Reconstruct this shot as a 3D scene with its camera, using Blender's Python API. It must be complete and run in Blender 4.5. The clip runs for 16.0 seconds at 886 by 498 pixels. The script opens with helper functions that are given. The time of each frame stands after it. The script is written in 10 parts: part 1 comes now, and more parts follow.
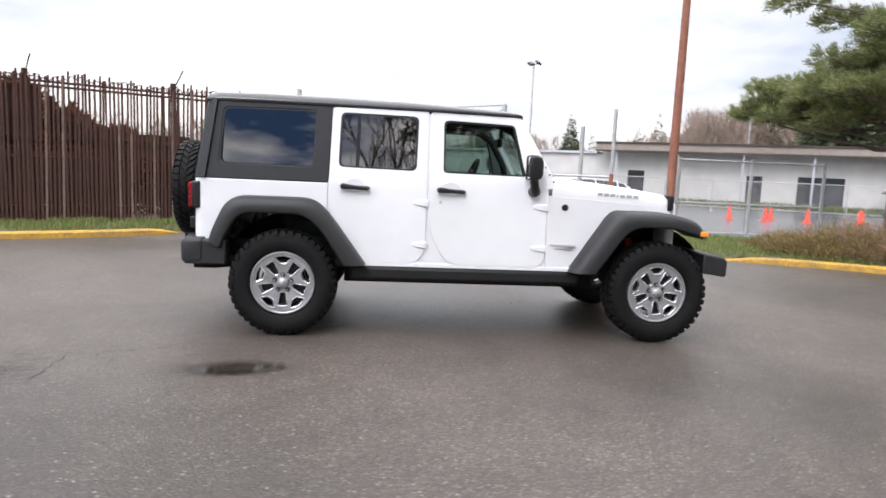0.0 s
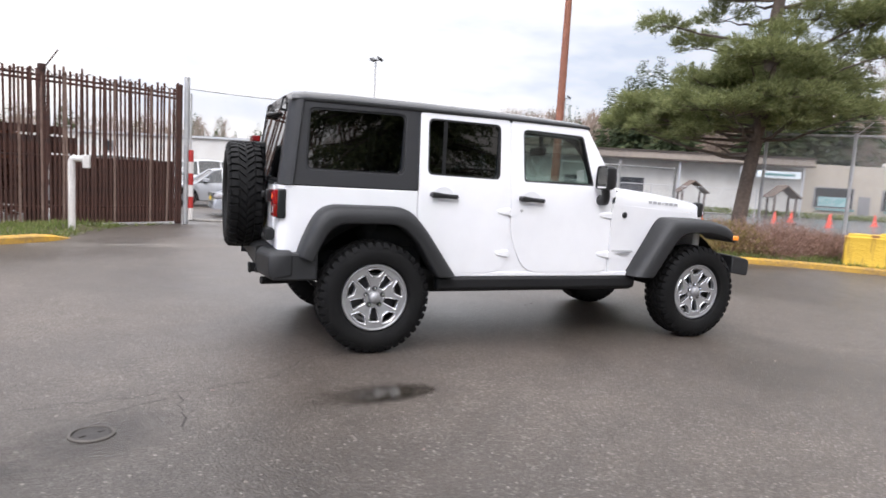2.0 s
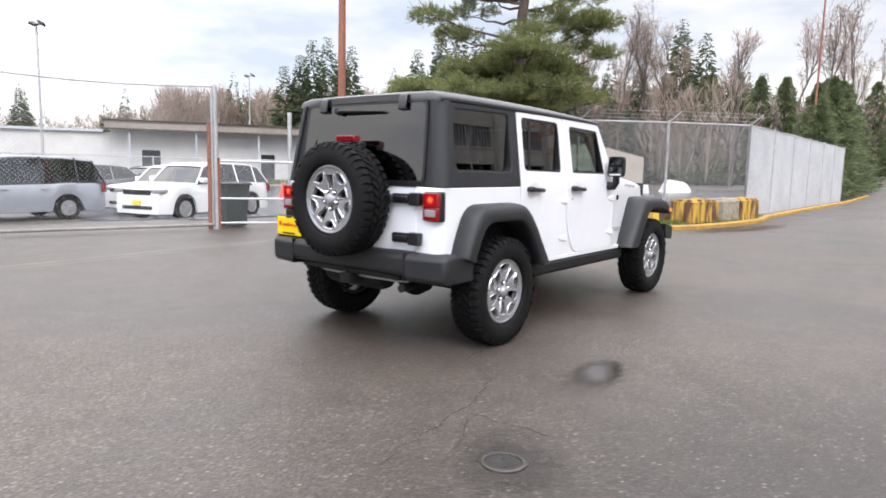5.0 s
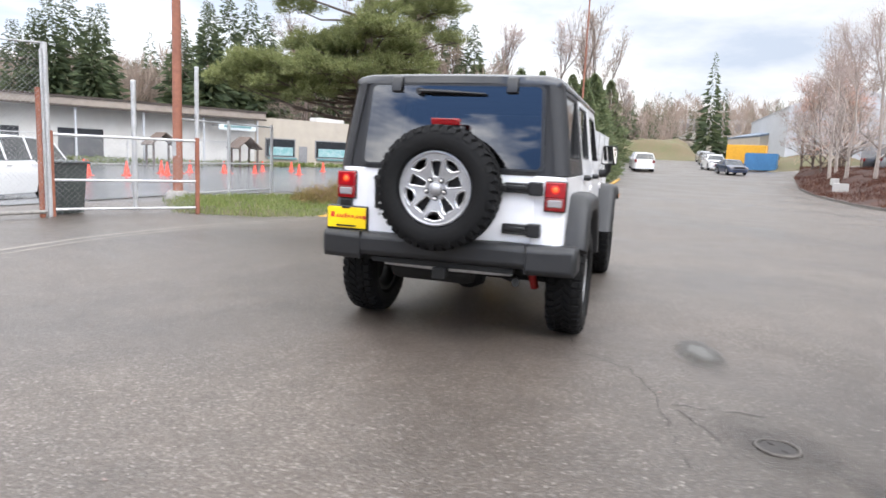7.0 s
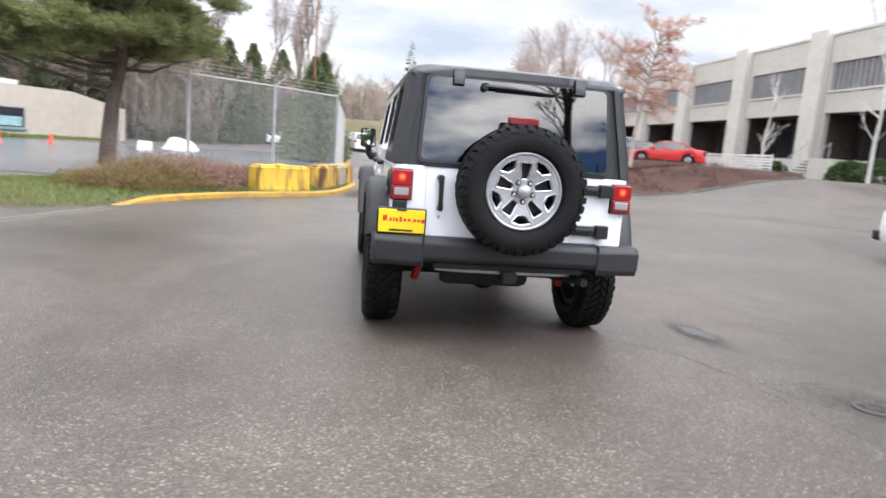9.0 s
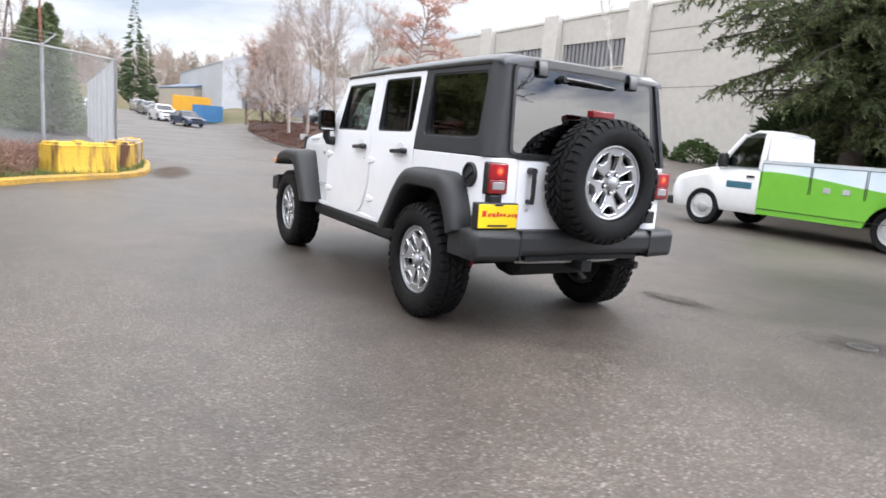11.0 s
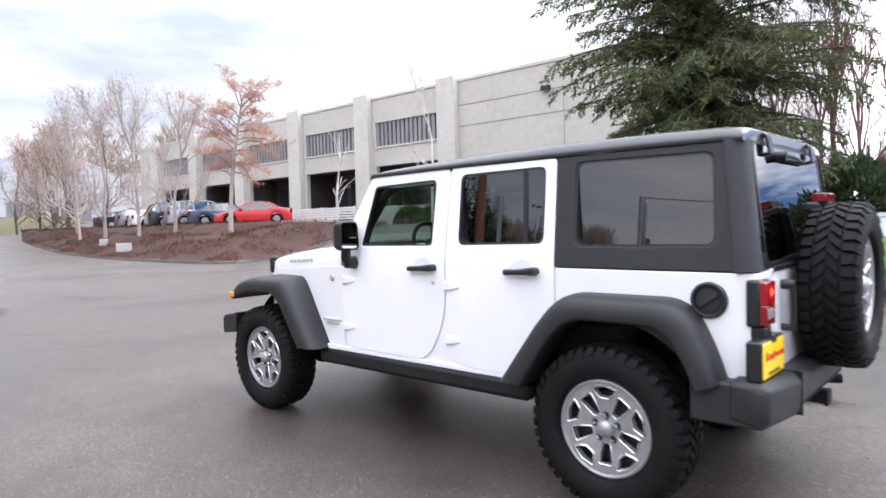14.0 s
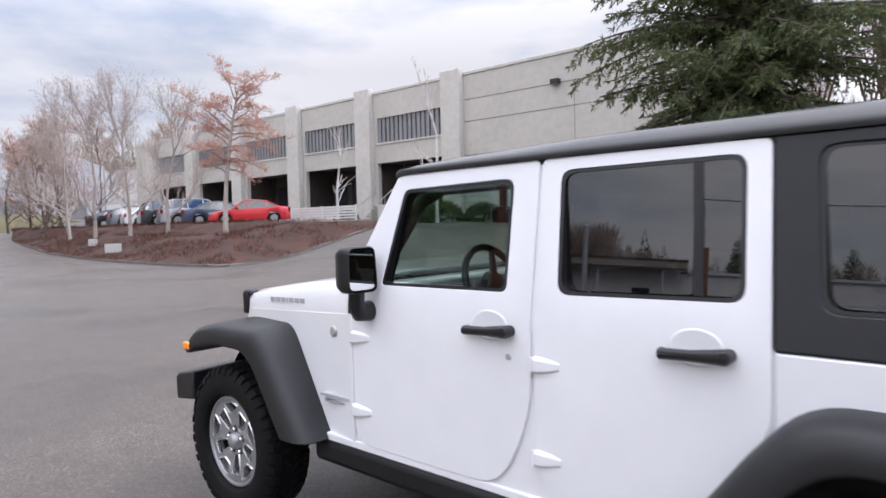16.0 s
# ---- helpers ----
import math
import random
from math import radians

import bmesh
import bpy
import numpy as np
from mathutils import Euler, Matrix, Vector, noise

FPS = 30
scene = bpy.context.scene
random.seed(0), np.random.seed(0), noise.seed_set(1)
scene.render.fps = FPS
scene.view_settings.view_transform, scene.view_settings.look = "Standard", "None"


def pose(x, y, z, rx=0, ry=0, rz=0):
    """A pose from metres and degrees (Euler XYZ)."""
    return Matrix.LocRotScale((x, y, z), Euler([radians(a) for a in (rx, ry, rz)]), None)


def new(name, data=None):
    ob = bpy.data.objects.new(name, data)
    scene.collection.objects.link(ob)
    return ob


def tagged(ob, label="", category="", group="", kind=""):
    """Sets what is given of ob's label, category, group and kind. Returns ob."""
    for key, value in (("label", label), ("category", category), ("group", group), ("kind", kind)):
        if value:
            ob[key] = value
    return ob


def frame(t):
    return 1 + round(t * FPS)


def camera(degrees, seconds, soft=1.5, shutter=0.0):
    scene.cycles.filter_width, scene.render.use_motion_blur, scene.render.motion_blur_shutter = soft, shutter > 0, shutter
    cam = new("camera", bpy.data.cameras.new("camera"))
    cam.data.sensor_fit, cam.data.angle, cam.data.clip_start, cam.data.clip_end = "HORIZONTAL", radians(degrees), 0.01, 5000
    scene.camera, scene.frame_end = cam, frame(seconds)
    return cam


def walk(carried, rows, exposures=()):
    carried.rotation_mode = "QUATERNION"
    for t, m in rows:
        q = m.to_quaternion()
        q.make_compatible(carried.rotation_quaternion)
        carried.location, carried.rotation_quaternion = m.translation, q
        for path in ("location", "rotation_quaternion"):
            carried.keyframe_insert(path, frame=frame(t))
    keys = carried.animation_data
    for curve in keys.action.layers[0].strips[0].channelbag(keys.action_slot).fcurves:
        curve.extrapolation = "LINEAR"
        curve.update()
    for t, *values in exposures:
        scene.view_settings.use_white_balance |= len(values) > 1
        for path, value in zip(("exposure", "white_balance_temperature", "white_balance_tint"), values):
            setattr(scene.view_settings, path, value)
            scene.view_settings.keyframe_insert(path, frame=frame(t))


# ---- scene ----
cam = camera(68.62, 16.0, soft=1.6, shutter=0.5)
# seconds, place, pitch, lean, heading
PATH = [
    (0, 0.719, -5.785, 1.288, -6.77, 2.54, -5.45),
    (0.5, 0.209, -5.691, 1.273, -6.96, 1.06, -9.41),
    (1, -0.296, -5.601, 1.290, -6.35, 1.60, -14.30),
    (1.5, -0.796, -5.440, 1.266, -6.07, 1.24, -17.58),
    (2, -1.298, -5.244, 1.291, -6.44, 3.33, -22.20),
    (2.5, -1.815, -5.030, 1.317, -5.63, 3.02, -25.90),
    (3, -2.294, -4.756, 1.310, -6.00, 3.14, -28.77),
    (3.5, -2.786, -4.460, 1.309, -6.88, 3.67, -35.23),
    (4, -3.232, -4.089, 1.284, -7.90, 2.82, -41.07),
    (4.2, -3.406, -3.984, 1.303, -6.49, 1.45, -44.57),
    (6.3, -4.708, -2.152, 1.267, -9.32, 4.69, -63.33),
    (6.5, -4.788, -1.920, 1.260, -8.06, 3.52, -67.96),
    (7, -4.864, -1.313, 1.271, -8.17, 2.61, -72.45),
    (7.5, -4.917, -0.700, 1.255, -7.60, 4.46, -76.08),
    (8, -4.933, -0.088, 1.240, -9.00, 4.02, -84.42),
    (8.5, -4.858, 0.503, 1.256, -7.97, 4.12, -91.00),
    (9, -4.807, 1.077, 1.266, -8.51, 4.53, -98.89),
    (9.5, -4.665, 1.625, 1.238, -8.67, 3.15, -105.35),
    (9.7, -4.589, 1.834, 1.250, -8.06, 4.20, -108.07),
    (11.8, -3.407, 3.635, 1.240, -9.23, 1.89, -126.88),
    (12, -3.245, 3.740, 1.276, -8.41, 0.94, -127.77),
    (12.5, -2.803, 3.938, 1.337, -6.92, -0.32, -131.88),
    (13, -2.334, 3.924, 1.366, -6.53, -0.30, -134.49),
    (13.5, -1.896, 3.844, 1.395, -6.63, 0.09, -137.16),
    (14, -1.508, 3.683, 1.424, -2.40, -1.62, -138.29),
    (14.5, -1.165, 3.455, 1.471, -3.39, -1.30, -137.25),
    (15, -0.815, 3.234, 1.515, -1.90, -1.93, -140.80),
    (15.5, -0.507, 2.950, 1.544, -2.00, -2.11, -139.85),
    (16, -0.183, 2.628, 1.545, -2.63, -1.60, -138.30),
]
walk(cam, [(t, pose(x, y, z, 90 + p, 0, h) @ pose(0, 0, 0, 0, 0, r)) for t, x, y, z, p, r, h in PATH],
     exposures=[(0.0, -0.28, 6450, 12), (3.5, -0.24, 6450, 13), (6.5, 0.0, 6400, 10), (7.8, 0.10, 6370, 10), (9.5, 0.06, 6350, 10), (12.5, 0.07, 6250, 10), (14.0, 0.11, 6120, 13), (15.0, -0.11, 6080, 14), (16.0, -0.33, 6130, 15)])

# ---- world and light ----
SUN_EL, SUN_AZ = 40.0, 335.0
world = bpy.data.worlds.new("sky")
scene.world = world
world.use_nodes = True
wn, wl = world.node_tree.nodes, world.node_tree.links
wn.clear()
w_out = wn.new("ShaderNodeOutputWorld")
w_bg = wn.new("ShaderNodeBackground")
w_sky = wn.new("ShaderNodeTexSky")
w_sky.sky_type, w_sky.sun_disc = "NISHITA", False
w_sky.sun_elevation, w_sky.sun_rotation = radians(SUN_EL), radians(SUN_AZ)
w_sky.air_density, w_sky.dust_density = 1.0, 2.0
w_mul = wn.new("ShaderNodeMix")
w_mul.data_type, w_mul.blend_type = "RGBA", "MULTIPLY"
w_mul.inputs[0].default_value = 1.0
wl.new(w_sky.outputs[0], w_mul.inputs[6])
w_mul.inputs[7].default_value = (0.11, 0.11, 0.11, 1)
# an overcast deck: broad pale cloud with bluish thin places
w_co = wn.new("ShaderNodeTexCoord")
w_map = wn.new("ShaderNodeMapping")
w_map.inputs["Scale"].default_value = (1.3, 1.3, 4.5)
wl.new(w_co.outputs["Generated"], w_map.inputs[0])
w_no = wn.new("ShaderNodeTexNoise")
w_no.inputs["Scale"].default_value, w_no.inputs["Detail"].default_value, w_no.inputs["Roughness"].default_value = 1.9, 7, 0.56
wl.new(w_map.outputs[0], w_no.inputs["Vector"])
w_rmp = wn.new("ShaderNodeValToRGB")
w_rmp.color_ramp.elements[0].position, w_rmp.color_ramp.elements[0].color = 0.33, (0.76, 0.84, 0.98, 1)
w_rmp.color_ramp.elements[1].position, w_rmp.color_ramp.elements[1].color = 0.58, (1.34, 1.32, 1.31, 1)
wl.new(w_no.outputs[0], w_rmp.inputs[0])
# behind the fences' far side, towards -x and -y, the deck breaks up: bluer gaps, brighter cloud
w_brk = wn.new("ShaderNodeValToRGB")
w_brk.color_ramp.elements[0].position, w_brk.color_ramp.elements[0].color = 0.45, (0.24, 0.46, 0.98, 1)
w_brk.color_ramp.elements[1].position, w_brk.color_ramp.elements[1].color = 0.60, (4.6, 4.5, 4.4, 1)
wl.new(w_no.outputs[0], w_brk.inputs[0])
w_dir = wn.new("ShaderNodeVectorMath")
w_dir.operation = "DOT_PRODUCT"
w_dir.inputs[1].default_value = (-0.82, -0.57, 0.0)
wl.new(w_co.outputs["Generated"], w_dir.inputs[0])
w_rear = wn.new("ShaderNodeMapRange")
w_rear.interpolation_type = "SMOOTHSTEP"
w_rear.inputs["From Min"].default_value, w_rear.inputs["From Max"].default_value = 0.33, 0.54
wl.new(w_dir.outputs["Value"], w_rear.inputs["Value"])
w_deck = wn.new("ShaderNodeMix")
w_deck.data_type = "RGBA"
wl.new(w_rear.outputs[0], w_deck.inputs[0])
wl.new(w_rmp.outputs[0], w_deck.inputs[6])
wl.new(w_brk.outputs[0], w_deck.inputs[7])
w_mix = wn.new("ShaderNodeMix")
w_mix.data_type = "RGBA"
w_mix.inputs[0].default_value = 0.9
wl.new(w_mul.outputs[2], w_mix.inputs[6])
wl.new(w_deck.outputs[2], w_mix.inputs[7])
# an overcast sky is about three times as bright overhead as at the horizon
w_sep = wn.new("ShaderNodeSeparateXYZ")
wl.new(w_co.outputs["Generated"], w_sep.inputs[0])
w_ov = wn.new("ShaderNodeMapRange")
w_ov.inputs["From Min"].default_value, w_ov.inputs["From Max"].default_value = 0.22, 1.0
w_ov.inputs["To Min"].default_value, w_ov.inputs["To Max"].default_value = 0.90, 3.3
wl.new(w_sep.outputs[2], w_ov.inputs["Value"])
w_fin = wn.new("ShaderNodeMix")
w_fin.data_type, w_fin.blend_type = "RGBA", "MULTIPLY"
w_fin.inputs[0].default_value = 1.0
wl.new(w_mix.outputs[2], w_fin.inputs[6])
wl.new(w_ov.outputs[0], w_fin.inputs[7])
# the deck is thinner, and brighter, towards +y
w_side = wn.new("ShaderNodeMapRange")
w_side.inputs["From Min"].default_value, w_side.inputs["From Max"].default_value = -0.7, 0.9
w_side.inputs["To Min"].default_value, w_side.inputs["To Max"].default_value = 0.90, 1.35
wl.new(w_sep.outputs[1], w_side.inputs["Value"])
w_last = wn.new("ShaderNodeMix")
w_last.data_type, w_last.blend_type = "RGBA", "MULTIPLY"
w_last.inputs[0].default_value = 1.0
wl.new(w_fin.outputs[2], w_last.inputs[6])
wl.new(w_side.outputs[0], w_last.inputs[7])
wl.new(w_last.outputs[2], w_bg.inputs["Color"])
w_bg.inputs["Strength"].default_value = 1.0
wl.new(w_bg.outputs[0], w_out.inputs["Surface"])

sun_data = bpy.data.lights.new("sun", "SUN")
sun_data.energy, sun_data.angle, sun_data.color = 1.7, radians(22), (1.0, 0.96, 0.9)
sun = new("sun", sun_data)
sun.rotation_euler = (radians(90 - SUN_EL), 0, radians(SUN_AZ))
scene.view_settings.exposure = 0.0

# ---- materials ----
def mat(name, col, rough=0.5, metal=0.0, var=0.0, scale=8.0, bump=0.0, bscale=60.0, coat=0.0, emit=0.0, col2=None, trans=0.0, spec=0.5):
    """A procedural surface: col, mottled towards col2 at two scales, with fine relief."""
    m = bpy.data.materials.new(name)
    m.use_nodes = True
    n, l = m.node_tree.nodes, m.node_tree.links
    b = n["Principled BSDF"]
    b.inputs["Base Color"].default_value = (*col, 1)
    b.inputs["Roughness"].default_value, b.inputs["Metallic"].default_value = rough, metal
    b.inputs["Coat Weight"].default_value, b.inputs["Coat Roughness"].default_value = coat, 0.04
    b.inputs["Transmission Weight"].default_value = trans
    b.inputs["Specular IOR Level"].default_value = spec
    if emit:
        b.inputs["Emission Color"].default_value, b.inputs["Emission Strength"].default_value = (*col, 1), emit
    tc = n.new("ShaderNodeTexCoord")
    if var or col2:
        big, small, add = n.new("ShaderNodeTexNoise"), n.new("ShaderNodeTexNoise"), n.new("ShaderNodeMath")
        big.inputs["Scale"].default_value, big.inputs["Detail"].default_value = scale * 0.22, 4
        small.inputs["Scale"].default_value, small.inputs["Detail"].default_value = scale * 2.2, 5
        l.new(tc.outputs["Object"], big.inputs["Vector"]), l.new(tc.outputs["Object"], small.inputs["Vector"])
        add.operation = "ADD"
        l.new(big.outputs[0], add.inputs[0]), l.new(small.outputs[0], add.inputs[1])
        ramp, mix = n.new("ShaderNodeMapRange"), n.new("ShaderNodeMix")
        ramp.inputs["From Min"].default_value, ramp.inputs["From Max"].default_value = 0.72, 1.28
        l.new(add.outputs[0], ramp.inputs["Value"])
        mix.data_type = "RGBA"
        l.new(ramp.outputs[0], mix.inputs[0])
        other = col2 if col2 else tuple(c * (1 - var) for c in col)
        mix.inputs[6].default_value, mix.inputs[7].default_value = (*col, 1), (*other, 1)
        l.new(mix.outputs[2], b.inputs["Base Color"])
    if bump:
        no, bp = n.new("ShaderNodeTexNoise"), n.new("ShaderNodeBump")
        no.inputs["Scale"].default_value, no.inputs["Detail"].default_value = bscale, 4
        l.new(tc.outputs["Object"], no.inputs["Vector"])
        bp.inputs["Strength"].default_value, bp.inputs["Distance"].default_value = bump, 0.02
        l.new(no.outputs[0], bp.inputs["Height"]), l.new(bp.outputs[0], b.inputs["Normal"])
    return m


def glass(name, tint, gloss=0.05):
    """A thin pane: tinted see-through, with a clear reflection that grows towards grazing view."""
    m = bpy.data.materials.new(name)
    m.use_nodes = True
    n, l = m.node_tree.nodes, m.node_tree.links
    n.clear()
    out, mix, tr, gl = n.new("ShaderNodeOutputMaterial"), n.new("ShaderNodeMixShader"), n.new("ShaderNodeBsdfTransparent"), n.new("ShaderNodeBsdfGlossy")
    tr.inputs["Color"].default_value = (*tint, 1)
    gl.inputs["Roughness"].default_value = 0.015
    lw, pw, mr = n.new("ShaderNodeLayerWeight"), n.new("ShaderNodeMath"), n.new("ShaderNodeMapRange")
    lw.inputs["Blend"].default_value = 0.5
    pw.operation = "POWER"
    pw.inputs[1].default_value = 4.0
    mr.inputs["To Min"].default_value, mr.inputs["To Max"].default_value = gloss, 0.95
    l.new(lw.outputs["Facing"], pw.inputs[0]), l.new(pw.outputs[0], mr.inputs["Value"]), l.new(mr.outputs[0], mix.inputs[0])
    l.new(tr.outputs[0], mix.inputs[1]), l.new(gl.outputs[0], mix.inputs[2]), l.new(mix.outputs[0], out.inputs["Surface"])
    return m


M_WHITE = mat("white_paint", (0.80, 0.80, 0.82), 0.32, 0, 0.05, 3, coat=0.7)
M_BLACKTOP = mat("textured_black_top", (0.018, 0.0185, 0.021), 0.55, 0, 0.25, 40, bump=0.2, bscale=900, coat=0.05, spec=0.4)
M_WETROOF = mat("wet_black_roof", (0.018, 0.0185, 0.021), 0.42, 0, 0.25, 40, bump=0.12, bscale=900, coat=0.7)
M_FLARE = mat("moulded_black_plastic", (0.016, 0.0165, 0.018), 0.50, 0, 0.3, 30, bump=0.15, bscale=700)
M_TRIM = mat("black_trim", (0.012, 0.012, 0.013), 0.35, 0, 0.2, 20)
M_RUBBER = mat("tyre_rubber", (0.0055, 0.0055, 0.006), 0.62, 0, 0, 25, bump=0.3, bscale=140, col2=(0.010, 0.0098, 0.0095), spec=0.16)
M_ALU = mat("machined_alloy", (0.40, 0.40, 0.41), 0.40, 0.6, 0.2, 14)
M_ALUBRIGHT = mat("polished_alloy_edge", (0.62, 0.62, 0.63), 0.25, 0.8, 0.1, 14)
M_RAIL = mat("satin_black_rail", (0.012, 0.012, 0.013), 0.55, 0, 0.3, 20, bump=0.15, bscale=500, spec=0.3)
# near-black: the shade inside a wheel is put into this colour
M_BARREL = mat("barrel_painted_shade", (0.030, 0.030, 0.032), 0.5, 0.5, 0.3, 20)
M_CHROME = mat("chrome", (0.78, 0.78, 0.78), 0.08, 1.0, 0.1, 10)
M_MIRROR = mat("mirror_glass", (0.9, 0.9, 0.9), 0.02, 1.0)
M_LETTER = mat("grey_letter_vinyl", (0.42, 0.42, 0.43), 0.5, 0, 0.1, 20)
M_DARK = mat("dark_interior", (0.014, 0.014, 0.015), 0.65, 0, 0.3, 15)
M_SEAT = mat("black_seat_cloth", (0.016, 0.016, 0.017), 0.85, 0, 0.3, 60, bump=0.3, bscale=400)
M_UNDER = mat("dirty_underbody", (0.008, 0.0078, 0.0075), 0.8, 0.1, 0.5, 12, bump=0.3, bscale=60)
M_REDLENS = mat("red_lens", (0.19, 0.005, 0.007), 0.15, 0, 0.2, 30, coat=0.2)
# slight emission imitates brightness returned by the lamp reflector
M_REDGLOW = mat("glowing_red_lens", (0.27, 0.004, 0.009), 0.18, 0, 0, 30, coat=0.2, emit=0.045)
M_CLEARLENS = mat("clear_lens", (0.30, 0.28, 0.29), 0.1, 0, 0.2, 40, coat=0.6)
# emission and orange-red colour paint in the reflector's glint and its halo
M_GLOW = mat("reflector_glint", (0.92, 0.15, 0.03), 0.3, 0, 0, 30, emit=0.30)
M_HALO = mat("reflector_glint_halo", (0.62, 0.016, 0.012), 0.25, 0, 0, 30, coat=0.2, emit=0.13)
M_AMBER = mat("amber_lens", (0.85, 0.24, 0.02), 0.15, 0, 0, 30, coat=0.6, emit=0.25)
M_REDPART = mat("red_damper_paint", (0.42, 0.02, 0.02), 0.4, 0, 0.3, 20)
M_PLATE = mat("yellow_plate", (0.90, 0.62, 0.01), 0.35, 0, 0.05, 20)
M_PLATERED = mat("red_print", (0.55, 0.03, 0.02), 0.45)
M_STEEL = mat("galvanised_steel", (0.54, 0.54, 0.54), 0.45, 0.4, 0.35, 18, bump=0.1, bscale=80)
M_PRIVACY = glass("privacy_glass", (0.026, 0.030, 0.036), 0.135)
M_GREENGLASS = glass("green_tinted_glass", (0.40, 0.50, 0.46), 0.07)
M_CLEARGLASS = glass("clear_glass", (0.72, 0.80, 0.77), 0.08)


# ---- building blocks ----
def mesh_of(name, bm, material, smooth=35):
    me = bpy.data.meshes.new(name)
    bm.normal_update()
    bm.to_mesh(me)
    bm.free()
    for m in (material if isinstance(material, (list, tuple)) else [material]):
        me.materials.append(m)
    if smooth:
        me.polygons.foreach_set("use_smooth", [True] * len(me.polygons))
        me.set_sharp_from_angle(angle=radians(smooth))
    return me


def part(name, bm, material, parent, label="", at=None, bevel=0.0, smooth=35, solid=0.0):
    """Links a bmesh as one mesh object under a thing or a part; coordinates are the thing's own."""
    ob = new(name, mesh_of(name, bm, material, smooth))
    ob.parent = parent
    if at is not None:
        ob.matrix_basis = at
    if label:
        tagged(ob, label)
    if solid:
        s = ob.modifiers.new("thick", "SOLIDIFY")
        s.thickness, s.offset = solid, -1
    if bevel:
        b = ob.modifiers.new("edge", "BEVEL")
        b.width, b.segments, b.limit_method, b.angle_limit = bevel, 2, "ANGLE", radians(40)
        b.harden_normals = False
    return ob


def share(name, me, parent, at, label=""):
    ob = new(name, me)
    ob.parent, ob.matrix_basis = parent, at
    if label:
        tagged(ob, label)
    return ob


def thing(name, at, label, category, group="", kind=""):
    ob = new(name)
    ob.empty_display_size = 0.1
    ob.matrix_basis = at
    return tagged(ob, label, category, group, kind)


def solo(name, bm, material, label, category, at=None, group="", kind="", bevel=0.0, smooth=35):
    ob = new(name, mesh_of(name, bm, material, smooth))
    if at is not None:
        ob.matrix_basis = at
    if bevel:
        b = ob.modifiers.new("edge", "BEVEL")
        b.width, b.segments, b.limit_method, b.angle_limit = bevel, 2, "ANGLE", radians(40)
    return tagged(ob, label, category, group, kind)


def box(bm, x0, x1, y0, y1, z0, z1, m=None, mi=0):
    v = [bm.verts.new((x, y, z)) for x in (x0, x1) for y in (y0, y1) for z in (z0, z1)]
    for q in ((0, 1, 3, 2), (4, 6, 7, 5), (0, 4, 5, 1), (2, 3, 7, 6), (0, 2, 6, 4), (1, 5, 7, 3)):
        bm.faces.new([v[i] for i in q]).material_index = mi
    if m is not None:
        for a in v:
            a.co = m @ a.co
    return bm


def boxes(*args, m=None):
    bm = bmesh.new()
    for a in args:
        box(bm, *a, m=m)
    return bm


def tube(bm, p, q, r0, r1=None, seg=10, cap=True, mi=0):
    """A round bar from p to q."""
    r1 = r0 if r1 is None else r1
    p, q = Vector(p), Vector(q)
    d = (q - p)
    if d.length < 1e-6:
        return bm
    a = d.orthogonal().normalized()
    b = d.normalized().cross(a)
    ring = []
    for c, r in ((p, r0), (q, r1)):
        ring.append([bm.verts.new(c + (a * math.cos(t) + b * math.sin(t)) * r) for t in (2 * math.pi * i / seg for i in range(seg))])
    for i in range(seg):
        j = (i + 1) % seg
        bm.faces.new((ring[0][i], ring[0][j], ring[1][j], ring[1][i])).material_index = mi
    if cap:
        bm.faces.new(ring[0][::-1]).material_index = mi
        bm.faces.new(ring[1]).material_index = mi
    return bm


def pipe(bm, pts, r, seg=10, mi=0, closed=False):
    """A bent round bar along pts."""
    pts = [Vector(p) for p in pts]
    n = len(pts)
    rings = []
    a = None
    for i, p in enumerate(pts):
        if closed:
            d = (pts[(i + 1) % n] - pts[i - 1]).normalized()
        else:
            d = (pts[min(i + 1, n - 1)] - pts[max(i - 1, 0)]).normalized()
        a = d.orthogonal().normalized() if a is None else (a - d * a.dot(d)).normalized()
        b = d.cross(a)
        rr = r[i] if isinstance(r, (list, tuple)) else r
        rings.append([bm.verts.new(p + (a * math.cos(t) + b * math.sin(t)) * rr) for t in (2 * math.pi * k / seg for k in range(seg))])
    for i in range(n if closed else n - 1):
        u, w = rings[i], rings[(i + 1) % n]
        for k in range(seg):
            j = (k + 1) % seg
            bm.faces.new((u[k], u[j], w[j], w[k])).material_index = mi
    if not closed:
        bm.faces.new(rings[0][::-1]).material_index = mi
        bm.faces.new(rings[-1]).material_index = mi
    return bm


def lathe(bm, prof, seg=48, axis="y", mi=0, closed=False):
    """Turns a profile of (radius, along) round an axis."""
    rings = []
    for r, a in prof:
        ring = []
        for k in range(seg):
            t = 2 * math.pi * k / seg
            c, s = r * math.cos(t), r * math.sin(t)
            ring.append(bm.verts.new({"y": (c, a, s), "x": (a, c, s), "z": (c, s, a)}[axis]))
        rings.append(ring)
    for i in range(len(rings) - (0 if closed else 1)):
        u, w = rings[i], rings[(i + 1) % len(rings)]
        for k in range(seg):
            j = (k + 1) % seg
            bm.faces.new((u[k], w[k], w[j], u[j])).material_index = mi
    return bm


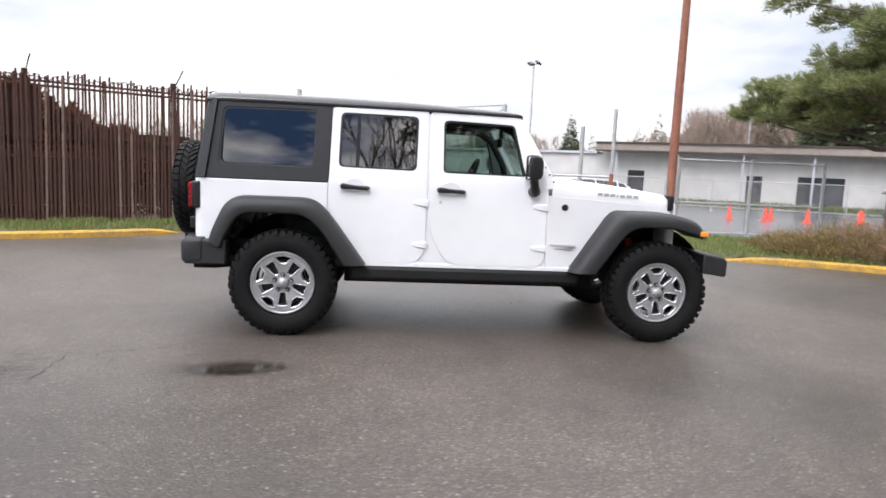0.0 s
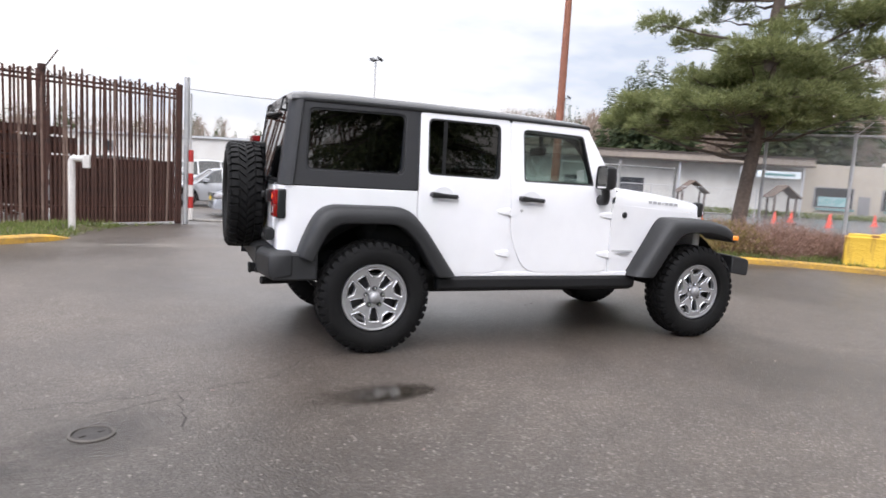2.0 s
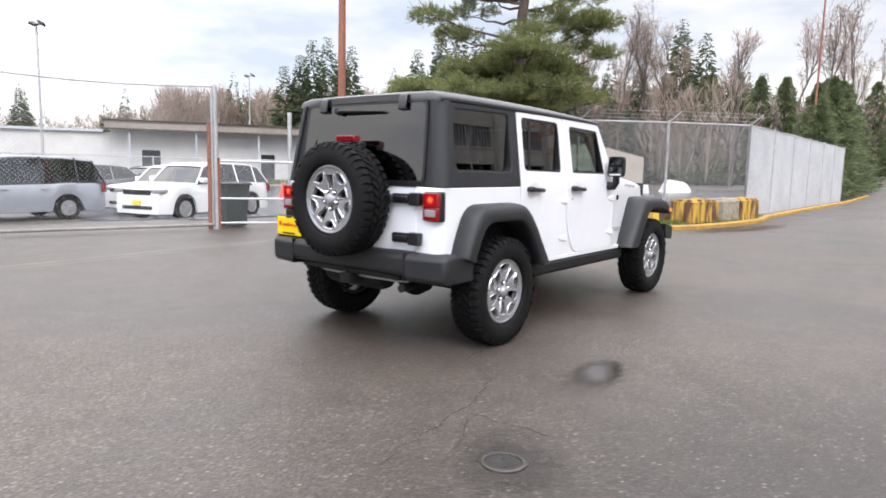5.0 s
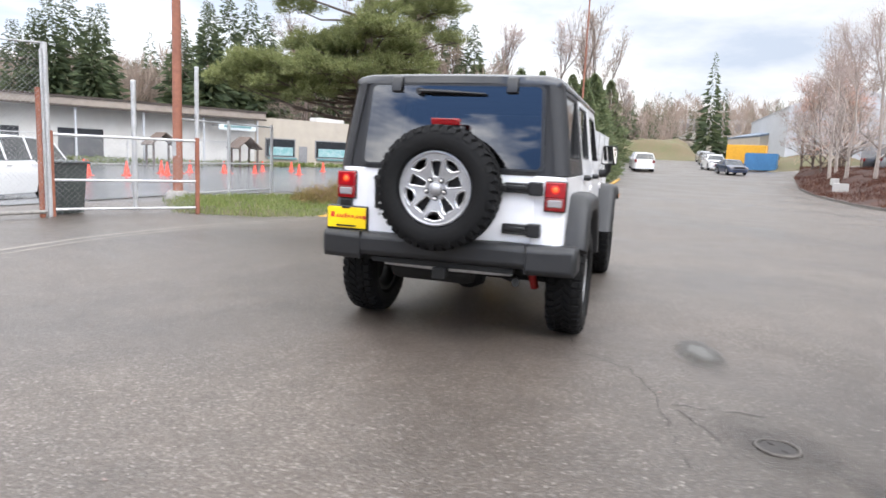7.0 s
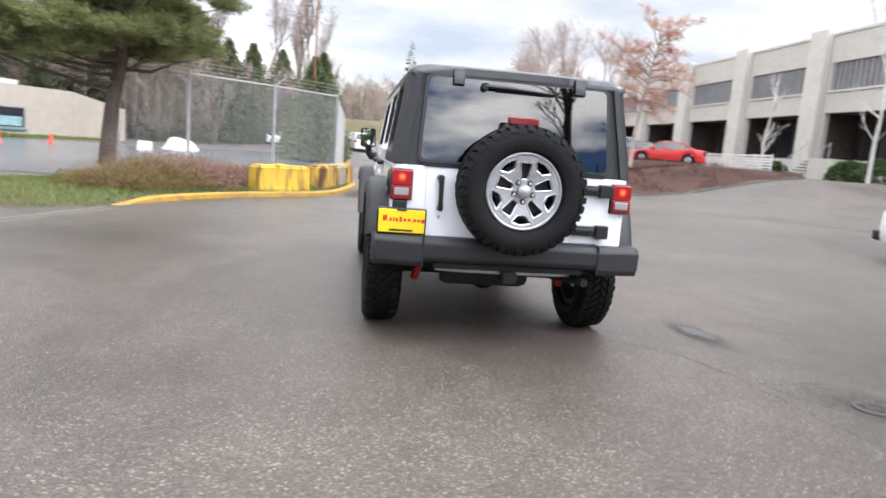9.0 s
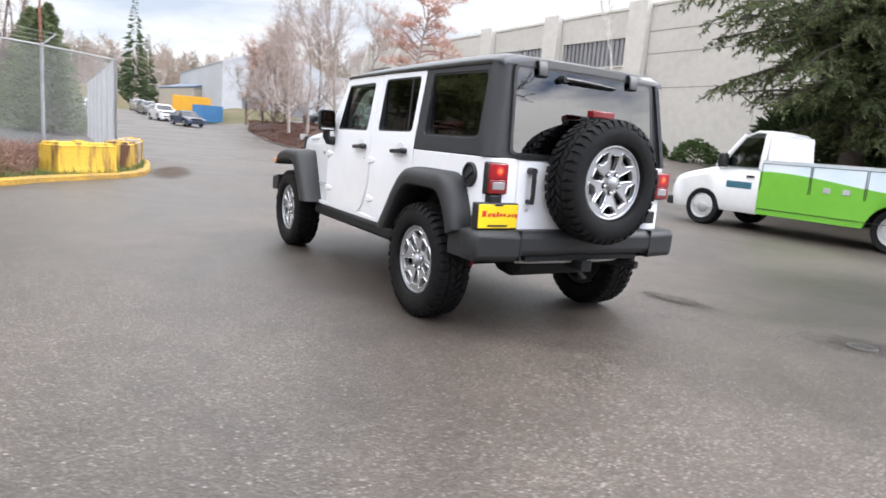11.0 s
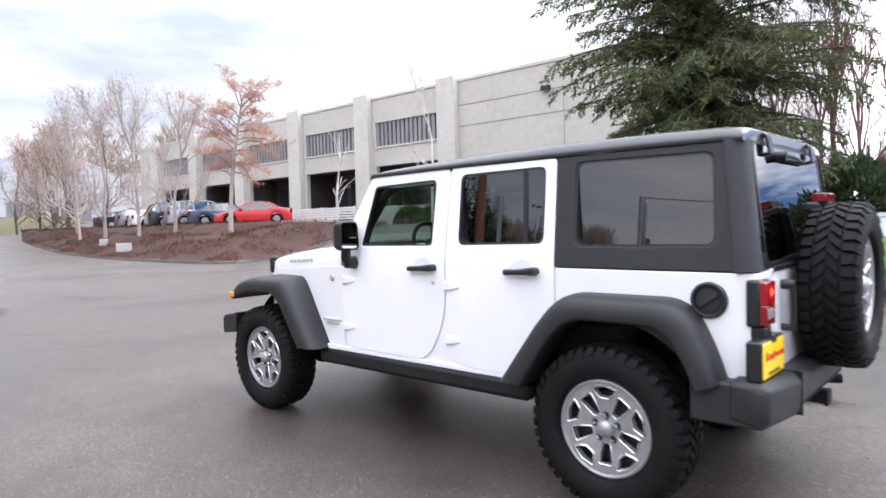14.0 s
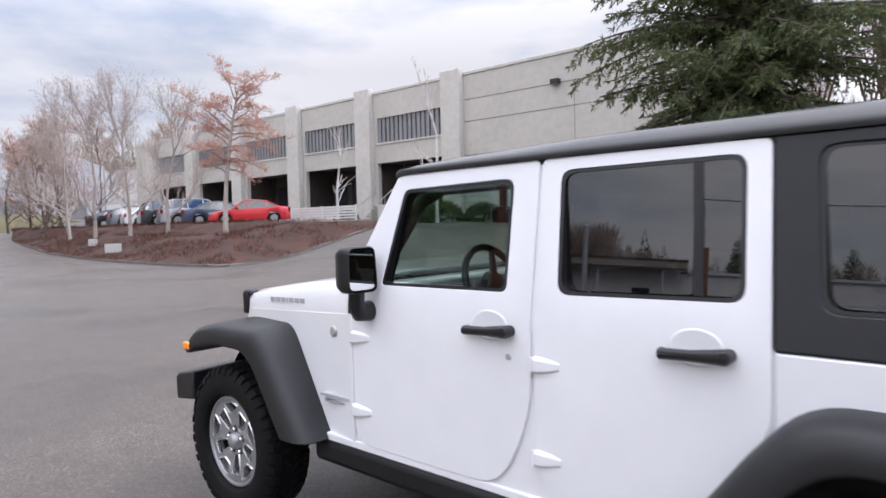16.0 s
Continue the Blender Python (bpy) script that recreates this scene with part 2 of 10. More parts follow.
def rounded(pts, r, n=4, closed=True):
    """A 2D outline with its corners rounded; r is one radius or one for each corner."""
    out, m = [], len(pts)
    for i in range(m):
        rr = r[i] if isinstance(r, (list, tuple)) else r
        p = Vector(pts[i])
        if rr <= 0 or (not closed and i in (0, m - 1)):
            out.append(tuple(p))
            continue
        a, b = Vector(pts[i - 1]) - p, Vector(pts[(i + 1) % m]) - p
        k = min(rr, a.length * 0.49, b.length * 0.49)
        s, e = p + a.normalized() * k, p + b.normalized() * k
        for q in range(n + 1):
            t = q / n
            out.append(tuple((1 - t) ** 2 * s + 2 * t * (1 - t) * p + t * t * e))
    return out


def sheet(bm, outer, holes, place, mi=0, flip=False):
    """Fills a 2D outline with holes, each 2D point set in space by place(u, v)."""
    edges = []
    for loop in [outer, *holes]:
        vs = [bm.verts.new((u, v, 0)) for u, v in loop]
        edges += [bm.edges.new((vs[i], vs[(i + 1) % len(vs)])) for i in range(len(vs))]
    made = bmesh.ops.triangle_fill(bm, use_beauty=True, use_dissolve=False, edges=edges, normal=(0, 0, 1))
    fs = [g for g in made["geom"] if isinstance(g, bmesh.types.BMFace)]
    vs = {v for f in fs for v in f.verts} | {v for e in edges for v in e.verts}
    for f in fs:
        f.normal_update()
        if (f.normal.z < 0) != flip:
            f.normal_flip()
        f.material_index = mi
    for v in vs:
        v.co = Vector(place(v.co.x, v.co.y))
    return fs


def thick(bm, depth, keep=True):
    """Gives every face now in bm a thickness, away from its normal, as a closed body."""
    bm.normal_update()
    fs = list(bm.faces)
    geo = bmesh.ops.duplicate(bm, geom=list({v for f in fs for v in f.verts}) + list({e for f in fs for e in f.edges}) + fs)
    vmap = {k: v for k, v in geo["vert_map"].items() if isinstance(k, bmesh.types.BMVert)}
    fset = set(fs)
    nv = {}
    for f in fs:
        for v in f.verts:
            nv[v] = nv.get(v, Vector()) + f.normal
    rim = [e for e in {e for f in fs for e in f.edges} if sum(g in fset for g in e.link_faces) == 1]
    pairs = []
    for e in rim:
        f = [g for g in e.link_faces if g in fset][0]
        ls = [lp for lp in f.loops if lp.edge == e][0]
        pairs.append((ls.vert, ls.link_loop_next.vert, f.material_index))
    for v, n in nv.items():
        w = vmap.get(v)
        if w is None or w == v:
            continue
        w.co = v.co - n.normalized() * depth
    for g in geo["geom"]:
        if isinstance(g, bmesh.types.BMFace):
            g.normal_flip()
    for a, b, mi in pairs:
        try:
            bm.faces.new((b, a, vmap[a], vmap[b])).material_index = mi
        except (ValueError, KeyError):
            pass
    return bm


def loft(bm, rows, mi=0, flip=False, closed=False):
    vs = [[bm.verts.new(p) for p in r] for r in rows]
    for i in range(len(vs) - 1):
        for k in range(len(vs[i]) - (0 if closed else 1)):
            j = (k + 1) % len(vs[i])
            q = (vs[i][k], vs[i][j], vs[i + 1][j], vs[i + 1][k])
            bm.faces.new(q[::-1] if flip else q).material_index = mi
    return vs


def even(pts, n):
    """n points spaced evenly along a polyline."""
    d = [0.0]
    for a, b in zip(pts, pts[1:]):
        d.append(d[-1] + (Vector(b) - Vector(a)).length)
    out = []
    for i in range(n):
        t = d[-1] * i / (n - 1)
        k = max(j for j in range(len(d)) if d[j] <= t + 1e-9)
        k = min(k, len(pts) - 2)
        f = (t - d[k]) / max(d[k + 1] - d[k], 1e-9)
        out.append(tuple(Vector(pts[k]).lerp(Vector(pts[k + 1]), f)))
    return out

# ---- ground ----
def step01(t):
    t = min(max(t, 0.0), 1.0)
    return t * t * (3 - 2 * t)


def ground_z(x, y):
    """The yard is level, falls a little behind the fences and climbs towards the offices and along the road."""
    z = -0.38 * step01((y - 9.5) / 6.5) * (1 - step01((x - 30) / 30))
    z += 1.35 * step01((-y - 11) / 12) * step01((x - 8) / 16)
    z += 3.0 * min(max((x - 35) / 95, 0.0), 1.0) ** 1.2 * step01((20 - y) / 20)
    return z


def mat_asphalt():
    m = bpy.data.materials.new("wet_asphalt")
    m.use_nodes = True
    n, l = m.node_tree.nodes, m.node_tree.links
    b = n["Principled BSDF"]
    tc = n.new("ShaderNodeTexCoord")
    vor, vor2 = n.new("ShaderNodeTexVoronoi"), n.new("ShaderNodeTexVoronoi")
    vor.inputs["Scale"].default_value, vor2.inputs["Scale"].default_value = 95, 26
    big, mid = n.new("ShaderNodeTexNoise"), n.new("ShaderNodeTexNoise")
    big.inputs["Scale"].default_value, big.inputs["Detail"].default_value, big.inputs["Distortion"].default_value = 0.35, 5, 0.6
    mid.inputs["Scale"].default_value, mid.inputs["Detail"].default_value = 3.0, 6
    for t in (vor, vor2, big, mid):
        l.new(tc.outputs["Object"], t.inputs["Vector"])
    # stones: each its own tone, a few pale
    stone = n.new("ShaderNodeValToRGB")
    e = stone.color_ramp.elements
    e[0].position, e[0].color = 0.0, (0.048, 0.037, 0.029, 1)
    e[1].position, e[1].color = 0.55, (0.075, 0.060, 0.0485, 1)
    for p, c in ((0.86, (0.096, 0.081, 0.069, 1)), (0.955, (0.135, 0.118, 0.102, 1)), (1.0, (0.20, 0.18, 0.157, 1))):
        q = e.new(p)
        q.color = c
    sep = n.new("ShaderNodeSeparateColor")
    l.new(vor.outputs["Color"], sep.inputs[0]), l.new(sep.outputs[0], stone.inputs[0])
    # wide stains and damp
    st = n.new("ShaderNodeMapRange")
    st.inputs["From Min"].default_value, st.inputs["From Max"].default_value = 0.35, 0.65
    st.inputs["To Min"].default_value, st.inputs["To Max"].default_value = 0.72, 1.18
    l.new(big.outputs[0], st.inputs["Value"])
    st2 = n.new("ShaderNodeMapRange")
    st2.inputs["From Min"].default_value, st2.inputs["From Max"].default_value = 0.3, 0.7
    st2.inputs["To Min"].default_value, st2.inputs["To Max"].default_value = 0.85, 1.12
    l.new(mid.outputs[0], st2.inputs["Value"])
    mul = n.new("ShaderNodeMath")
    mul.operation = "MULTIPLY"
    l.new(st.outputs[0], mul.inputs[0]), l.new(st2.outputs[0], mul.inputs[1])
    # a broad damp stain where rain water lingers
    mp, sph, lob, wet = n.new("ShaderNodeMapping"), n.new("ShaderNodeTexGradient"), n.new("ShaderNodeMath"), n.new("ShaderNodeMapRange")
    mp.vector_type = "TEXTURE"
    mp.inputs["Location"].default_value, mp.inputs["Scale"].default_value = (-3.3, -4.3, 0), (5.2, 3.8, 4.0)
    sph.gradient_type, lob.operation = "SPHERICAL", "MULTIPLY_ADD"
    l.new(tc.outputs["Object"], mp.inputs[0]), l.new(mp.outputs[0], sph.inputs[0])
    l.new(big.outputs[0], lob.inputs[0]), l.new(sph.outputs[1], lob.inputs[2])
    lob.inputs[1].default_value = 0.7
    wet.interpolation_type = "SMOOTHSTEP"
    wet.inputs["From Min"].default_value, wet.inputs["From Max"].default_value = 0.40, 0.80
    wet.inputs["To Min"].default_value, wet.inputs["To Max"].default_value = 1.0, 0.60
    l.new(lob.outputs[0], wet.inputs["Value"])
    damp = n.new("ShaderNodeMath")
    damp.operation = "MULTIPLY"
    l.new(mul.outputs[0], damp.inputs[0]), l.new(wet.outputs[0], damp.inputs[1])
    col = n.new("ShaderNodeMix")
    col.data_type, col.blend_type = "RGBA", "MULTIPLY"
    col.inputs[0].default_value = 1.0
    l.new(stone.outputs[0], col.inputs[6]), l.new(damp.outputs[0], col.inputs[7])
    # scattered pale angular chips
    vor2.distance, vor2.inputs["Scale"].default_value = "CHEBYCHEV", 34
    sep2, big_e, near_e, both = n.new("ShaderNodeSeparateColor"), n.new("ShaderNodeMath"), n.new("ShaderNodeMath"), n.new("ShaderNodeMath")
    l.new(vor2.outputs["Color"], sep2.inputs[0])
    big_e.operation, near_e.operation, both.operation = "GREATER_THAN", "LESS_THAN", "MULTIPLY"
    big_e.inputs[1].default_value = 0.71
    l.new(sep2.outputs[0], big_e.inputs[0])
    rad = n.new("ShaderNodeMath")
    rad.operation = "MULTIPLY"
    rad.inputs[1].default_value = 0.24
    l.new(sep2.outputs[1], rad.inputs[0])
    l.new(vor2.outputs["Distance"], near_e.inputs[0]), l.new(rad.outputs[0], near_e.inputs[1])
    l.new(big_e.outputs[0], both.inputs[0]), l.new(near_e.outputs[0], both.inputs[1])
    chip = n.new("ShaderNodeMix")
    chip.data_type = "RGBA"
    l.new(both.outputs[0], chip.inputs[0]), l.new(col.outputs[2], chip.inputs[6])
    chip.inputs[7].default_value = (0.205, 0.185, 0.162, 1)
    l.new(chip.outputs[2], b.inputs["Base Color"])
    ro = n.new("ShaderNodeMapRange")
    ro.inputs["From Min"].default_value, ro.inputs["From Max"].default_value = 0.35, 0.65
    ro.inputs["To Min"].default_value, ro.inputs["To Max"].default_value = 0.36, 0.56
    l.new(big.outputs[0], ro.inputs["Value"]), l.new(ro.outputs[0], b.inputs["Roughness"])
    bp = n.new("ShaderNodeBump")
    bp.inputs["Strength"].default_value, bp.inputs["Distance"].default_value = 0.45, 0.006
    l.new(vor.outputs["Distance"], bp.inputs["Height"])
    bp.invert = True
    l.new(bp.outputs[0], b.inputs["Normal"])
    return m


M_ASPHALT = mat_asphalt()
xs = [-2500, -900, -300, -120, -60, -40] + [-30 + 1.5 * i for i in range(80)] + [95, 105, 115, 130, 160, 220, 400, 900, 2500]
ys = [-2500, -900, -300, -150, -90, -70] + [-60 + 1.5 * i for i in range(90)] + [80, 90, 110, 150, 300, 900, 2500]
bm = bmesh.new()
loft(bm, [[(x, y, ground_z(x, y)) for y in ys] for x in xs], flip=True)
bmesh.ops.recalc_face_normals(bm, faces=bm.faces)
ground = solo("ground", bm, M_ASPHALT, "worn damp asphalt yard with pale stones in it", "ground", kind="structure", smooth=60)


def blob(rx, ry, n, rnd, wob=0.25):
    ph = [rnd.uniform(0, 6.28) for _ in range(4)]
    out = []
    for i in range(n):
        a = 2 * math.pi * i / n
        k = 1 + wob * (0.5 * math.sin(2 * a + ph[0]) + 0.3 * math.sin(3 * a + ph[1]) + 0.25 * math.sin(5 * a + ph[2]) + 0.15 * math.sin(9 * a + ph[3]))
        out.append((rx * k * math.cos(a), ry * k * math.sin(a)))
    return out


def feathered(name, col, rough, spec, inner, outer, strength=1.0, grain=9.0):
    """A film on the ground that thins out towards a ragged rim."""
    m = bpy.data.materials.new(name)
    m.use_nodes = True
    n, l = m.node_tree.nodes, m.node_tree.links
    b, out_n = n["Principled BSDF"], n["Material Output"]
    b.inputs["Base Color"].default_value, b.inputs["Roughness"].default_value, b.inputs["Specular IOR Level"].default_value = (*col, 1), rough, spec
    tc, mp, ln_, no, add, mr, tr, mx = (n.new("ShaderNode" + k) for k in ("TexCoord", "Mapping", "VectorMath", "TexNoise", "Math", "MapRange", "BsdfTransparent", "MixShader"))
    mp.inputs["Location"].default_value, mp.inputs["Scale"].default_value = (-1, -1, 0), (2, 2, 0)
    l.new(tc.outputs["Generated"], mp.inputs[0])
    ln_.operation = "LENGTH"
    l.new(mp.outputs[0], ln_.inputs[0])
    no.inputs["Scale"].default_value, no.inputs["Detail"].default_value = grain, 5
    l.new(tc.outputs["Object"], no.inputs["Vector"])
    add.operation = "MULTIPLY_ADD"
    add.inputs[1].default_value = 0.75
    l.new(no.outputs[0], add.inputs[0]), l.new(ln_.outputs["Value"], add.inputs[2])
    mr.interpolation_type = "SMOOTHSTEP"
    mr.inputs["From Min"].default_value, mr.inputs["From Max"].default_value = inner + 0.375, outer + 0.375
    mr.inputs["To Min"].default_value, mr.inputs["To Max"].default_value = strength, 0.0
    l.new(add.outputs[0], mr.inputs["Value"]), l.new(mr.outputs[0], mx.inputs[0])
    l.new(tr.outputs[0], mx.inputs[1]), l.new(b.outputs[0], mx.inputs[2]), l.new(mx.outputs[0], out_n.inputs["Surface"])
    return m


M_WATER = feathered("standing_water", (0.030, 0.025, 0.019), 0.10, 0.75, 0.20, 0.80)
M_DAMP = feathered("soaked_asphalt", (0.036, 0.029, 0.023), 0.34, 0.5, 0.25, 0.85, 0.5, 14.0)
M_PATCH = feathered("tar_patch", (0.040, 0.034, 0.030), 0.40, 0.5, 0.20, 0.80, 0.42, 7.0)
M_IRONLID = mat("worn_iron_lid", (0.050, 0.044, 0.041), 0.5, 0.4, 0.4, 40, bump=0.4, bscale=120)
M_IRON = mat("cast_iron", (0.115, 0.103, 0.092), 0.45, 0.5, 0.4, 40, bump=0.4, bscale=160)
rnd = random.Random(11)


def flat_patch(name, x, y, rx, ry, rz, z, m, label, category):
    bm = bmesh.new()
    bm.faces.new([bm.verts.new((u, v, 0)) for u, v in blob(rx, ry, 48, rnd)])
    return solo(name, bm, m, label, category, at=pose(x, y, z, 0, 0, rz), kind="structure", smooth=0)


flat_patch("soaked_patch", -0.22, -1.725, 0.52, 0.25, 8, 0.004, M_DAMP, "soaked asphalt round a puddle", "ground")
flat_patch("puddle", -0.145, -1.73, 0.39, 0.175, 8, 0.008, M_WATER, "small shallow puddle in the asphalt", "puddle")
flat_patch("tar_patch", -1.62, -1.98, 0.55, 0.34, 35, 0.003, M_PATCH, "dark tar patch round a valve cover", "ground")
flat_patch("tar_patch", -2.0, -2.35, 0.34, 0.20, 50, 0.005, M_PATCH, "dark tar patch beside a valve cover", "ground")
flat_patch("dirt_patch", 12.9, 0.62, 2.6, 0.55, -12, 0.004, feathered("washed_out_dirt", (0.075, 0.050, 0.034), 0.8, 0.3, 0.2, 0.95, 0.8, 3.0), "brown dirt washed onto asphalt below the kerb", "ground")
# valve cover
vc = thing("valve_cover", pose(-1.668, -1.968, 0.004) @ Matrix.Scale(0.72, 4), "round cast-iron valve cover set in asphalt", "manhole cover")
bm = bmesh.new()
lathe(bm, [(0.140, -0.01), (0.140, 0.006), (0.132, 0.010), (0.120, 0.010), (0.116, 0.002)], 40, "z")
bmesh.ops.recalc_face_normals(bm, faces=bm.faces)
part("cover_ring", bm, M_IRON, vc)
bm = bmesh.new()
lathe(bm, [(0.0, 0.003), (0.085, 0.003), (0.092, 0.005), (0.105, 0.004), (0.112, 0.001), (0.112, -0.01)], 40, "z")
for a in (0.6, 3.74):
    box(bm, -0.020, 0.020, -0.007, 0.007, 0.002, 0.008, m=pose(0.062 * math.cos(a), 0.062 * math.sin(a), 0, 0, 0, math.degrees(a)))
bmesh.ops.recalc_face_normals(bm, faces=bm.faces)
part("cover_lid", bm, M_IRONLID, vc)


def crack(pts, w):
    bm = bmesh.new()
    path = []
    for (x0, y0), (x1, y1) in zip(pts, pts[1:]):
        n = max(2, int(math.hypot(x1 - x0, y1 - y0) / 0.06))
        for i in range(n):
            t = i / n
            path.append((x0 + (x1 - x0) * t + rnd.uniform(-0.022, 0.022), y0 + (y1 - y0) * t + rnd.uniform(-0.022, 0.022)))
    rows = []
    for i, (x, y) in enumerate(path):
        a, b = path[max(i - 1, 0)], path[min(i + 1, len(path) - 1)]
        d = Vector((b[1] - a[1], a[0] - b[0])).normalized() * w * rnd.uniform(0.3, 1.0)
        rows.append([(x + d.x, y + d.y, 0.003), (x - d.x, y - d.y, 0.003)])
    loft(bm, rows)
    solo("crack", bm, M_TAR, "narrow dark crack across the asphalt", "crack", kind="structure", smooth=0, group="cracks in the asphalt")


M_TAR = mat("crack_dirt", (0.028, 0.024, 0.021), 0.7, 0, 0.3, 60)
crack([(0.15, -0.80), (-0.50, -0.90), (-0.62, -1.08), (-0.74, -1.26), (-1.10, -1.40), (-1.60, -1.50), (-2.1, -1.56)], 0.0036)
crack([(-1.30, -1.50), (-1.27, -1.71), (-1.26, -1.90), (-1.34, -2.06)], 0.0055)
crack([(-1.86, -1.78), (-1.62, -1.70), (-1.30, -1.52)], 0.0035)
crack([(-1.75, -2.1), (-2.3, -2.55), (-3.1, -2.9), (-4.4, -3.3)], 0.0016)

# strewn bits: leaf scraps and gravel
bm = bmesh.new()
rnd = random.Random(21)
for _ in range(160):
    x, y, r = rnd.uniform(-5, 9), rnd.uniform(-6, 6), rnd.uniform(0.004, 0.009)
    a = rnd.uniform(0, 6.28)
    box(bm, -r, r, -r * 0.6, r * 0.6, 0, r * 0.6, m=pose(x, y, ground_z(x, y), rnd.uniform(-15, 15), rnd.uniform(-15, 15), math.degrees(a)))
solo("loose_grit", bm, mat("pale_grit", (0.26, 0.20, 0.18), 0.8, 0, 0.5, 30), "pale grit and scraps strewn on asphalt", "grit", kind="stuff", smooth=0)

# the yard behind the chain-link fence: paler, wetter asphalt
M_YARD = mat("wet_yard_asphalt", (0.105, 0.108, 0.116), 0.24, 0, 0, 0.6, bump=0.10, bscale=60, col2=(0.070, 0.071, 0.076), spec=0.7)


def in_yard(x, y):
    line = ((3.6, 9.4), (7.6, 10.2), (12.6, 8.2), (15.6, 5.6), (17.6, 3.4), (48.0, 3.0))
    front = next((a[1] + (b[1] - a[1]) * (x - a[0]) / (b[0] - a[0]) for a, b in zip(line, line[1:]) if a[0] <= x <= b[0]), 1e9)
    return front < y < 27.4 - 0.570 * (x - 42.6)


bm = bmesh.new()
knots = {}
for i in range(4, 48):
    for j in range(3, 50):
        if in_yard(i + 0.5, j + 0.5):
            ring = []
            for a, b in ((i, j), (i + 1, j), (i + 1, j + 1), (i, j + 1)):
                if (a, b) not in knots:
                    knots[a, b] = bm.verts.new((a, b, ground_z(a, b) + 0.012))
                ring.append(knots[a, b])
            bm.faces.new(ring)
solo("yard_surface", bm, M_YARD, "pale wet asphalt of the fenced yard", "ground", kind="structure", smooth=60)

# thin drain seams across the driveway mouth
M_SEAM = mat("concrete_seam", (0.36, 0.33, 0.29), 0.75, 0, 0.4, 20, bump=0.3, bscale=90)
for off, w in ((0.0, 0.05), (0.22, 0.035)):
    bm = bmesh.new()
    rows = []
    for x, y in even(rounded([(-3.3, 5.35), (-0.6, 5.45), (1.9, 5.72), (3.6, 5.50), (5.9, 4.78)], 0.8, 5, False), 40):
        rows.append([(x, y - off - w / 2, 0.004), (x, y - off + w / 2, 0.004)])
    loft(bm, rows)
    solo("driveway_seam", bm, M_SEAM, "thin pale seam across the driveway mouth", "seam", kind="structure", smooth=0)

# kerbs
M_KERBY = mat("yellow_kerb_paint", (0.58, 0.33, 0.032), 0.65, 0, 0, 9, bump=0.5, bscale=45, col2=(0.25, 0.155, 0.055))
M_CONC = mat("old_concrete", (0.32, 0.30, 0.275), 0.8, 0, 0.4, 9, bump=0.4, bscale=70)


def kerb(pts, m, label, w=0.16, h=0.108, closed=False):
    bm = bmesh.new()
    rows = []
    n = len(pts)
    for i, (x, y) in enumerate(pts):
        a, b = (pts[i - 1], pts[(i + 1) % n]) if closed else (pts[max(i - 1, 0)], pts[min(i + 1, n - 1)])
        d = Vector((b[0] - a[0], b[1] - a[1])).normalized()
        nx, ny = -d.y, d.x
        z = ground_z(x, y)
        if not closed:
            z -= (h + 0.03) * (1 - step01(min(i, n - 1 - i) / 4.0))
        rows.append([(x + nx * u, y + ny * u, z + v) for u, v in ((0.0, -0.05), (0.01, h * 0.75), (0.035, h * 0.97), (w * 0.5, h), (w, h), (w, -0.05))])
    if closed:
        rows.append(rows[0])
    loft(bm, rows)
    bmesh.ops.recalc_face_normals(bm, faces=bm.faces)
    return solo("kerb", bm, m, label, "kerb", kind="structure", smooth=40)


KERB_R = even(rounded([(5.9, 4.85), (6.3, 4.68), (8.2, 3.85), (9.5, 2.9), (10.4, 1.85), (11.4, 1.30), (13.2, 0.98), (15.4, 0.75), (16.3, 0.85), (17.2, 1.0), (24, 1.0), (44, 0.9)], 0.5, 5, False), 110)
kerb(KERB_R, M_KERBY, "worn yellow-painted kerb")
KERB_L = even(rounded([(-13.0, -0.6), (-8.0, 2.35), (-4.9, 4.35), (-3.5, 5.25), (-2.95, 5.75), (-2.75, 6.5)], 0.6, 5, False), 50)
kerb(KERB_L, M_KERBY, "worn yellow-painted kerb")
KERB_I = rounded([(21.3, -9.6), (24.5, -9.1), (31.0, -9.4), (42.0, -10.3), (60.0, -13.2), (72, -16.5), (60, -17.5), (40, -16.3), (33, -16.6), (29.0, -18.6), (27.4, -22.5), (25.4, -22.3), (23.5, -16.0)], 1.2, 5)
KERB_I = even(KERB_I + [KERB_I[0]], 150)[:-1]
kerb(KERB_I[::-1], mat("dirty_kerb_concrete", (0.17, 0.155, 0.14), 0.85, 0, 0.4, 9, bump=0.4, bscale=70), "grey concrete kerb round a planted island", closed=True)


# ---- beds behind the kerbs ----
def edge_dist(x, y, line):
    best = 1e9
    for (x0, y0), (x1, y1) in zip(line, line[1:]):
        d = Vector((x1 - x0, y1 - y0))
        t = max(0.0, min(1.0, ((x - x0) * d.x + (y - y0) * d.y) / max(d.length_squared, 1e-9)))
        best = min(best, math.hypot(x - x0 - d.x * t, y - y0 - d.y * t))
    return best


VERGE_OPEN = [(-2.98, 5.85), (-2.81, 6.62), (-2.4, 7.9), (-1.4, 9.0), (-3.1, 8.15), (-6.1, 6.45), (-14.0, 2.0)]
BED_OPEN = [(16.5, 1.6), (14.5, 3.3), (12.8, 5.4), (11.5, 6.9), (7.4, 9.4), (5.0, 7.2), (5.3, 5.6), (5.9, 4.95), (6.3, 4.80)]


def verge_rise(x, y):
    return 0.13 * step01(edge_dist(x, y, VERGE_OPEN) / 0.55) - 0.04


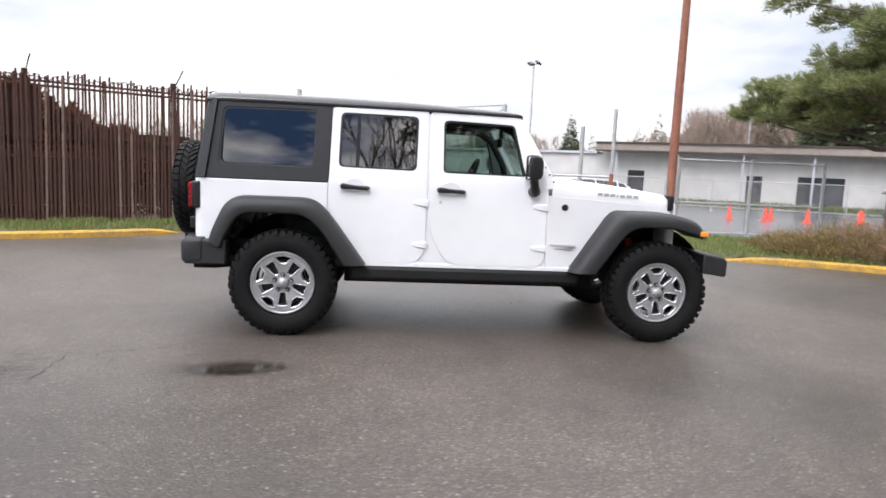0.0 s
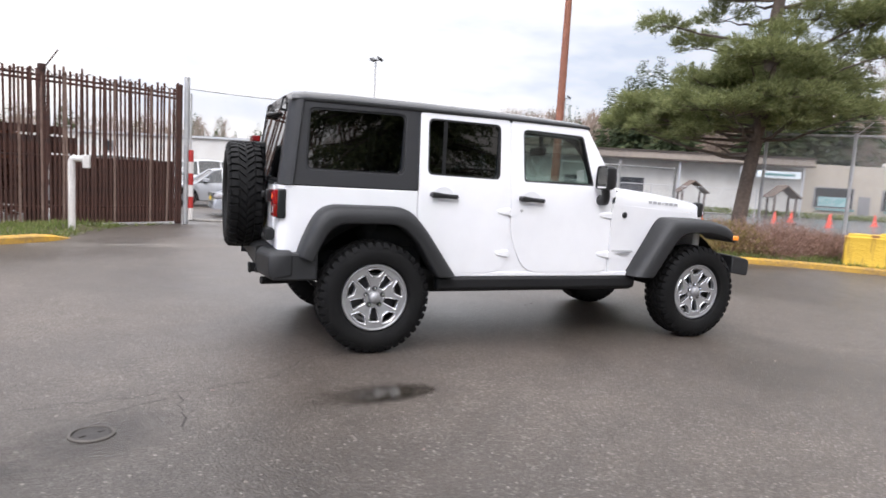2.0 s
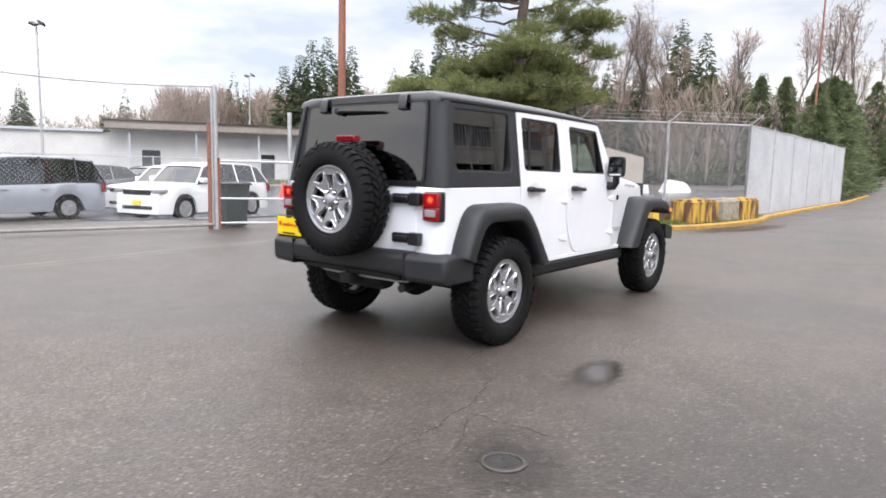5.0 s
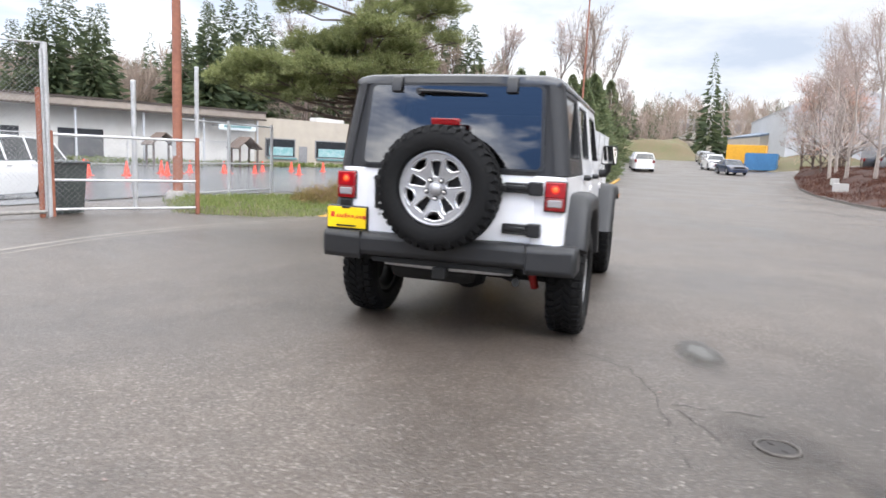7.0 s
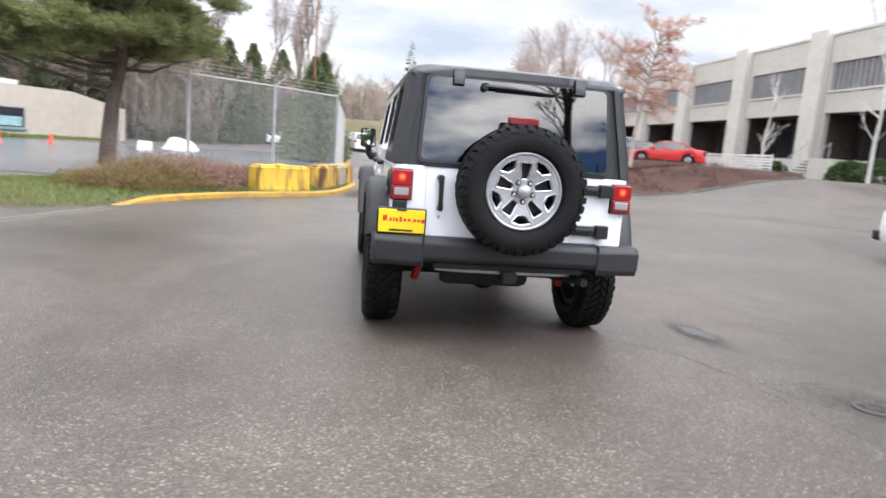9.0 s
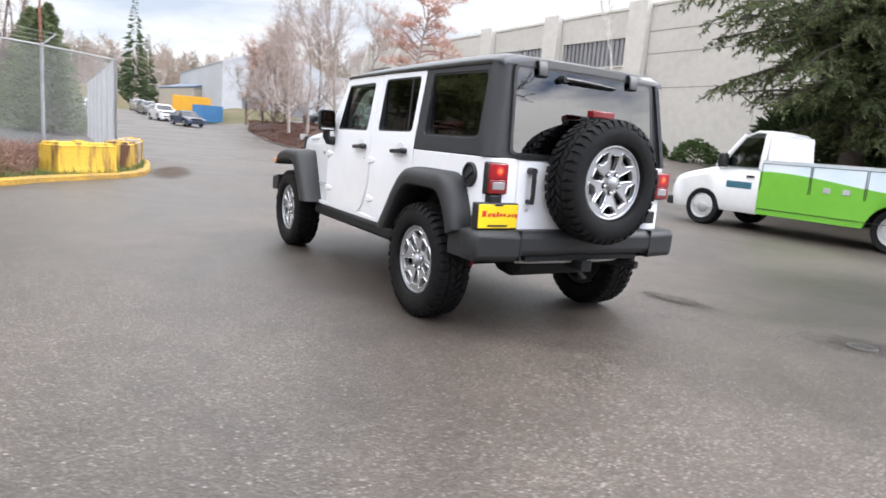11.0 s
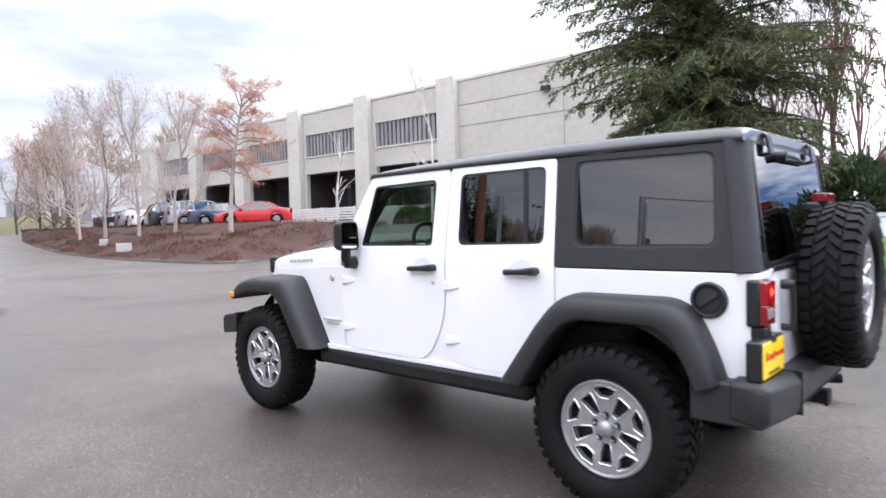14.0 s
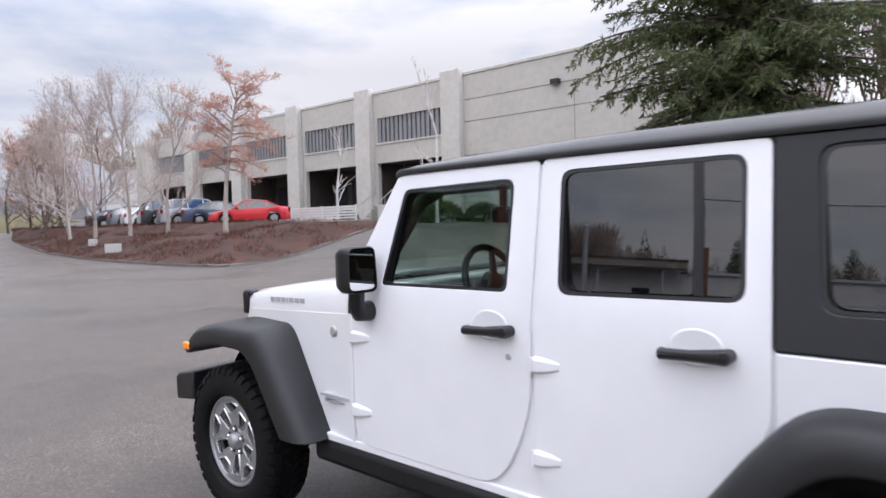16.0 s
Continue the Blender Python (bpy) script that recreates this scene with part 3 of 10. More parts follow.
def bed_rise(x, y):
    return 0.13 * step01(edge_dist(x, y, BED_OPEN) / 0.55) - 0.04


def bed(name, outline, m, label, rise, category):
    bm = bmesh.new()
    fs = sheet(bm, outline, [], lambda u, v: (u, v, 0))
    for lim in (2.0, 1.0, 0.5, 0.35, 0.35):
        bmesh.ops.subdivide_edges(bm, edges=[e for e in bm.edges if e.calc_length() > lim], cuts=1, use_grid_fill=False)
        bmesh.ops.triangulate(bm, faces=bm.faces)
    for v in bm.verts:
        v.co.z = ground_z(v.co.x, v.co.y) + rise(v.co.x, v.co.y)
    bmesh.ops.recalc_face_normals(bm, faces=bm.faces)
    return solo(name, bm, m, label, category, kind="structure", smooth=60)


M_SOIL = mat("grassy_soil", (0.075, 0.085, 0.028), 0.95, 0, 0, 6, bump=0.6, bscale=30, col2=(0.10, 0.075, 0.045))
M_MULCH = mat("bark_mulch", (0.070, 0.024, 0.013), 0.95, 0, 0, 6, bump=0.9, bscale=26, col2=(0.022, 0.012, 0.009))
inset_l = [(x - 0.06, y + 0.12) for x, y in KERB_L]
bed("grass_verge", inset_l + [(-2.4, 7.9), (-1.4, 9.0), (-3.1, 8.15), (-6.1, 6.45), (-14.0, 2.0)], M_SOIL, "rough grass verge below the fence", verge_rise, "grass")
inset_r = [(x + 0.05, y + 0.13) for x, y in KERB_R if x < 17.0]
bed("planting_bed", inset_r + [(16.5, 1.6), (14.5, 3.3), (12.8, 5.4), (11.5, 6.9), (7.4, 9.4), (5.0, 7.2), (5.3, 5.6)], M_SOIL, "rough grass and shrub bed behind the kerb", bed_rise, "grass")


def inside(pt, poly):
    x, y = pt
    c = False
    for (x0, y0), (x1, y1) in zip(poly, poly[1:] + poly[:1]):
        if (y0 > y) != (y1 > y) and x < (x1 - x0) * (y - y0) / (y1 - y0) + x0:
            c = not c
    return c


def edge_gap(x, y, poly):
    best = 1e9
    for (x0, y0), (x1, y1) in zip(poly, poly[1:] + poly[:1]):
        d = Vector((x1 - x0, y1 - y0))
        t = max(0.0, min(1.0, ((x - x0) * d.x + (y - y0) * d.y) / max(d.length_squared, 1e-9)))
        best = min(best, math.hypot(x - x0 - d.x * t, y - y0 - d.y * t))
    return best


def island_rise(x, y):
    e = edge_gap(x, y, KERB_I)
    base = 0.10 + 0.85 * step01(e / 3.2) * (1 - 0.55 * step01((x - 45) / 15))
    if x > 29:
        base = max(base, (1.66 - ground_z(x, y)) * step01((-y - 12.8) / 2.2))
    return base + 0.10 * noise.noise((x * 0.7, y * 0.7, 3.0)) * step01(e / 1.5)


bm = bmesh.new()
cell = 0.8
gx = [20.5 + cell * i for i in range(66)]
gy = [-28.0 + cell * i for i in range(25)]
grid = {}
for i, x in enumerate(gx):
    for j, y in enumerate(gy):
        if inside((x, y), KERB_I):
            grid[i, j] = bm.verts.new((x, y, ground_z(x, y) + island_rise(x, y)))
for (i, j) in list(grid):
    q = [grid.get(k) for k in ((i, j), (i + 1, j), (i + 1, j + 1), (i, j + 1))]
    if all(q):
        bm.faces.new(q)
# the rim runs out to the kerb
rim = [v for v in bm.verts if any(len(e.link_faces) == 1 for e in v.link_edges)]
for e in [e for e in bm.edges if len(e.link_faces) == 1]:
    a, b = e.verts
    def near(v):
        k = min(KERB_I, key=lambda p: (p[0] - v.co.x) ** 2 + (p[1] - v.co.y) ** 2)
        return (k[0], k[1], ground_z(*k) + 0.10)
    bm.faces.new([a, b, bm.verts.new(near(b)), bm.verts.new(near(a))])
bmesh.ops.remove_doubles(bm, verts=bm.verts, dist=0.001)
bmesh.ops.recalc_face_normals(bm, faces=bm.faces)
solo("planted_island", bm, M_MULCH, "mounded island covered in reddish bark mulch", "mound", kind="structure", smooth=60)

# raised car lot between the island and the offices
LOT = 1.58
bm = bmesh.new()
loft(bm, [[(x, -16.9 + 0.02 * (x - 30), 0.3), (x, -17.0 + 0.02 * (x - 30), LOT), (x, -21.4, LOT), (x, -21.7, 0.3)] for x in (30.5, 31.0, 36, 42, 48, 54, 58)])
bmesh.ops.recalc_face_normals(bm, faces=bm.faces)
solo("raised_lot", bm, M_ASPHALT, "raised asphalt parking lot behind the planted island", "pavement", kind="structure", smooth=30)

# ---- the white four-door off-road car ----
def side_y(z, x=0.0):
    """Half width of the body at a height: upright below the belt, leaning in above it, narrowing over the bonnet."""
    y = 0.79 if z < 1.18 else 0.79 - 0.15 * (z - 1.18)
    return y - (0.14 * (x - 2.0) / 1.1 if x > 2.0 else 0.0)


def on_side(s, off=0.0):
    return lambda u, v: (u, s * (side_y(v, u) + off), v)


def glazed(s, low, high, off):
    """Glass stands a little more upright than the body side: set deeper at its foot."""
    return lambda u, v: (u, s * (side_y(v, u) + off - 0.034 * (high - v) / (high - low)), v)


TREAD = 42
SLOT = [(0.076, -0.016), (0.172, -0.034), (0.172, 0.034), (0.076, 0.016)]
POCKET = [(0.150, -0.022), (0.190, -0.058), (0.204, 0.0), (0.190, 0.058), (0.150, 0.022)]


def wheel_meshes():
    # tyre: carcass with a flat side wall, shoulder lugs and centre blocks
    bm = bmesh.new()
    lathe(bm, [(0.247, -0.100), (0.258, -0.118), (0.285, -0.129), (0.325, -0.130), (0.352, -0.124), (0.372, -0.113), (0.383, -0.096), (0.388, -0.05), (0.390, 0),
               (0.388, 0.05), (0.383, 0.096), (0.372, 0.113), (0.352, 0.124), (0.325, 0.130), (0.285, 0.129), (0.258, 0.118), (0.247, 0.100), (0.240, 0)], 72, closed=True)
    bmesh.ops.recalc_face_normals(bm, faces=bm.faces)
    tyre = mesh_of("tyre", bm, M_RUBBER, 30)
    # tread blocks: four staggered rows; the shoulder ones run on down the side wall, long and short by turns
    blocks = []
    for row, (y0, y1, long, sh) in enumerate(((-0.116, -0.060, 0.040, 0.0), (-0.050, -0.006, 0.041, 0.5), (0.006, 0.050, 0.041, 0.0), (0.060, 0.116, 0.040, 0.5))):
        for odd in (0, 1):
            t0 = 2 * math.pi * sh / TREAD
            deep = 0.020 if row in (0, 3) and odd else 0.0
            bm = bmesh.new()
            vs = []
            for r in (0.376, 0.4045):
                for y in (y0, y1):
                    for e in (-1, 1):
                        yy = y * (1.0 if r < 0.39 or abs(y) < 0.1 else 0.91)
                        skew = 0.02 * (1 if row in (0, 1) else -1) * (1 if y == y1 else -1) * (row in (1, 2))
                        half = (long + deep * (abs(y) < 0.1)) / 2 * (1 if r < 0.39 else 0.86)
                        t = t0 + (e * half + skew) / 0.4
                        rr = r - (0.0065 if abs(y) > 0.1 and r > 0.39 else 0.0)
                        vs.append(bm.verts.new((rr * math.cos(t), yy, rr * math.sin(t))))
            for q in ((4, 5, 7, 6), (0, 4, 6, 2), (1, 3, 7, 5), (0, 1, 5, 4), (2, 6, 7, 3)):
                bm.faces.new([vs[i] for i in q])
            if row in (0, 3):
                s = -1 if row == 0 else 1
                ws = []
                for r, y in ((0.388, 0.1125), (0.350 + deep * 0.8, 0.1265)):
                    for e in (-1, 1):
                        for dy in (0.0, -0.014):
                            t = t0 + e * 0.019 / r
                            ws.append(bm.verts.new((r * math.cos(t), s * (y + dy + 0.002), r * math.sin(t))))
                for q in ((0, 2, 6, 4), (0, 4, 5, 1), (2, 3, 7, 6), (4, 6, 7, 5)):
                    bm.faces.new([ws[i] for i in q])
            bmesh.ops.recalc_face_normals(bm, faces=bm.faces)
            blocks.append(mesh_of("tread_block", bm, M_RUBBER, 30))
    # rim: five pairs of spokes cut from a dished face, machined in front; the pockets open onto the darkened barrel
    def dish(r):
        return 0.088 - 0.030 * max(0.0, (0.20 - r) / 0.20) ** 1.2 - 0.0 * r
    def polar(r, a):
        return (r * math.cos(a), r * math.sin(a))
    holes, step = [], 2 * math.pi / 5
    for k in range(5):
        a = -math.pi / 2 + k * step
        ca, sa = math.cos(a), math.sin(a)
        def turn(p):
            return (p[0] * ca - p[1] * sa, p[0] * sa + p[1] * ca)
        slot = rounded(SLOT, 0.009, 2)
        holes.append([turn(p) for p in slot][::-1])
        b = a + step / 2
        ca, sa = math.cos(b), math.sin(b)
        wedge = rounded(POCKET, [0.006, 0.006, 0, 0.006, 0.006], 2)
        holes.append([(p[0] * ca - p[1] * sa, p[0] * sa + p[1] * ca) for p in wedge][::-1])
    outer = [polar(0.223, 2 * math.pi * i / 60) for i in range(60)]
    bm = bmesh.new()
    sheet(bm, outer, holes, lambda u, v: (u, dish(math.hypot(u, v)), v), flip=True)
    thick(bm, 0.030)
    lathe(bm, [(0.219, 0.084), (0.222, 0.093), (0.229, 0.097), (0.237, 0.095), (0.240, 0.086), (0.230, 0.070), (0.222, 0.060)], 60)
    bmesh.ops.recalc_face_normals(bm, faces=bm.faces)
    rim = mesh_of("rim", bm, M_ALU, 30)
    # inner barrel and disc behind the openings, coloured dark to stand for shade
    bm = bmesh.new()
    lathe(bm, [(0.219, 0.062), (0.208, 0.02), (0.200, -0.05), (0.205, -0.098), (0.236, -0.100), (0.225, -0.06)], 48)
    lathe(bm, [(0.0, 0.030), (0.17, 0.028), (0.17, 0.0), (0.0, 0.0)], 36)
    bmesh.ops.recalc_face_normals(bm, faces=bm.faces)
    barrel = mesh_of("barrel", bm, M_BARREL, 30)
    bm = bmesh.new()
    lathe(bm, [(0.0, 0.112), (0.018, 0.110), (0.034, 0.102), (0.042, 0.092), (0.046, 0.070), (0.047, 0.050)], 28)
    bmesh.ops.recalc_face_normals(bm, faces=bm.faces)
    cap = mesh_of("hub_cap", bm, M_ALU, 30)
    bm = bmesh.new()
    lathe(bm, [(0.0, 0.092), (0.008, 0.091), (0.0115, 0.086), (0.0115, 0.050)], 6)
    bmesh.ops.recalc_face_normals(bm, faces=bm.faces)
    nut = mesh_of("wheel_nut", bm, M_CHROME, 0)
    # raised bright borders round a slot and round a rim pocket
    def border(name, loop, k):
        cx, cy = sum(p[0] for p in loop) / len(loop), sum(p[1] for p in loop) / len(loop)
        big = []
        for i, p in enumerate(loop):
            q0, q1 = loop[i - 1], loop[(i + 1) % len(loop)]
            d = Vector((q1[1] - q0[1], q0[0] - q1[0])).normalized()
            if d.x * (p[0] - cx) + d.y * (p[1] - cy) < 0:
                d = -d
            big.append((p[0] + d.x * k, p[1] + d.y * k))
        bm = bmesh.new()
        rows = []
        for line, up in ((loop, -0.012), (loop, 0.003), ([(p[0] * 0.6 + q[0] * 0.4, p[1] * 0.6 + q[1] * 0.4) for p, q in zip(loop, big)], 0.006), (big, -0.002)):
            rows.append([(u, dish(math.hypot(u, v)) + up, v) for u, v in line])
        for r in rows:
            r.append(r[0])
        loft(bm, rows)
        bmesh.ops.remove_doubles(bm, verts=bm.verts, dist=0.00005)
        bmesh.ops.recalc_face_normals(bm, faces=bm.faces)
        return mesh_of(name, bm, M_ALUBRIGHT, 40)
    slot_edge = border("slot_border", rounded(SLOT, 0.009, 2), 0.0115)
    pocket_edge = border("pocket_border", rounded(POCKET, [0.006, 0.006, 0, 0.006, 0.006], 2), 0.013)
    bm = bmesh.new()
    lathe(bm, [(0.011, 0.073), (0.018, 0.0735), (0.019, 0.060)], 16)
    bmesh.ops.recalc_face_normals(bm, faces=bm.faces)
    seat_ring = mesh_of("nut_seat", bm, M_BARREL, 30)
    return tyre, rim, barrel, cap, nut, slot_edge, pocket_edge, seat_ring, blocks


WHEEL = wheel_meshes()


def add_wheel(parent, at, turn=0.0, name="wheel", label=""):
    w = new(name)
    w.parent, w.matrix_basis, w.empty_display_size = parent, at, 0.1
    if label:
        tagged(w, label)
    spin = Matrix.Rotation(turn, 4, "Y")
    share("tyre", WHEEL[0], w, spin)
    for k in range(TREAD):
        for row in range(4):
            share("tread_block", WHEEL[8][row * 2 + k % 2], w, spin @ Matrix.Rotation(-2 * math.pi * k / TREAD, 4, "Y"))
    spin = spin @ Matrix.Diagonal((1.005, 1, 1.005, 1))
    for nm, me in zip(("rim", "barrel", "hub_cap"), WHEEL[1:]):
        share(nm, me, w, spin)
    for k in range(5):
        share("slot_border", WHEEL[5], w, spin @ Matrix.Rotation(math.pi / 2 - k * 2 * math.pi / 5, 4, "Y"))
        share("pocket_border", WHEEL[6], w, spin @ Matrix.Rotation(math.pi / 2 - (k + 0.5) * 2 * math.pi / 5, 4, "Y"))
    for k in range(5):
        a = math.pi / 2 + k * 2 * math.pi / 5
        share("wheel_nut", WHEEL[4], w, spin @ pose(0.063 * math.cos(a), 0, 0.063 * math.sin(a)))
        share("nut_seat", WHEEL[7], w, spin @ pose(0.063 * math.cos(a), 0, 0.063 * math.sin(a)))
    return w


car = thing("off_road_car", pose(0, 0, 0), "white four-door off-road car with black hard top, parked on wet asphalt", "car")


def door(s, rear):
    """A side door with its frame, glass, handle and two proud hinges."""
    low, up = 0.572, 1.742
    if rear:
        lower = rounded([(0.305, 1.18), (0.305, 0.96), (0.345, 0.86), (0.50, low), (1.052, low), (1.052, 1.18)], [0, 0.06, 0.12, 0.03, 0.16, 0], 5)
        upper = rounded([(0.305, 1.18), (1.052, 1.18), (1.052, up), (0.322, up)], [0, 0, 0.02, 0.02], 3)
        hole = rounded([(0.374, 1.292), (0.968, 1.283), (0.978, 1.700), (0.384, 1.706)], 0.045, 4)
        x_handle, x_hinge, end = 0.405, 1.052, 0.952
    else:
        lower = rounded([(1.068, 1.18), (1.068, 0.86), (1.215, low), (2.0, low), (2.0, 1.18)], [0, 0.25, 0.12, 0.10, 0], 6)
        upper = rounded([(1.068, 1.18), (2.0, 1.18), (1.985, 1.29), (1.742, up - 0.006), (1.068, up)], [0, 0, 0.03, 0.03, 0.02], 3)
        hole = rounded([(1.176, 1.280), (1.822, 1.276), (1.722, 1.670), (1.170, 1.684)], [0.03, 0.02, 0.03, 0.045], 4)
        x_handle, x_hinge, end = 1.142, 1.995, 1.888
    bm = bmesh.new()
    sheet(bm, lower, [], on_side(s), flip=s > 0)
    sheet(bm, upper, [hole], on_side(s), flip=s > 0)
    bmesh.ops.remove_doubles(bm, verts=bm.verts, dist=0.0005)
    thick(bm, 0.035)
    d = part("rear_door" if rear else "front_door", bm, M_WHITE, car, bevel=0.007)
    # rubber round the glass, then the pane behind it
    inner = [((u - sum(p[0] for p in hole) / len(hole)) * 0.955 + sum(p[0] for p in hole) / len(hole),
              (v - sum(p[1] for p in hole) / len(hole)) * 0.94 + sum(p[1] for p in hole) / len(hole)) for u, v in hole]
    bm = bmesh.new()
    sheet(bm, hole, [inner[::-1]], on_side(s, -0.004), flip=s > 0)
    thick(bm, 0.048)
    part("window_seal", bm, M_TRIM, d, "black rubber window seal")
    bm = bmesh.new()
    sheet(bm, inner, [], glazed(s, 1.28, 1.70, -0.010), flip=s > 0)
    pane = part("window_pane", bm, M_PRIVACY if rear else M_GREENGLASS, d, "dark privacy glass" if rear else "green-tinted glass", smooth=0)
    pane.visible_shadow = False
    if rear:
        bm = bmesh.new()
        sheet(bm, [(0.500, 1.30), (0.528, 1.30), (0.536, 1.69), (0.508, 1.69)], [], glazed(s, 1.28, 1.70, -0.006), flip=s > 0)
        thick(bm, 0.012)
        part("window_divider", bm, M_TRIM, d)
    # pull handle on two feet over a shallow round scoop
    bm = bmesh.new()
    y = s * (side_y(1.13) + 0.032)
    pipe(bm, [(x_handle + 0.005, y - s * 0.03, 1.148), (x_handle + 0.006, y, 1.148), (x_handle + 0.10, y + s * 0.004, 1.143), (x_handle + 0.19, y, 1.139), (x_handle + 0.198, y - s * 0.03, 1.139)],
         [0.02, 0.024, 0.0165, 0.017, 0.015], 10)
    hd = part("door_handle", bm, M_TRIM, d, "black pull handle")
    bm = bmesh.new()
    lathe(bm, [(0.0, 0.022), (0.016, 0.020), (0.019, 0.012), (0.019, -0.02)], 20)
    part("push_button", bm, M_TRIM, hd, at=pose(x_handle + 0.006, s * (side_y(1.13) + 0.034), 1.148, 0, 0, 0 if s > 0 else 180))
    bm = bmesh.new()
    lathe(bm, [(0.070, 0.0005), (0.066, 0.0030), (0.060, 0.0030), (0.050, 0.0012), (0.0, 0.001)], 28)
    bmesh.ops.scale(bm, vec=(1.15, 1, 0.8), verts=bm.verts)
    part("handle_scoop", bm, M_WHITE, d, at=pose(x_handle + 0.098, s * side_y(1.13), 1.160, 0, 0, 0 if s > 0 else 180), smooth=60)
    if not rear:
        bm = bmesh.new()
        lathe(bm, [(0.0, 0.004), (0.011, 0.004), (0.012, -0.004)], 16)
        part("door_lock", bm, M_STEEL, d, at=pose(1.160, s * side_y(1.0), 1.055, 0, 0, 0 if s > 0 else 180))
    for z in (1.045, 0.722):
        bm = bmesh.new()
        yb = side_y(z)
        rows = []
        for x, h, o in ((x_hinge + 0.004, 0.032, 0.015), (x_hinge - 0.020, 0.032, 0.016), (x_hinge - 0.06, 0.026, 0.010), (end, 0.016, 0.003)):
            rows.append([(x, s * (yb - 0.002), z - h), (x, s * (yb + o), z - h + 0.006), (x, s * (yb + o), z + h * 0.5), (x, s * (yb - 0.002), z + h * 0.85)])
        loft(bm, rows, flip=s > 0)
        for r in (rows[0], rows[-1]):
            bm.faces.new([bm.verts.new(p) for p in r])
        bmesh.ops.remove_doubles(bm, verts=bm.verts, dist=0.0004)
        bmesh.ops.recalc_face_normals(bm, faces=bm.faces)
        hg = part("door_hinge", bm, M_WHITE, d, bevel=0.004)
        bm = bmesh.new()
        tube(bm, (x_hinge + 0.010, s * (yb + 0.008), z - 0.032), (x_hinge + 0.010, s * (yb + 0.006), z + 0.022), 0.007)
        part("hinge_pin", bm, M_WHITE, hg)
    return d


def flare(s, outer, inner, y_body, front):
    """A moulded wheel-arch flare lofted along the arch; outer and inner are outlines of one length."""
    bm = bmesh.new()
    rows = []
    for (px, pz), (qx, qz) in zip(outer, inner):
        yb = y_body(px)
        def at(t, y):
            return (px + (qx - px) * t, s * y, pz + (qz - pz) * t)
        rows.append([at(-0.03, yb - 0.03), at(-0.02, yb + 0.03), at(0.0, 0.862), at(0.08, 0.905), at(0.26, 0.930), at(0.62, 0.938), at(0.93, 0.936), at(1.0, 0.925), at(1.03, 0.88), at(1.0, yb - 0.03)])
    loft(bm, rows, flip=s < 0, closed=True)
    for r in (rows[0], rows[-1]):
        bm.faces.new([bm.verts.new(p) for p in r])
    bmesh.ops.remove_doubles(bm, verts=bm.verts, dist=0.0004)
    bmesh.ops.recalc_face_normals(bm, faces=bm.faces)
    return part("front_flare" if front else "rear_flare", bm, M_FLARE, car, "black moulded plastic wheel-arch flare", bevel=0.006, smooth=50)


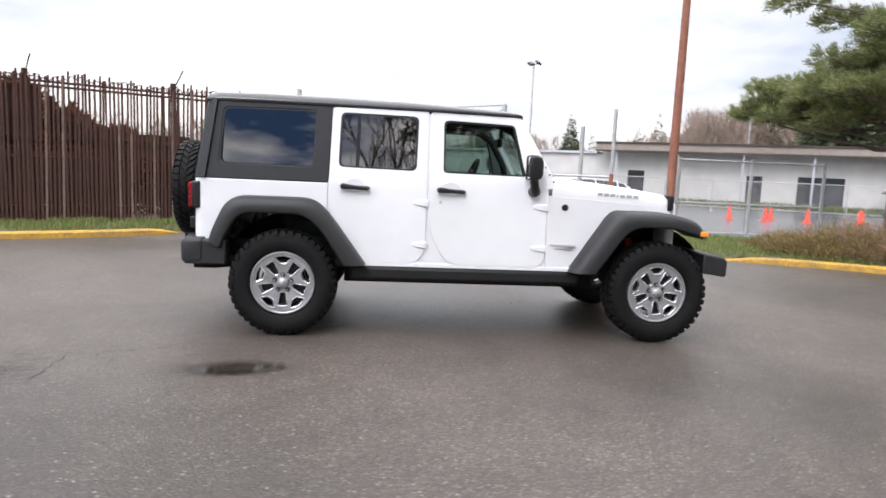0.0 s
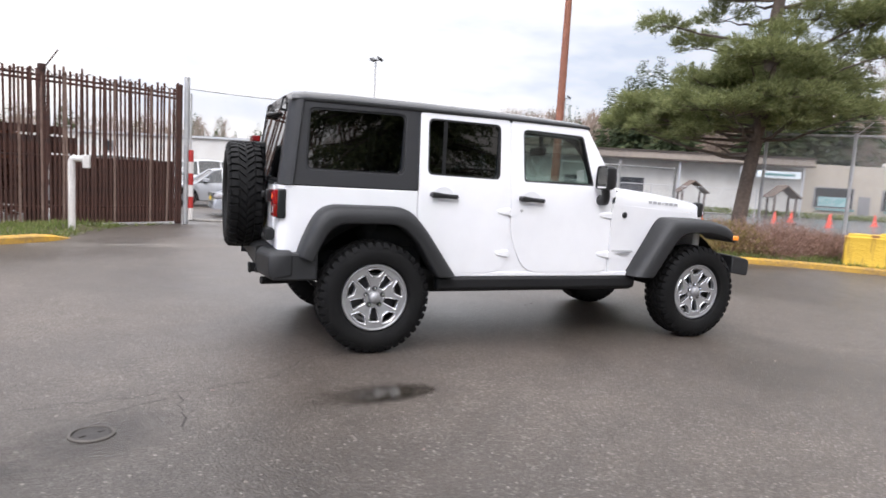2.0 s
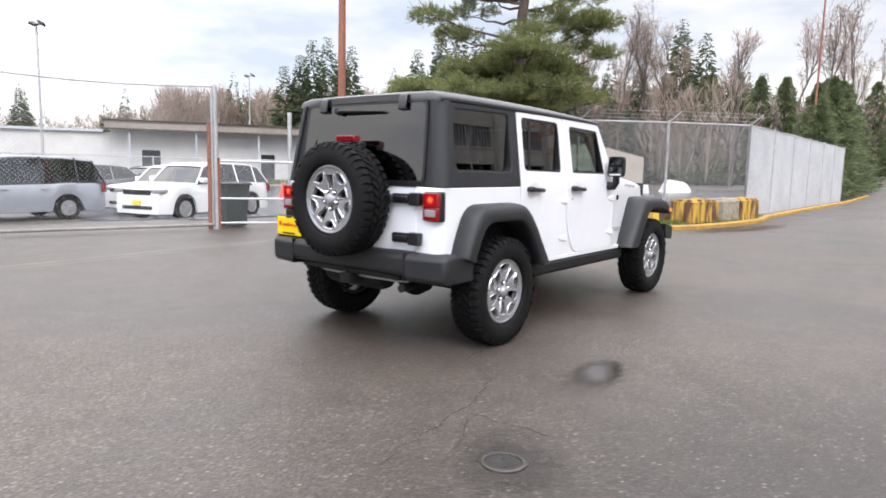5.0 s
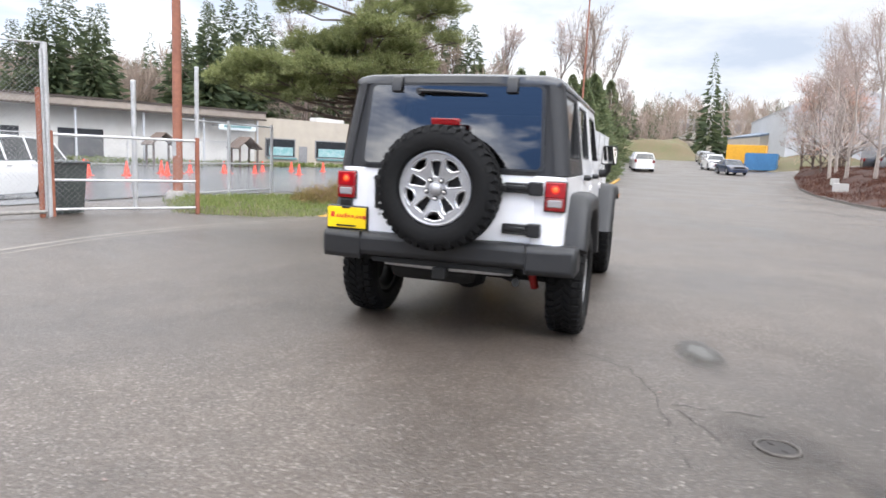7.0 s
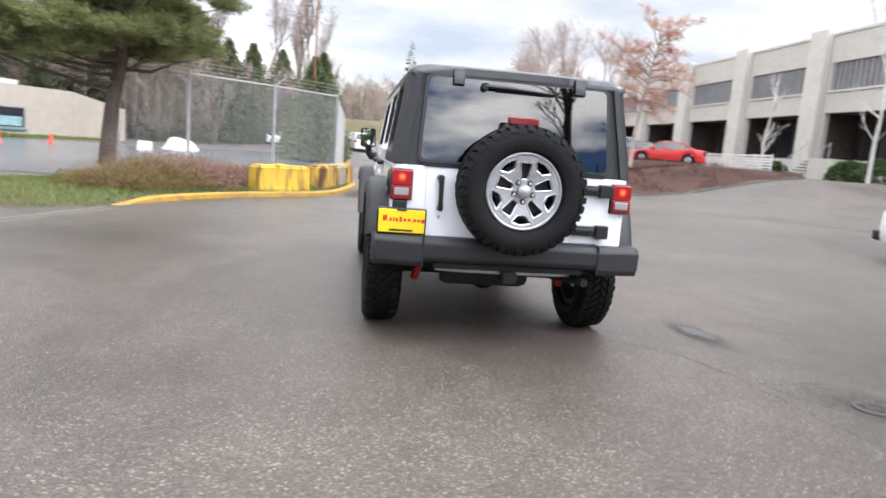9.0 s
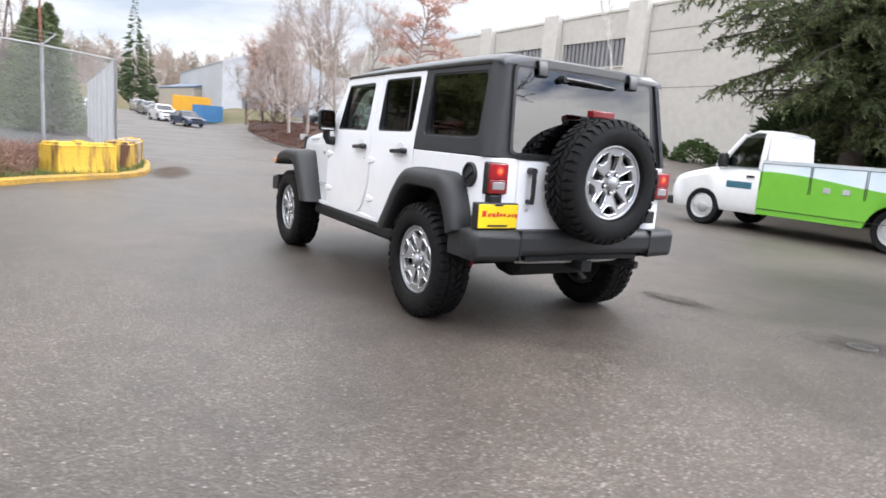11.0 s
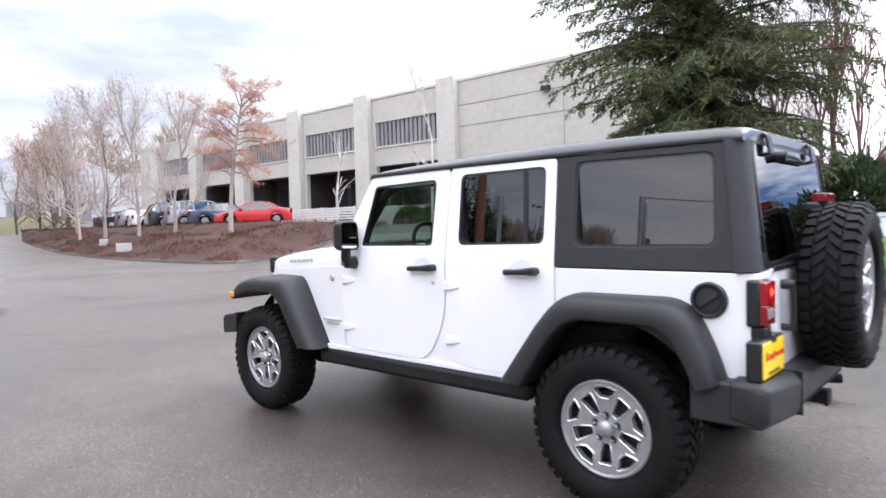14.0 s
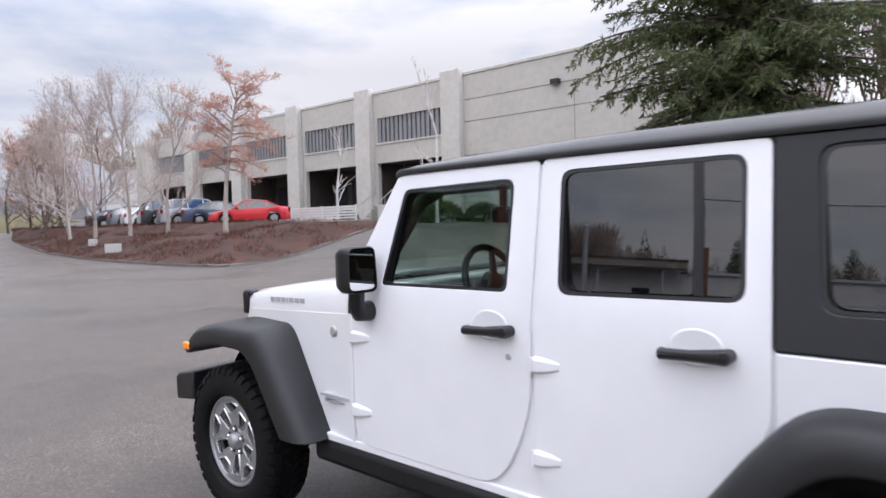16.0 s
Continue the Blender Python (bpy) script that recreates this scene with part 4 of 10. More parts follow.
for s in (-1, 1):
    door(s, True), door(s, False)
    ro = even(rounded([(-0.565, 0.70), (-0.535, 0.80), (-0.420, 1.050), (0.215, 1.050), (0.36, 0.885), (0.60, 0.555)], [0, 0.05, 0.13, 0.18, 0.05, 0], 6, False), 40)
    ri = even(rounded([(-0.465, 0.66), (-0.437, 0.74), (-0.335, 0.930), (0.145, 0.930), (0.27, 0.81), (0.44, 0.555)], [0, 0.05, 0.12, 0.16, 0.05, 0], 6, False), 40)
    flare(s, ro, ri, lambda x: 0.79, False)
    fo = even(rounded([(2.195, 0.545), (2.50, 0.99), (2.56, 1.04), (2.98, 1.040), (3.19, 0.990), (3.275, 0.868)], [0, 0.05, 0.10, 0.1, 0.09, 0], 6, False), 40)
    fi = even(rounded([(2.385, 0.545), (2.60, 0.86), (2.70, 0.925), (2.99, 0.925), (3.16, 0.885), (3.215, 0.852)], [0, 0.05, 0.12, 0.12, 0.05, 0], 6, False), 40)
    flare(s, fo, fi, lambda x: side_y(1.0, x), True)
    # amber marker at the tip of the front flare
    bm = boxes((3.195, 3.262, s * 0.882, s * 0.9425, 0.872, 0.912))
    bmesh.ops.recalc_face_normals(bm, faces=bm.faces)
    part("side_marker", bm, M_AMBER, car, "amber side marker lamp", bevel=0.008)
    # dark wheel housings
    for x0 in (0.0, 2.947):
        bm = bmesh.new()
        rows = []
        for k in range(17):
            a = math.pi * (0.10 + 0.80 * k / 16)
            r = 0.50
            rows.append([(x0 + r * math.cos(a), s * 0.785 if x0 < 1 else s * (side_y(1.0, x0 + 0.5) - 0.02), 0.42 + r * math.sin(a)), (x0 + r * math.cos(a), s * 0.36, 0.42 + r * math.sin(a))])
        loft(bm, rows)
        vs = [bm.verts.new(r[1]) for r in rows]
        bm.faces.new(vs)
        bmesh.ops.recalc_face_normals(bm, faces=bm.faces)
        part("wheel_housing", bm, M_UNDER, car)
    # rock rail under the doors
    bm = boxes((0.48, 2.30, s * 0.70, s * 0.798, 0.430, 0.545))
    bmesh.ops.recalc_face_normals(bm, faces=bm.faces)
    part("rock_rail", bm, M_RAIL, car, "black rock rail below the doors", bevel=0.030)
    bm = boxes((0.55, 2.25, s * 0.72, s * 0.788, 0.540, 0.575))
    bmesh.ops.recalc_face_normals(bm, faces=bm.faces)
    part("sill", bm, M_WHITE, car, bevel=0.006)
    # added dark box: stands for shadow and frame underside below the rock rail
    bm = boxes((0.42, 2.50, s * 0.38, s * 0.48, 0.365, 0.52))
    bmesh.ops.recalc_face_normals(bm, faces=bm.faces)
    part("underside_shade_rail", bm, M_UNDER, car, bevel=0.01)
    # body side behind the doors, which closes the shut lines
    bm = bmesh.new()
    sheet(bm, rounded([(0.29, 1.18), (0.26, 0.95), (0.32, 0.84), (0.47, 0.565), (2.01, 0.565), (2.01, 1.18)], [0, 0.06, 0.12, 0.02, 0, 0], 4), [], on_side(s, -0.012), flip=s > 0)
    thick(bm, 0.03)
    part("body_side", bm, M_WHITE, car)
    bm = bmesh.new()
    sheet(bm, [(0.985, 1.15), (1.10, 1.15), (1.10, 1.735), (0.985, 1.735)], [], lambda u, v: (u, s * (0.79 - 0.15 * (v - 1.18) - 0.012), v), flip=s > 0)
    thick(bm, 0.03)
    part("centre_pillar", bm, M_WHITE, car)
    # wing side between door and bonnet
    bm = bmesh.new()
    wing = [(2.008, 0.56), (2.24, 0.56), (2.53, 0.99), (2.62, 1.0), (3.06, 1.0), (3.075, 1.078), (2.008, 1.140)]
    sheet(bm, wing, [], on_side(s), flip=s > 0)
    thick(bm, 0.03)
    wg = part("wing", bm, M_WHITE, car, bevel=0.005)
    bm = bmesh.new()
    lathe(bm, [(0.0, 0.010), (0.020, 0.009), (0.026, 0.003), (0.026, -0.005)], 24)
    part("wing_badge", bm, M_STEEL if s > 0 else M_TRIM, wg, at=pose(2.148, s * (side_y(1.0, 2.148) + 0.002), 1.05, 0, 0, 0 if s > 0 else 180))
    # dark printed bars on the wing and bonnet side
    bm = boxes((2.03, 2.25, s * (side_y(0.75, 2.14) + 0.0125), s * (side_y(0.75, 2.14) - 0.02), 0.742, 0.756))
    bmesh.ops.recalc_face_normals(bm, faces=bm.faces)
    part("wing_lettering_bar", bm, M_LETTER, wg)
    bm = boxes((2.08, 2.22, s * (side_y(0.75, 2.14) + 0.0105), s * (side_y(0.75, 2.14) - 0.02), 0.720, 0.728))
    bmesh.ops.recalc_face_normals(bm, faces=bm.faces)
    part("wing_lettering_bar", bm, M_STEEL, wg)
    # door mirror on its arm
    mir = new("door_mirror")
    mir.parent = car
    tagged(mir, "black door mirror on a short arm")
    bm = bmesh.new()
    prof = rounded([(-0.078, -0.092), (0.078, -0.092), (0.078, 0.098), (-0.068, 0.098)], 0.03, 4)
    rows = [[(1.83 + dx, s * (0.880 + u * k), 1.345 + v * k) for u, v in prof] for dx, k in ((-0.02, 0.95), (-0.012, 1.0), (0.04, 1.0), (0.075, 0.86), (0.09, 0.6))]
    loft(bm, rows, closed=True)
    bm.faces.new([bm.verts.new(p) for p in rows[-1]])
    bmesh.ops.remove_doubles(bm, verts=bm.verts, dist=0.0004)
    bmesh.ops.recalc_face_normals(bm, faces=bm.faces)
    part("mirror_housing", bm, M_TRIM, mir, smooth=50)
    bm = bmesh.new()
    bm.faces.new([bm.verts.new((1.818, s * (0.880 + u * 0.86), 1.345 + v * 0.86)) for u, v in prof])
    part("mirror_glass", bm, M_MIRROR, mir, smooth=0)
    bm = bmesh.new()
    pipe(bm, [(1.885, s * 0.775, 1.165), (1.885, s * 0.845, 1.168), (1.875, s * 0.87, 1.20), (1.86, s * 0.875, 1.28)], [0.045, 0.042, 0.034, 0.034], 12)
    part("mirror_arm", bm, M_TRIM, mir, smooth=60)
    # white windscreen pillar
    bm = bmesh.new()
    rows = []
    for x, z in ((2.045, 1.20), (2.03, 1.29), (1.90, 1.505), (1.762, 1.738)):
        y = side_y(z)
        rows.append([(x - 0.050, s * (y + 0.001), z - 0.015), (x + 0.004, s * (y - 0.006), z), (x + 0.016, s * (y - 0.045), z + 0.004), (x - 0.03, s * (y - 0.055), z - 0.015)])
    loft(bm, rows, closed=True)
    bmesh.ops.recalc_face_normals(bm, faces=bm.faces)
    pl = part("windscreen_pillar", bm, M_WHITE, car, bevel=0.006)
    for f in (0.03, 0.13, 0.23):
        bm = bmesh.new()
        lathe(bm, [(0.0, 0.004), (0.006, 0.003), (0.007, -0.002)], 10)
        z = 1.23 + f * 0.55
        x = 2.03 - (z - 1.29) * 0.60 - 0.012
        part("pillar_bolt", bm, M_TRIM, pl, at=pose(x, s * (side_y(z) + 0.001), z, 0, 0, 0 if s > 0 else 180))
    # rear lamp cluster; the glowing domes imitate a glint off its reflectors
    lamp = new("rear_lamp")
    lamp.parent = car
    tagged(lamp, "red rear lamp cluster with a clear reversing lens and painted reflector glint")
    for nm, m, y0, y1, z0, z1, x in (("stop_lens", M_REDGLOW, 0.666, 0.795, 1.036, 1.134, -0.724), ("tail_lens", M_REDLENS, 0.666, 0.795, 0.950, 1.036, -0.724), ("reversing_lens", M_CLEARLENS, 0.684, 0.778, 0.974, 1.024, -0.727)):
        bm = boxes((x, -0.692, s * y0, s * y1, z0, z1))
        bmesh.ops.recalc_face_normals(bm, faces=bm.faces)
        part(nm, bm, m, lamp, bevel=0.006)
    for nm, m, r, x in (("glint_halo", M_HALO, 0.036, -0.726), ("glint_spot", M_GLOW, 0.017, -0.7285)):
        bm = bmesh.new()
        lathe(bm, [(0.0, 0.0), (r * 0.6, 0.0008), (r, 0.003), (r, 0.008)], 24, "x")
        bmesh.ops.recalc_face_normals(bm, faces=bm.faces)
        part(nm, bm, m, lamp, at=pose(x, s * 0.731, 1.088))
    bm = boxes((-0.700, -0.640, s * 0.658, s * 0.800, 0.942, 1.142))
    bmesh.ops.recalc_face_normals(bm, faces=bm.faces)
    part("lamp_housing", bm, M_TRIM, lamp, bevel=0.012)

# tub: one strip swept round the back, cut away over the rear wheels
bm = bmesh.new()
plan = [(x, -0.79) for x in (0.298, 0.25, 0.2, 0.15, 0.05, -0.1, -0.2, -0.3, -0.36, -0.4, -0.44, -0.47, -0.5, -0.53, -0.6)]
plan += [(-0.615 - 0.075 * math.sin(a), -0.715 - 0.075 * math.cos(a)) for a in (math.pi / 2 * i / 6 for i in range(1, 7))]
plan += [(-0.69, y) for y in (-0.6, -0.3, 0.0)]
plan += [(x, -y) for x, y in plan[:-1]][::-1]


def tub_low(x):
    if x > -0.40:
        return 0.95 if x < 0.2 else 0.95 - (x - 0.2) * 0.9
    return max(0.70, 0.95 - (-0.40 - x) * 4)


loft(bm, [[(x, y, tub_low(x)), (x, y, (tub_low(x) + 1.15) / 2), (x, y, 1.150), (x, y, 1.168)] for x, y in plan])
thick(bm, 0.03)
tub = part("tub", bm, M_WHITE, car, "white painted rear body tub", bevel=0.006, smooth=40)
bm = boxes((-0.66, 2.05, -0.70, 0.70, 0.52, 0.58), (-0.64, 0.30, -0.60, 0.60, 0.58, 0.70))
part("floor_pan", bm, M_UNDER, car)
# fuel filler on the left rear quarter
bm = bmesh.new()
lathe(bm, [(0.080, -0.01), (0.080, 0.012), (0.073, 0.018), (0.064, 0.016), (0.060, 0.005), (0.0, 0.004)], 36)
filler = part("fuel_filler", bm, M_TRIM, tub, "black round fuel filler cap", at=pose(-0.488, 0.79, 1.048))
bm = boxes((-0.05, 0.05, 0.004, 0.022, -0.012, 0.012))
part("filler_grip", bm, M_DARK, filler, at=pose(0, 0, 0, 0, 35, 0), bevel=0.006)
bm = bmesh.new()
lathe(bm, [(0.0, 0.010), (0.050, 0.009), (0.054, 0.002)], 28)
bmesh.ops.recalc_face_normals(bm, faces=bm.faces)
part("filler_cap", bm, M_FLARE, filler)

# tailgate with its two black hinges, handle and catch
bm = bmesh.new()
gate = rounded([(-0.592, 0.735), (0.572, 0.705), (0.575, 1.175), (-0.588, 1.160)], 0.02, 3)
sheet(bm, gate, [], lambda u, v: (-0.700, u, v), flip=True)
thick(bm, 0.03)
tg = part("tailgate", bm, M_WHITE, car, "white tailgate hinged at one side", bevel=0.008)
bm = boxes((-0.706, -0.698, -0.60, 0.60, 1.166, 1.186))
part("gate_top_trim", bm, M_TRIM, tg)
for z in (1.088, 0.820):
    bm = boxes((-0.735, -0.69, -0.648, -0.40, z - 0.033, z + 0.033), (-0.752, -0.70, -0.652, -0.565, z - 0.043, z + 0.043), (-0.75, -0.73, -0.55, -0.42, z - 0.012, z + 0.018))
    part("gate_hinge", bm, M_TRIM, tg, "black tailgate hinge", bevel=0.007)
bm = bmesh.new()
pipe(bm, [(-0.70, 0.485, 1.10), (-0.745, 0.485, 1.10), (-0.75, 0.483, 1.06), (-0.75, 0.481, 0.95), (-0.745, 0.48, 0.905), (-0.70, 0.48, 0.905)], [0.02, 0.02, 0.015, 0.014, 0.018, 0.018], 10)
gh = part("gate_handle", bm, M_TRIM, tg, "black vertical pull handle")
bm = bmesh.new()
lathe(bm, [(0.0, -0.758), (0.020, -0.756), (0.023, -0.74), (0.023, -0.70)], 20, "x")
part("gate_button", bm, M_TRIM, gh, at=pose(0, 0.485, 1.10))
bm = bmesh.new()
lathe(bm, [(0.0, -0.705), (0.011, -0.704), (0.012, -0.69)], 14, "x")
part("gate_lock", bm, M_STEEL, tg, at=pose(0, 0.48, 0.850))

# hard top: roof skin, two quarter panels, rear frame
top = new("hard_top")
top.parent = car
tagged(top, "black textured removable hard top")
bm = bmesh.new()
rows = []
for x, dz, k in ((-0.612, -0.052, 0.985), (-0.610, -0.006, 0.992), (-0.594, 0.006, 1.0), (-0.52, 0.018, 1.0), (-0.2, 0.024, 1.0), (0.31, 0.022, 1.0), (0.9, 0.014, 1.0), (1.4, -0.004, 1.0), (1.68, -0.016, 1.0), (1.755, -0.026, 0.995), (1.785, -0.048, 0.98)):
    half = [(0.713, 1.738), (0.719, 1.750), (0.714, 1.766), (0.688, 1.783), (0.61, 1.800), (0.3, 1.806), (0.0, 1.808)]
    row = [(x, -y * k, z + dz * (1 if i > 2 else 0.4)) for i, (y, z) in enumerate(half)]
    rows.append(row + [(a, -b, c) for a, b, c in row[:-1]][::-1])
loft(bm, rows, flip=True)
bmesh.ops.recalc_face_normals(bm, faces=bm.faces)
roof = part("roof", bm, M_WETROOF, top, "rain-wet black roof skin", smooth=50)
bm = boxes((-0.55, 1.74, -0.70, 0.70, 1.725, 1.742))
part("roof_lining", bm, M_DARK, top)
for s in (-1, 1):
    bm = bmesh.new()
    hole = rounded([(-0.512, 1.281), (0.190, 1.278), (0.207, 1.711), (-0.488, 1.703)], 0.05, 5)
    sheet(bm, [(-0.600, 1.172), (0.300, 1.172), (0.317, 1.746), (-0.530, 1.746)], [hole], on_side(s, 0.002), flip=s > 0)
    thick(bm, 0.03)
    qp = part("quarter_panel", bm, M_BLACKTOP, top, bevel=0.006)
    cx, cz = -0.15, 1.5
    inner = [((u - cx) * 0.972 + cx, (v - cz) * 0.955 + cz) for u, v in hole]
    bm = bmesh.new()
    sheet(bm, hole, [inner[::-1]], on_side(s, -0.006), flip=s > 0)
    thick(bm, 0.044)
    part("window_seal", bm, M_TRIM, qp)
    bm = bmesh.new()
    sheet(bm, inner, [], glazed(s, 1.29, 1.71, -0.008), flip=s > 0)
    part("quarter_window", bm, M_PRIVACY, qp, "dark privacy glass", smooth=0).visible_shadow = False
    # rounded rear corner of the top
    bm = bmesh.new()
    rows = []
    for z in (1.172, 1.30, 1.45, 1.60, 1.70, 1.748):
        y, xs, xr = side_y(z) + 0.002, -0.600 + 0.070 * (z - 1.172) / 0.574, -0.672 + 0.072 * (z - 1.172) / 0.574
        rows.append([(xs - (xs - xr) * math.sin(a), s * (y - 0.075 + 0.075 * math.cos(a)), z) for a in (math.pi / 2 * i / 8 for i in range(9))])
    loft(bm, rows, flip=s > 0)
    thick(bm, 0.02)
    part("corner_panel", bm, M_BLACKTOP, top, smooth=60)
# rear frame and lifting glass


def rear_x(z, off=0.0):
    return -0.672 + 0.072 * (z - 1.172) / 0.574 + off


bm = bmesh.new()
hole = rounded([(-0.640, 1.205), (0.640, 1.205), (0.600, 1.740), (-0.600, 1.740)], 0.04, 4)
sheet(bm, [(-0.717, 1.172), (0.717, 1.172), (0.634, 1.768), (-0.634, 1.768)], [hole], lambda u, v: (rear_x(v), u, v), flip=True)
thick(bm, 0.03)
part("rear_frame", bm, M_BLACKTOP, top)
bm = bmesh.new()
pane_o = rounded([(-0.643, 1.194), (0.643, 1.194), (0.610, 1.750), (-0.610, 1.750)], 0.045, 5)
sheet(bm, pane_o, [], lambda u, v: (rear_x(v, -0.012), u, v), flip=True)
rg = part("rear_window", bm, M_PRIVACY, top, "dark glass lifting rear window", smooth=0)
rg.visible_shadow = False
bm = bmesh.new()
inner = [(u * 0.965, (v - 1.466) * 0.95 + 1.466) for u, v in pane_o]
sheet(bm, pane_o, [inner[::-1]], lambda u, v: (rear_x(v, -0.014), u, v), flip=True)
thick(bm, 0.004)
part("window_edge", bm, M_TRIM, rg)
for y in (0.406, -0.397):
    bm = bmesh.new()
    rows = []
    for z, o in ((1.798, 0.0), (1.794, -0.028), (1.778, -0.040), (1.694, -0.042), (1.686, -0.012)):
        rows.append([(rear_x(z, o), y - 0.036, z), (rear_x(z, o), y + 0.036, z)])
    loft(bm, rows, flip=True)
    bmesh.ops.recalc_face_normals(bm, faces=bm.faces)
    thick(bm, 0.016)
    part("glass_hinge", bm, M_TRIM, top, "black glass hinge", bevel=0.005)
wiper = new("rear_wiper")
wiper.parent = car
tagged(wiper, "black rear wiper at rest")
bm = bmesh.new()
tube(bm, (rear_x(1.70, -0.01), 0.235, 1.695), (rear_x(1.70, -0.060), 0.235, 1.695), 0.028, 0.022, 14)
part("wiper_motor", bm, M_TRIM, wiper)
bm = bmesh.new()
pipe(bm, [(rear_x(1.70, -0.05), 0.235, 1.697), (rear_x(1.70, -0.05), 0.05, 1.694), (rear_x(1.70, -0.035), -0.22, 1.684)], [0.014, 0.012, 0.005], 8)
part("wiper_arm", bm, M_TRIM, wiper)
bm = boxes((rear_x(1.7, -0.035), rear_x(1.7, -0.016), -0.23, 0.16, 1.672, 1.684))
part("wiper_blade", bm, M_RUBBER, wiper)

# spare wheel on its carrier, with the high stop lamp over it
spare = add_wheel(car, pose(-0.855, 0.0, 1.062, 0, 0, 90), math.pi, "spare_wheel", "full-size spare wheel with knobbly tyre")
bm = boxes((-0.80, -0.69, -0.16, 0.16, 0.90, 1.22), (-0.76, -0.69, -0.42, -0.10, 1.06, 1.11), (-0.74, -0.70, -0.05, 0.05, 1.2, 1.47))
part("spare_carrier", bm, M_TRIM, car, bevel=0.01)
bm = boxes((-0.80, -0.74, -0.095, 0.095, 1.468, 1.512))
sl = part("high_stop_lamp", bm, M_REDLENS, car, "red high stop lamp on a black bracket", bevel=0.006)
bm = boxes((-0.775, -0.70, -0.115, 0.115, 1.425, 1.466), (-0.76, -0.69, -0.03, 0.03, 1.28, 1.43))
part("lamp_bracket", bm, M_TRIM, sl, bevel=0.008)

# yellow dealer plate in a black holder
pl = new("number_plate")
pl.parent = car
tagged(pl, "yellow plate with red print in a black holder")
bm = boxes((-0.725, -0.660, 0.560, 0.874, 0.725, 0.895), (-0.715, -0.65, 0.69, 0.78, 0.885, 0.945))
part("plate_holder", bm, M_TRIM, pl, bevel=0.01)
bm = boxes((-0.730, -0.720, 0.570, 0.864, 0.738, 0.885))
part("plate_face", bm, M_PLATE, pl, bevel=0.003)
rnd = random.Random(3)
bm = bmesh.new()
y = 0.838
for wd, h in ((0.040, 0.050), (0.022, 0.026), (0.012, 0.032), (0.024, 0.026), (0.024, 0.040), (0.024, 0.026), (0.026, 0.026), (0.008, 0.010), (0.022, 0.024), (0.022, 0.024), (0.034, 0.024)):
    box(bm, -0.7325, -0.729, y - wd * 0.7, y, 0.812 - 0.006 * rnd.random(), 0.812 + h * 0.7)
    y -= wd + 0.002
part("red_print_bar", bm, M_PLATERED, pl, "red unreadable print")
for z, y0, y1 in ((0.748, 0.645, 0.795), (0.876, 0.69, 0.75)):
    bm = boxes((-0.7325, -0.729, y0, y1, z, z + 0.012))
    part("small_print_bar", bm, M_TRIM, pl)

# rear bumper with bevelled ends
rb = new("rear_bumper")
rb.parent = car
tagged(rb, "black plastic rear bumper")
bm = bmesh.new()
rows = []
for y in (-0.897, -0.872, -0.588, -0.573, -0.3, 0, 0.3, 0.573, 0.588, 0.872, 0.897):
    e = abs(y) * 1.02
    xo = -0.802 if e < 0.59 else -0.802 + (e - 0.59) * (0.16 if e < 0.90 else 0.24)
    zt, zb = (0.728, 0.530) if e < 0.90 else (0.712, 0.548)
    zb += 0.035 if e < 0.59 else 0.0
    rows.append([(-0.60, y, zb + 0.02), (xo + 0.03, y, zb), (xo, y, zb + 0.03), (xo - 0.004, y, zt - 0.035), (xo + 0.028, y, zt), (-0.60, y, zt)])
loft(bm, rows, closed=True)
for r in (rows[0], rows[-1]):
    bm.faces.new([bm.verts.new(p) for p in r])
for s in (-1, 1):
    box(bm, -0.73, -0.43, s * 0.78, s * 0.890, 0.532, 0.715)
bmesh.ops.remove_doubles(bm, verts=bm.verts, dist=0.0004)
bmesh.ops.recalc_face_normals(bm, faces=bm.faces)
part("bumper_bar", bm, M_FLARE, rb, bevel=0.012, smooth=40)
for s in (-1, 1):
    bm = boxes((-0.808, -0.60, s * 0.578 - 0.005, s * 0.578 + 0.005, 0.54, 0.732))
    part("bumper_joint", bm, M_TRIM, rb)
bm = boxes((-0.795, -0.5, -0.040, 0.040, 0.460, 0.525), (-0.800, -0.78, -0.046, 0.046, 0.452, 0.528), (-0.76, -0.70, -0.5, 0.5, 0.525, 0.565))
part("tow_receiver", bm, M_UNDER, car, bevel=0.006)
bm = bmesh.new()
pipe(bm, [(-0.60, -0.46, 0.505), (-0.66, -0.36, 0.512), (-0.68, 0.0, 0.512), (-0.66, 0.36, 0.512), (-0.60, 0.46, 0.505)], 0.021, 10)
part("exhaust_pipe", bm, M_STEEL, car, "dull steel pipe below the rear bumper", smooth=60)

# front bumper and grille panel
bm = bmesh.new()
rows = []
for y in (-0.89, -0.86, -0.5, 0, 0.5, 0.86, 0.89):
    e = abs(y)
    xf = 3.515 - (0.05 * max(0, e - 0.45) / 0.45)
    rows.append([(xf - 0.20, y, 0.575), (xf - 0.01, y, 0.550), (xf, y, 0.58), (xf, y, 0.68), (xf - 0.03, y, 0.705), (xf - 0.20, y, 0.735)])
loft(bm, rows, closed=True)
for r in (rows[0], rows[-1]):
    bm.faces.new([bm.verts.new(p) for p in r])
bmesh.ops.remove_doubles(bm, verts=bm.verts, dist=0.0004)
bmesh.ops.recalc_face_normals(bm, faces=bm.faces)
part("front_bumper", bm, M_FLARE, car, "black plastic front bumper", bevel=0.012)
bm = boxes((3.06, 3.13, -0.62, 0.62, 0.62, 1.075))
part("grille_panel", bm, M_WHITE, car, bevel=0.02)
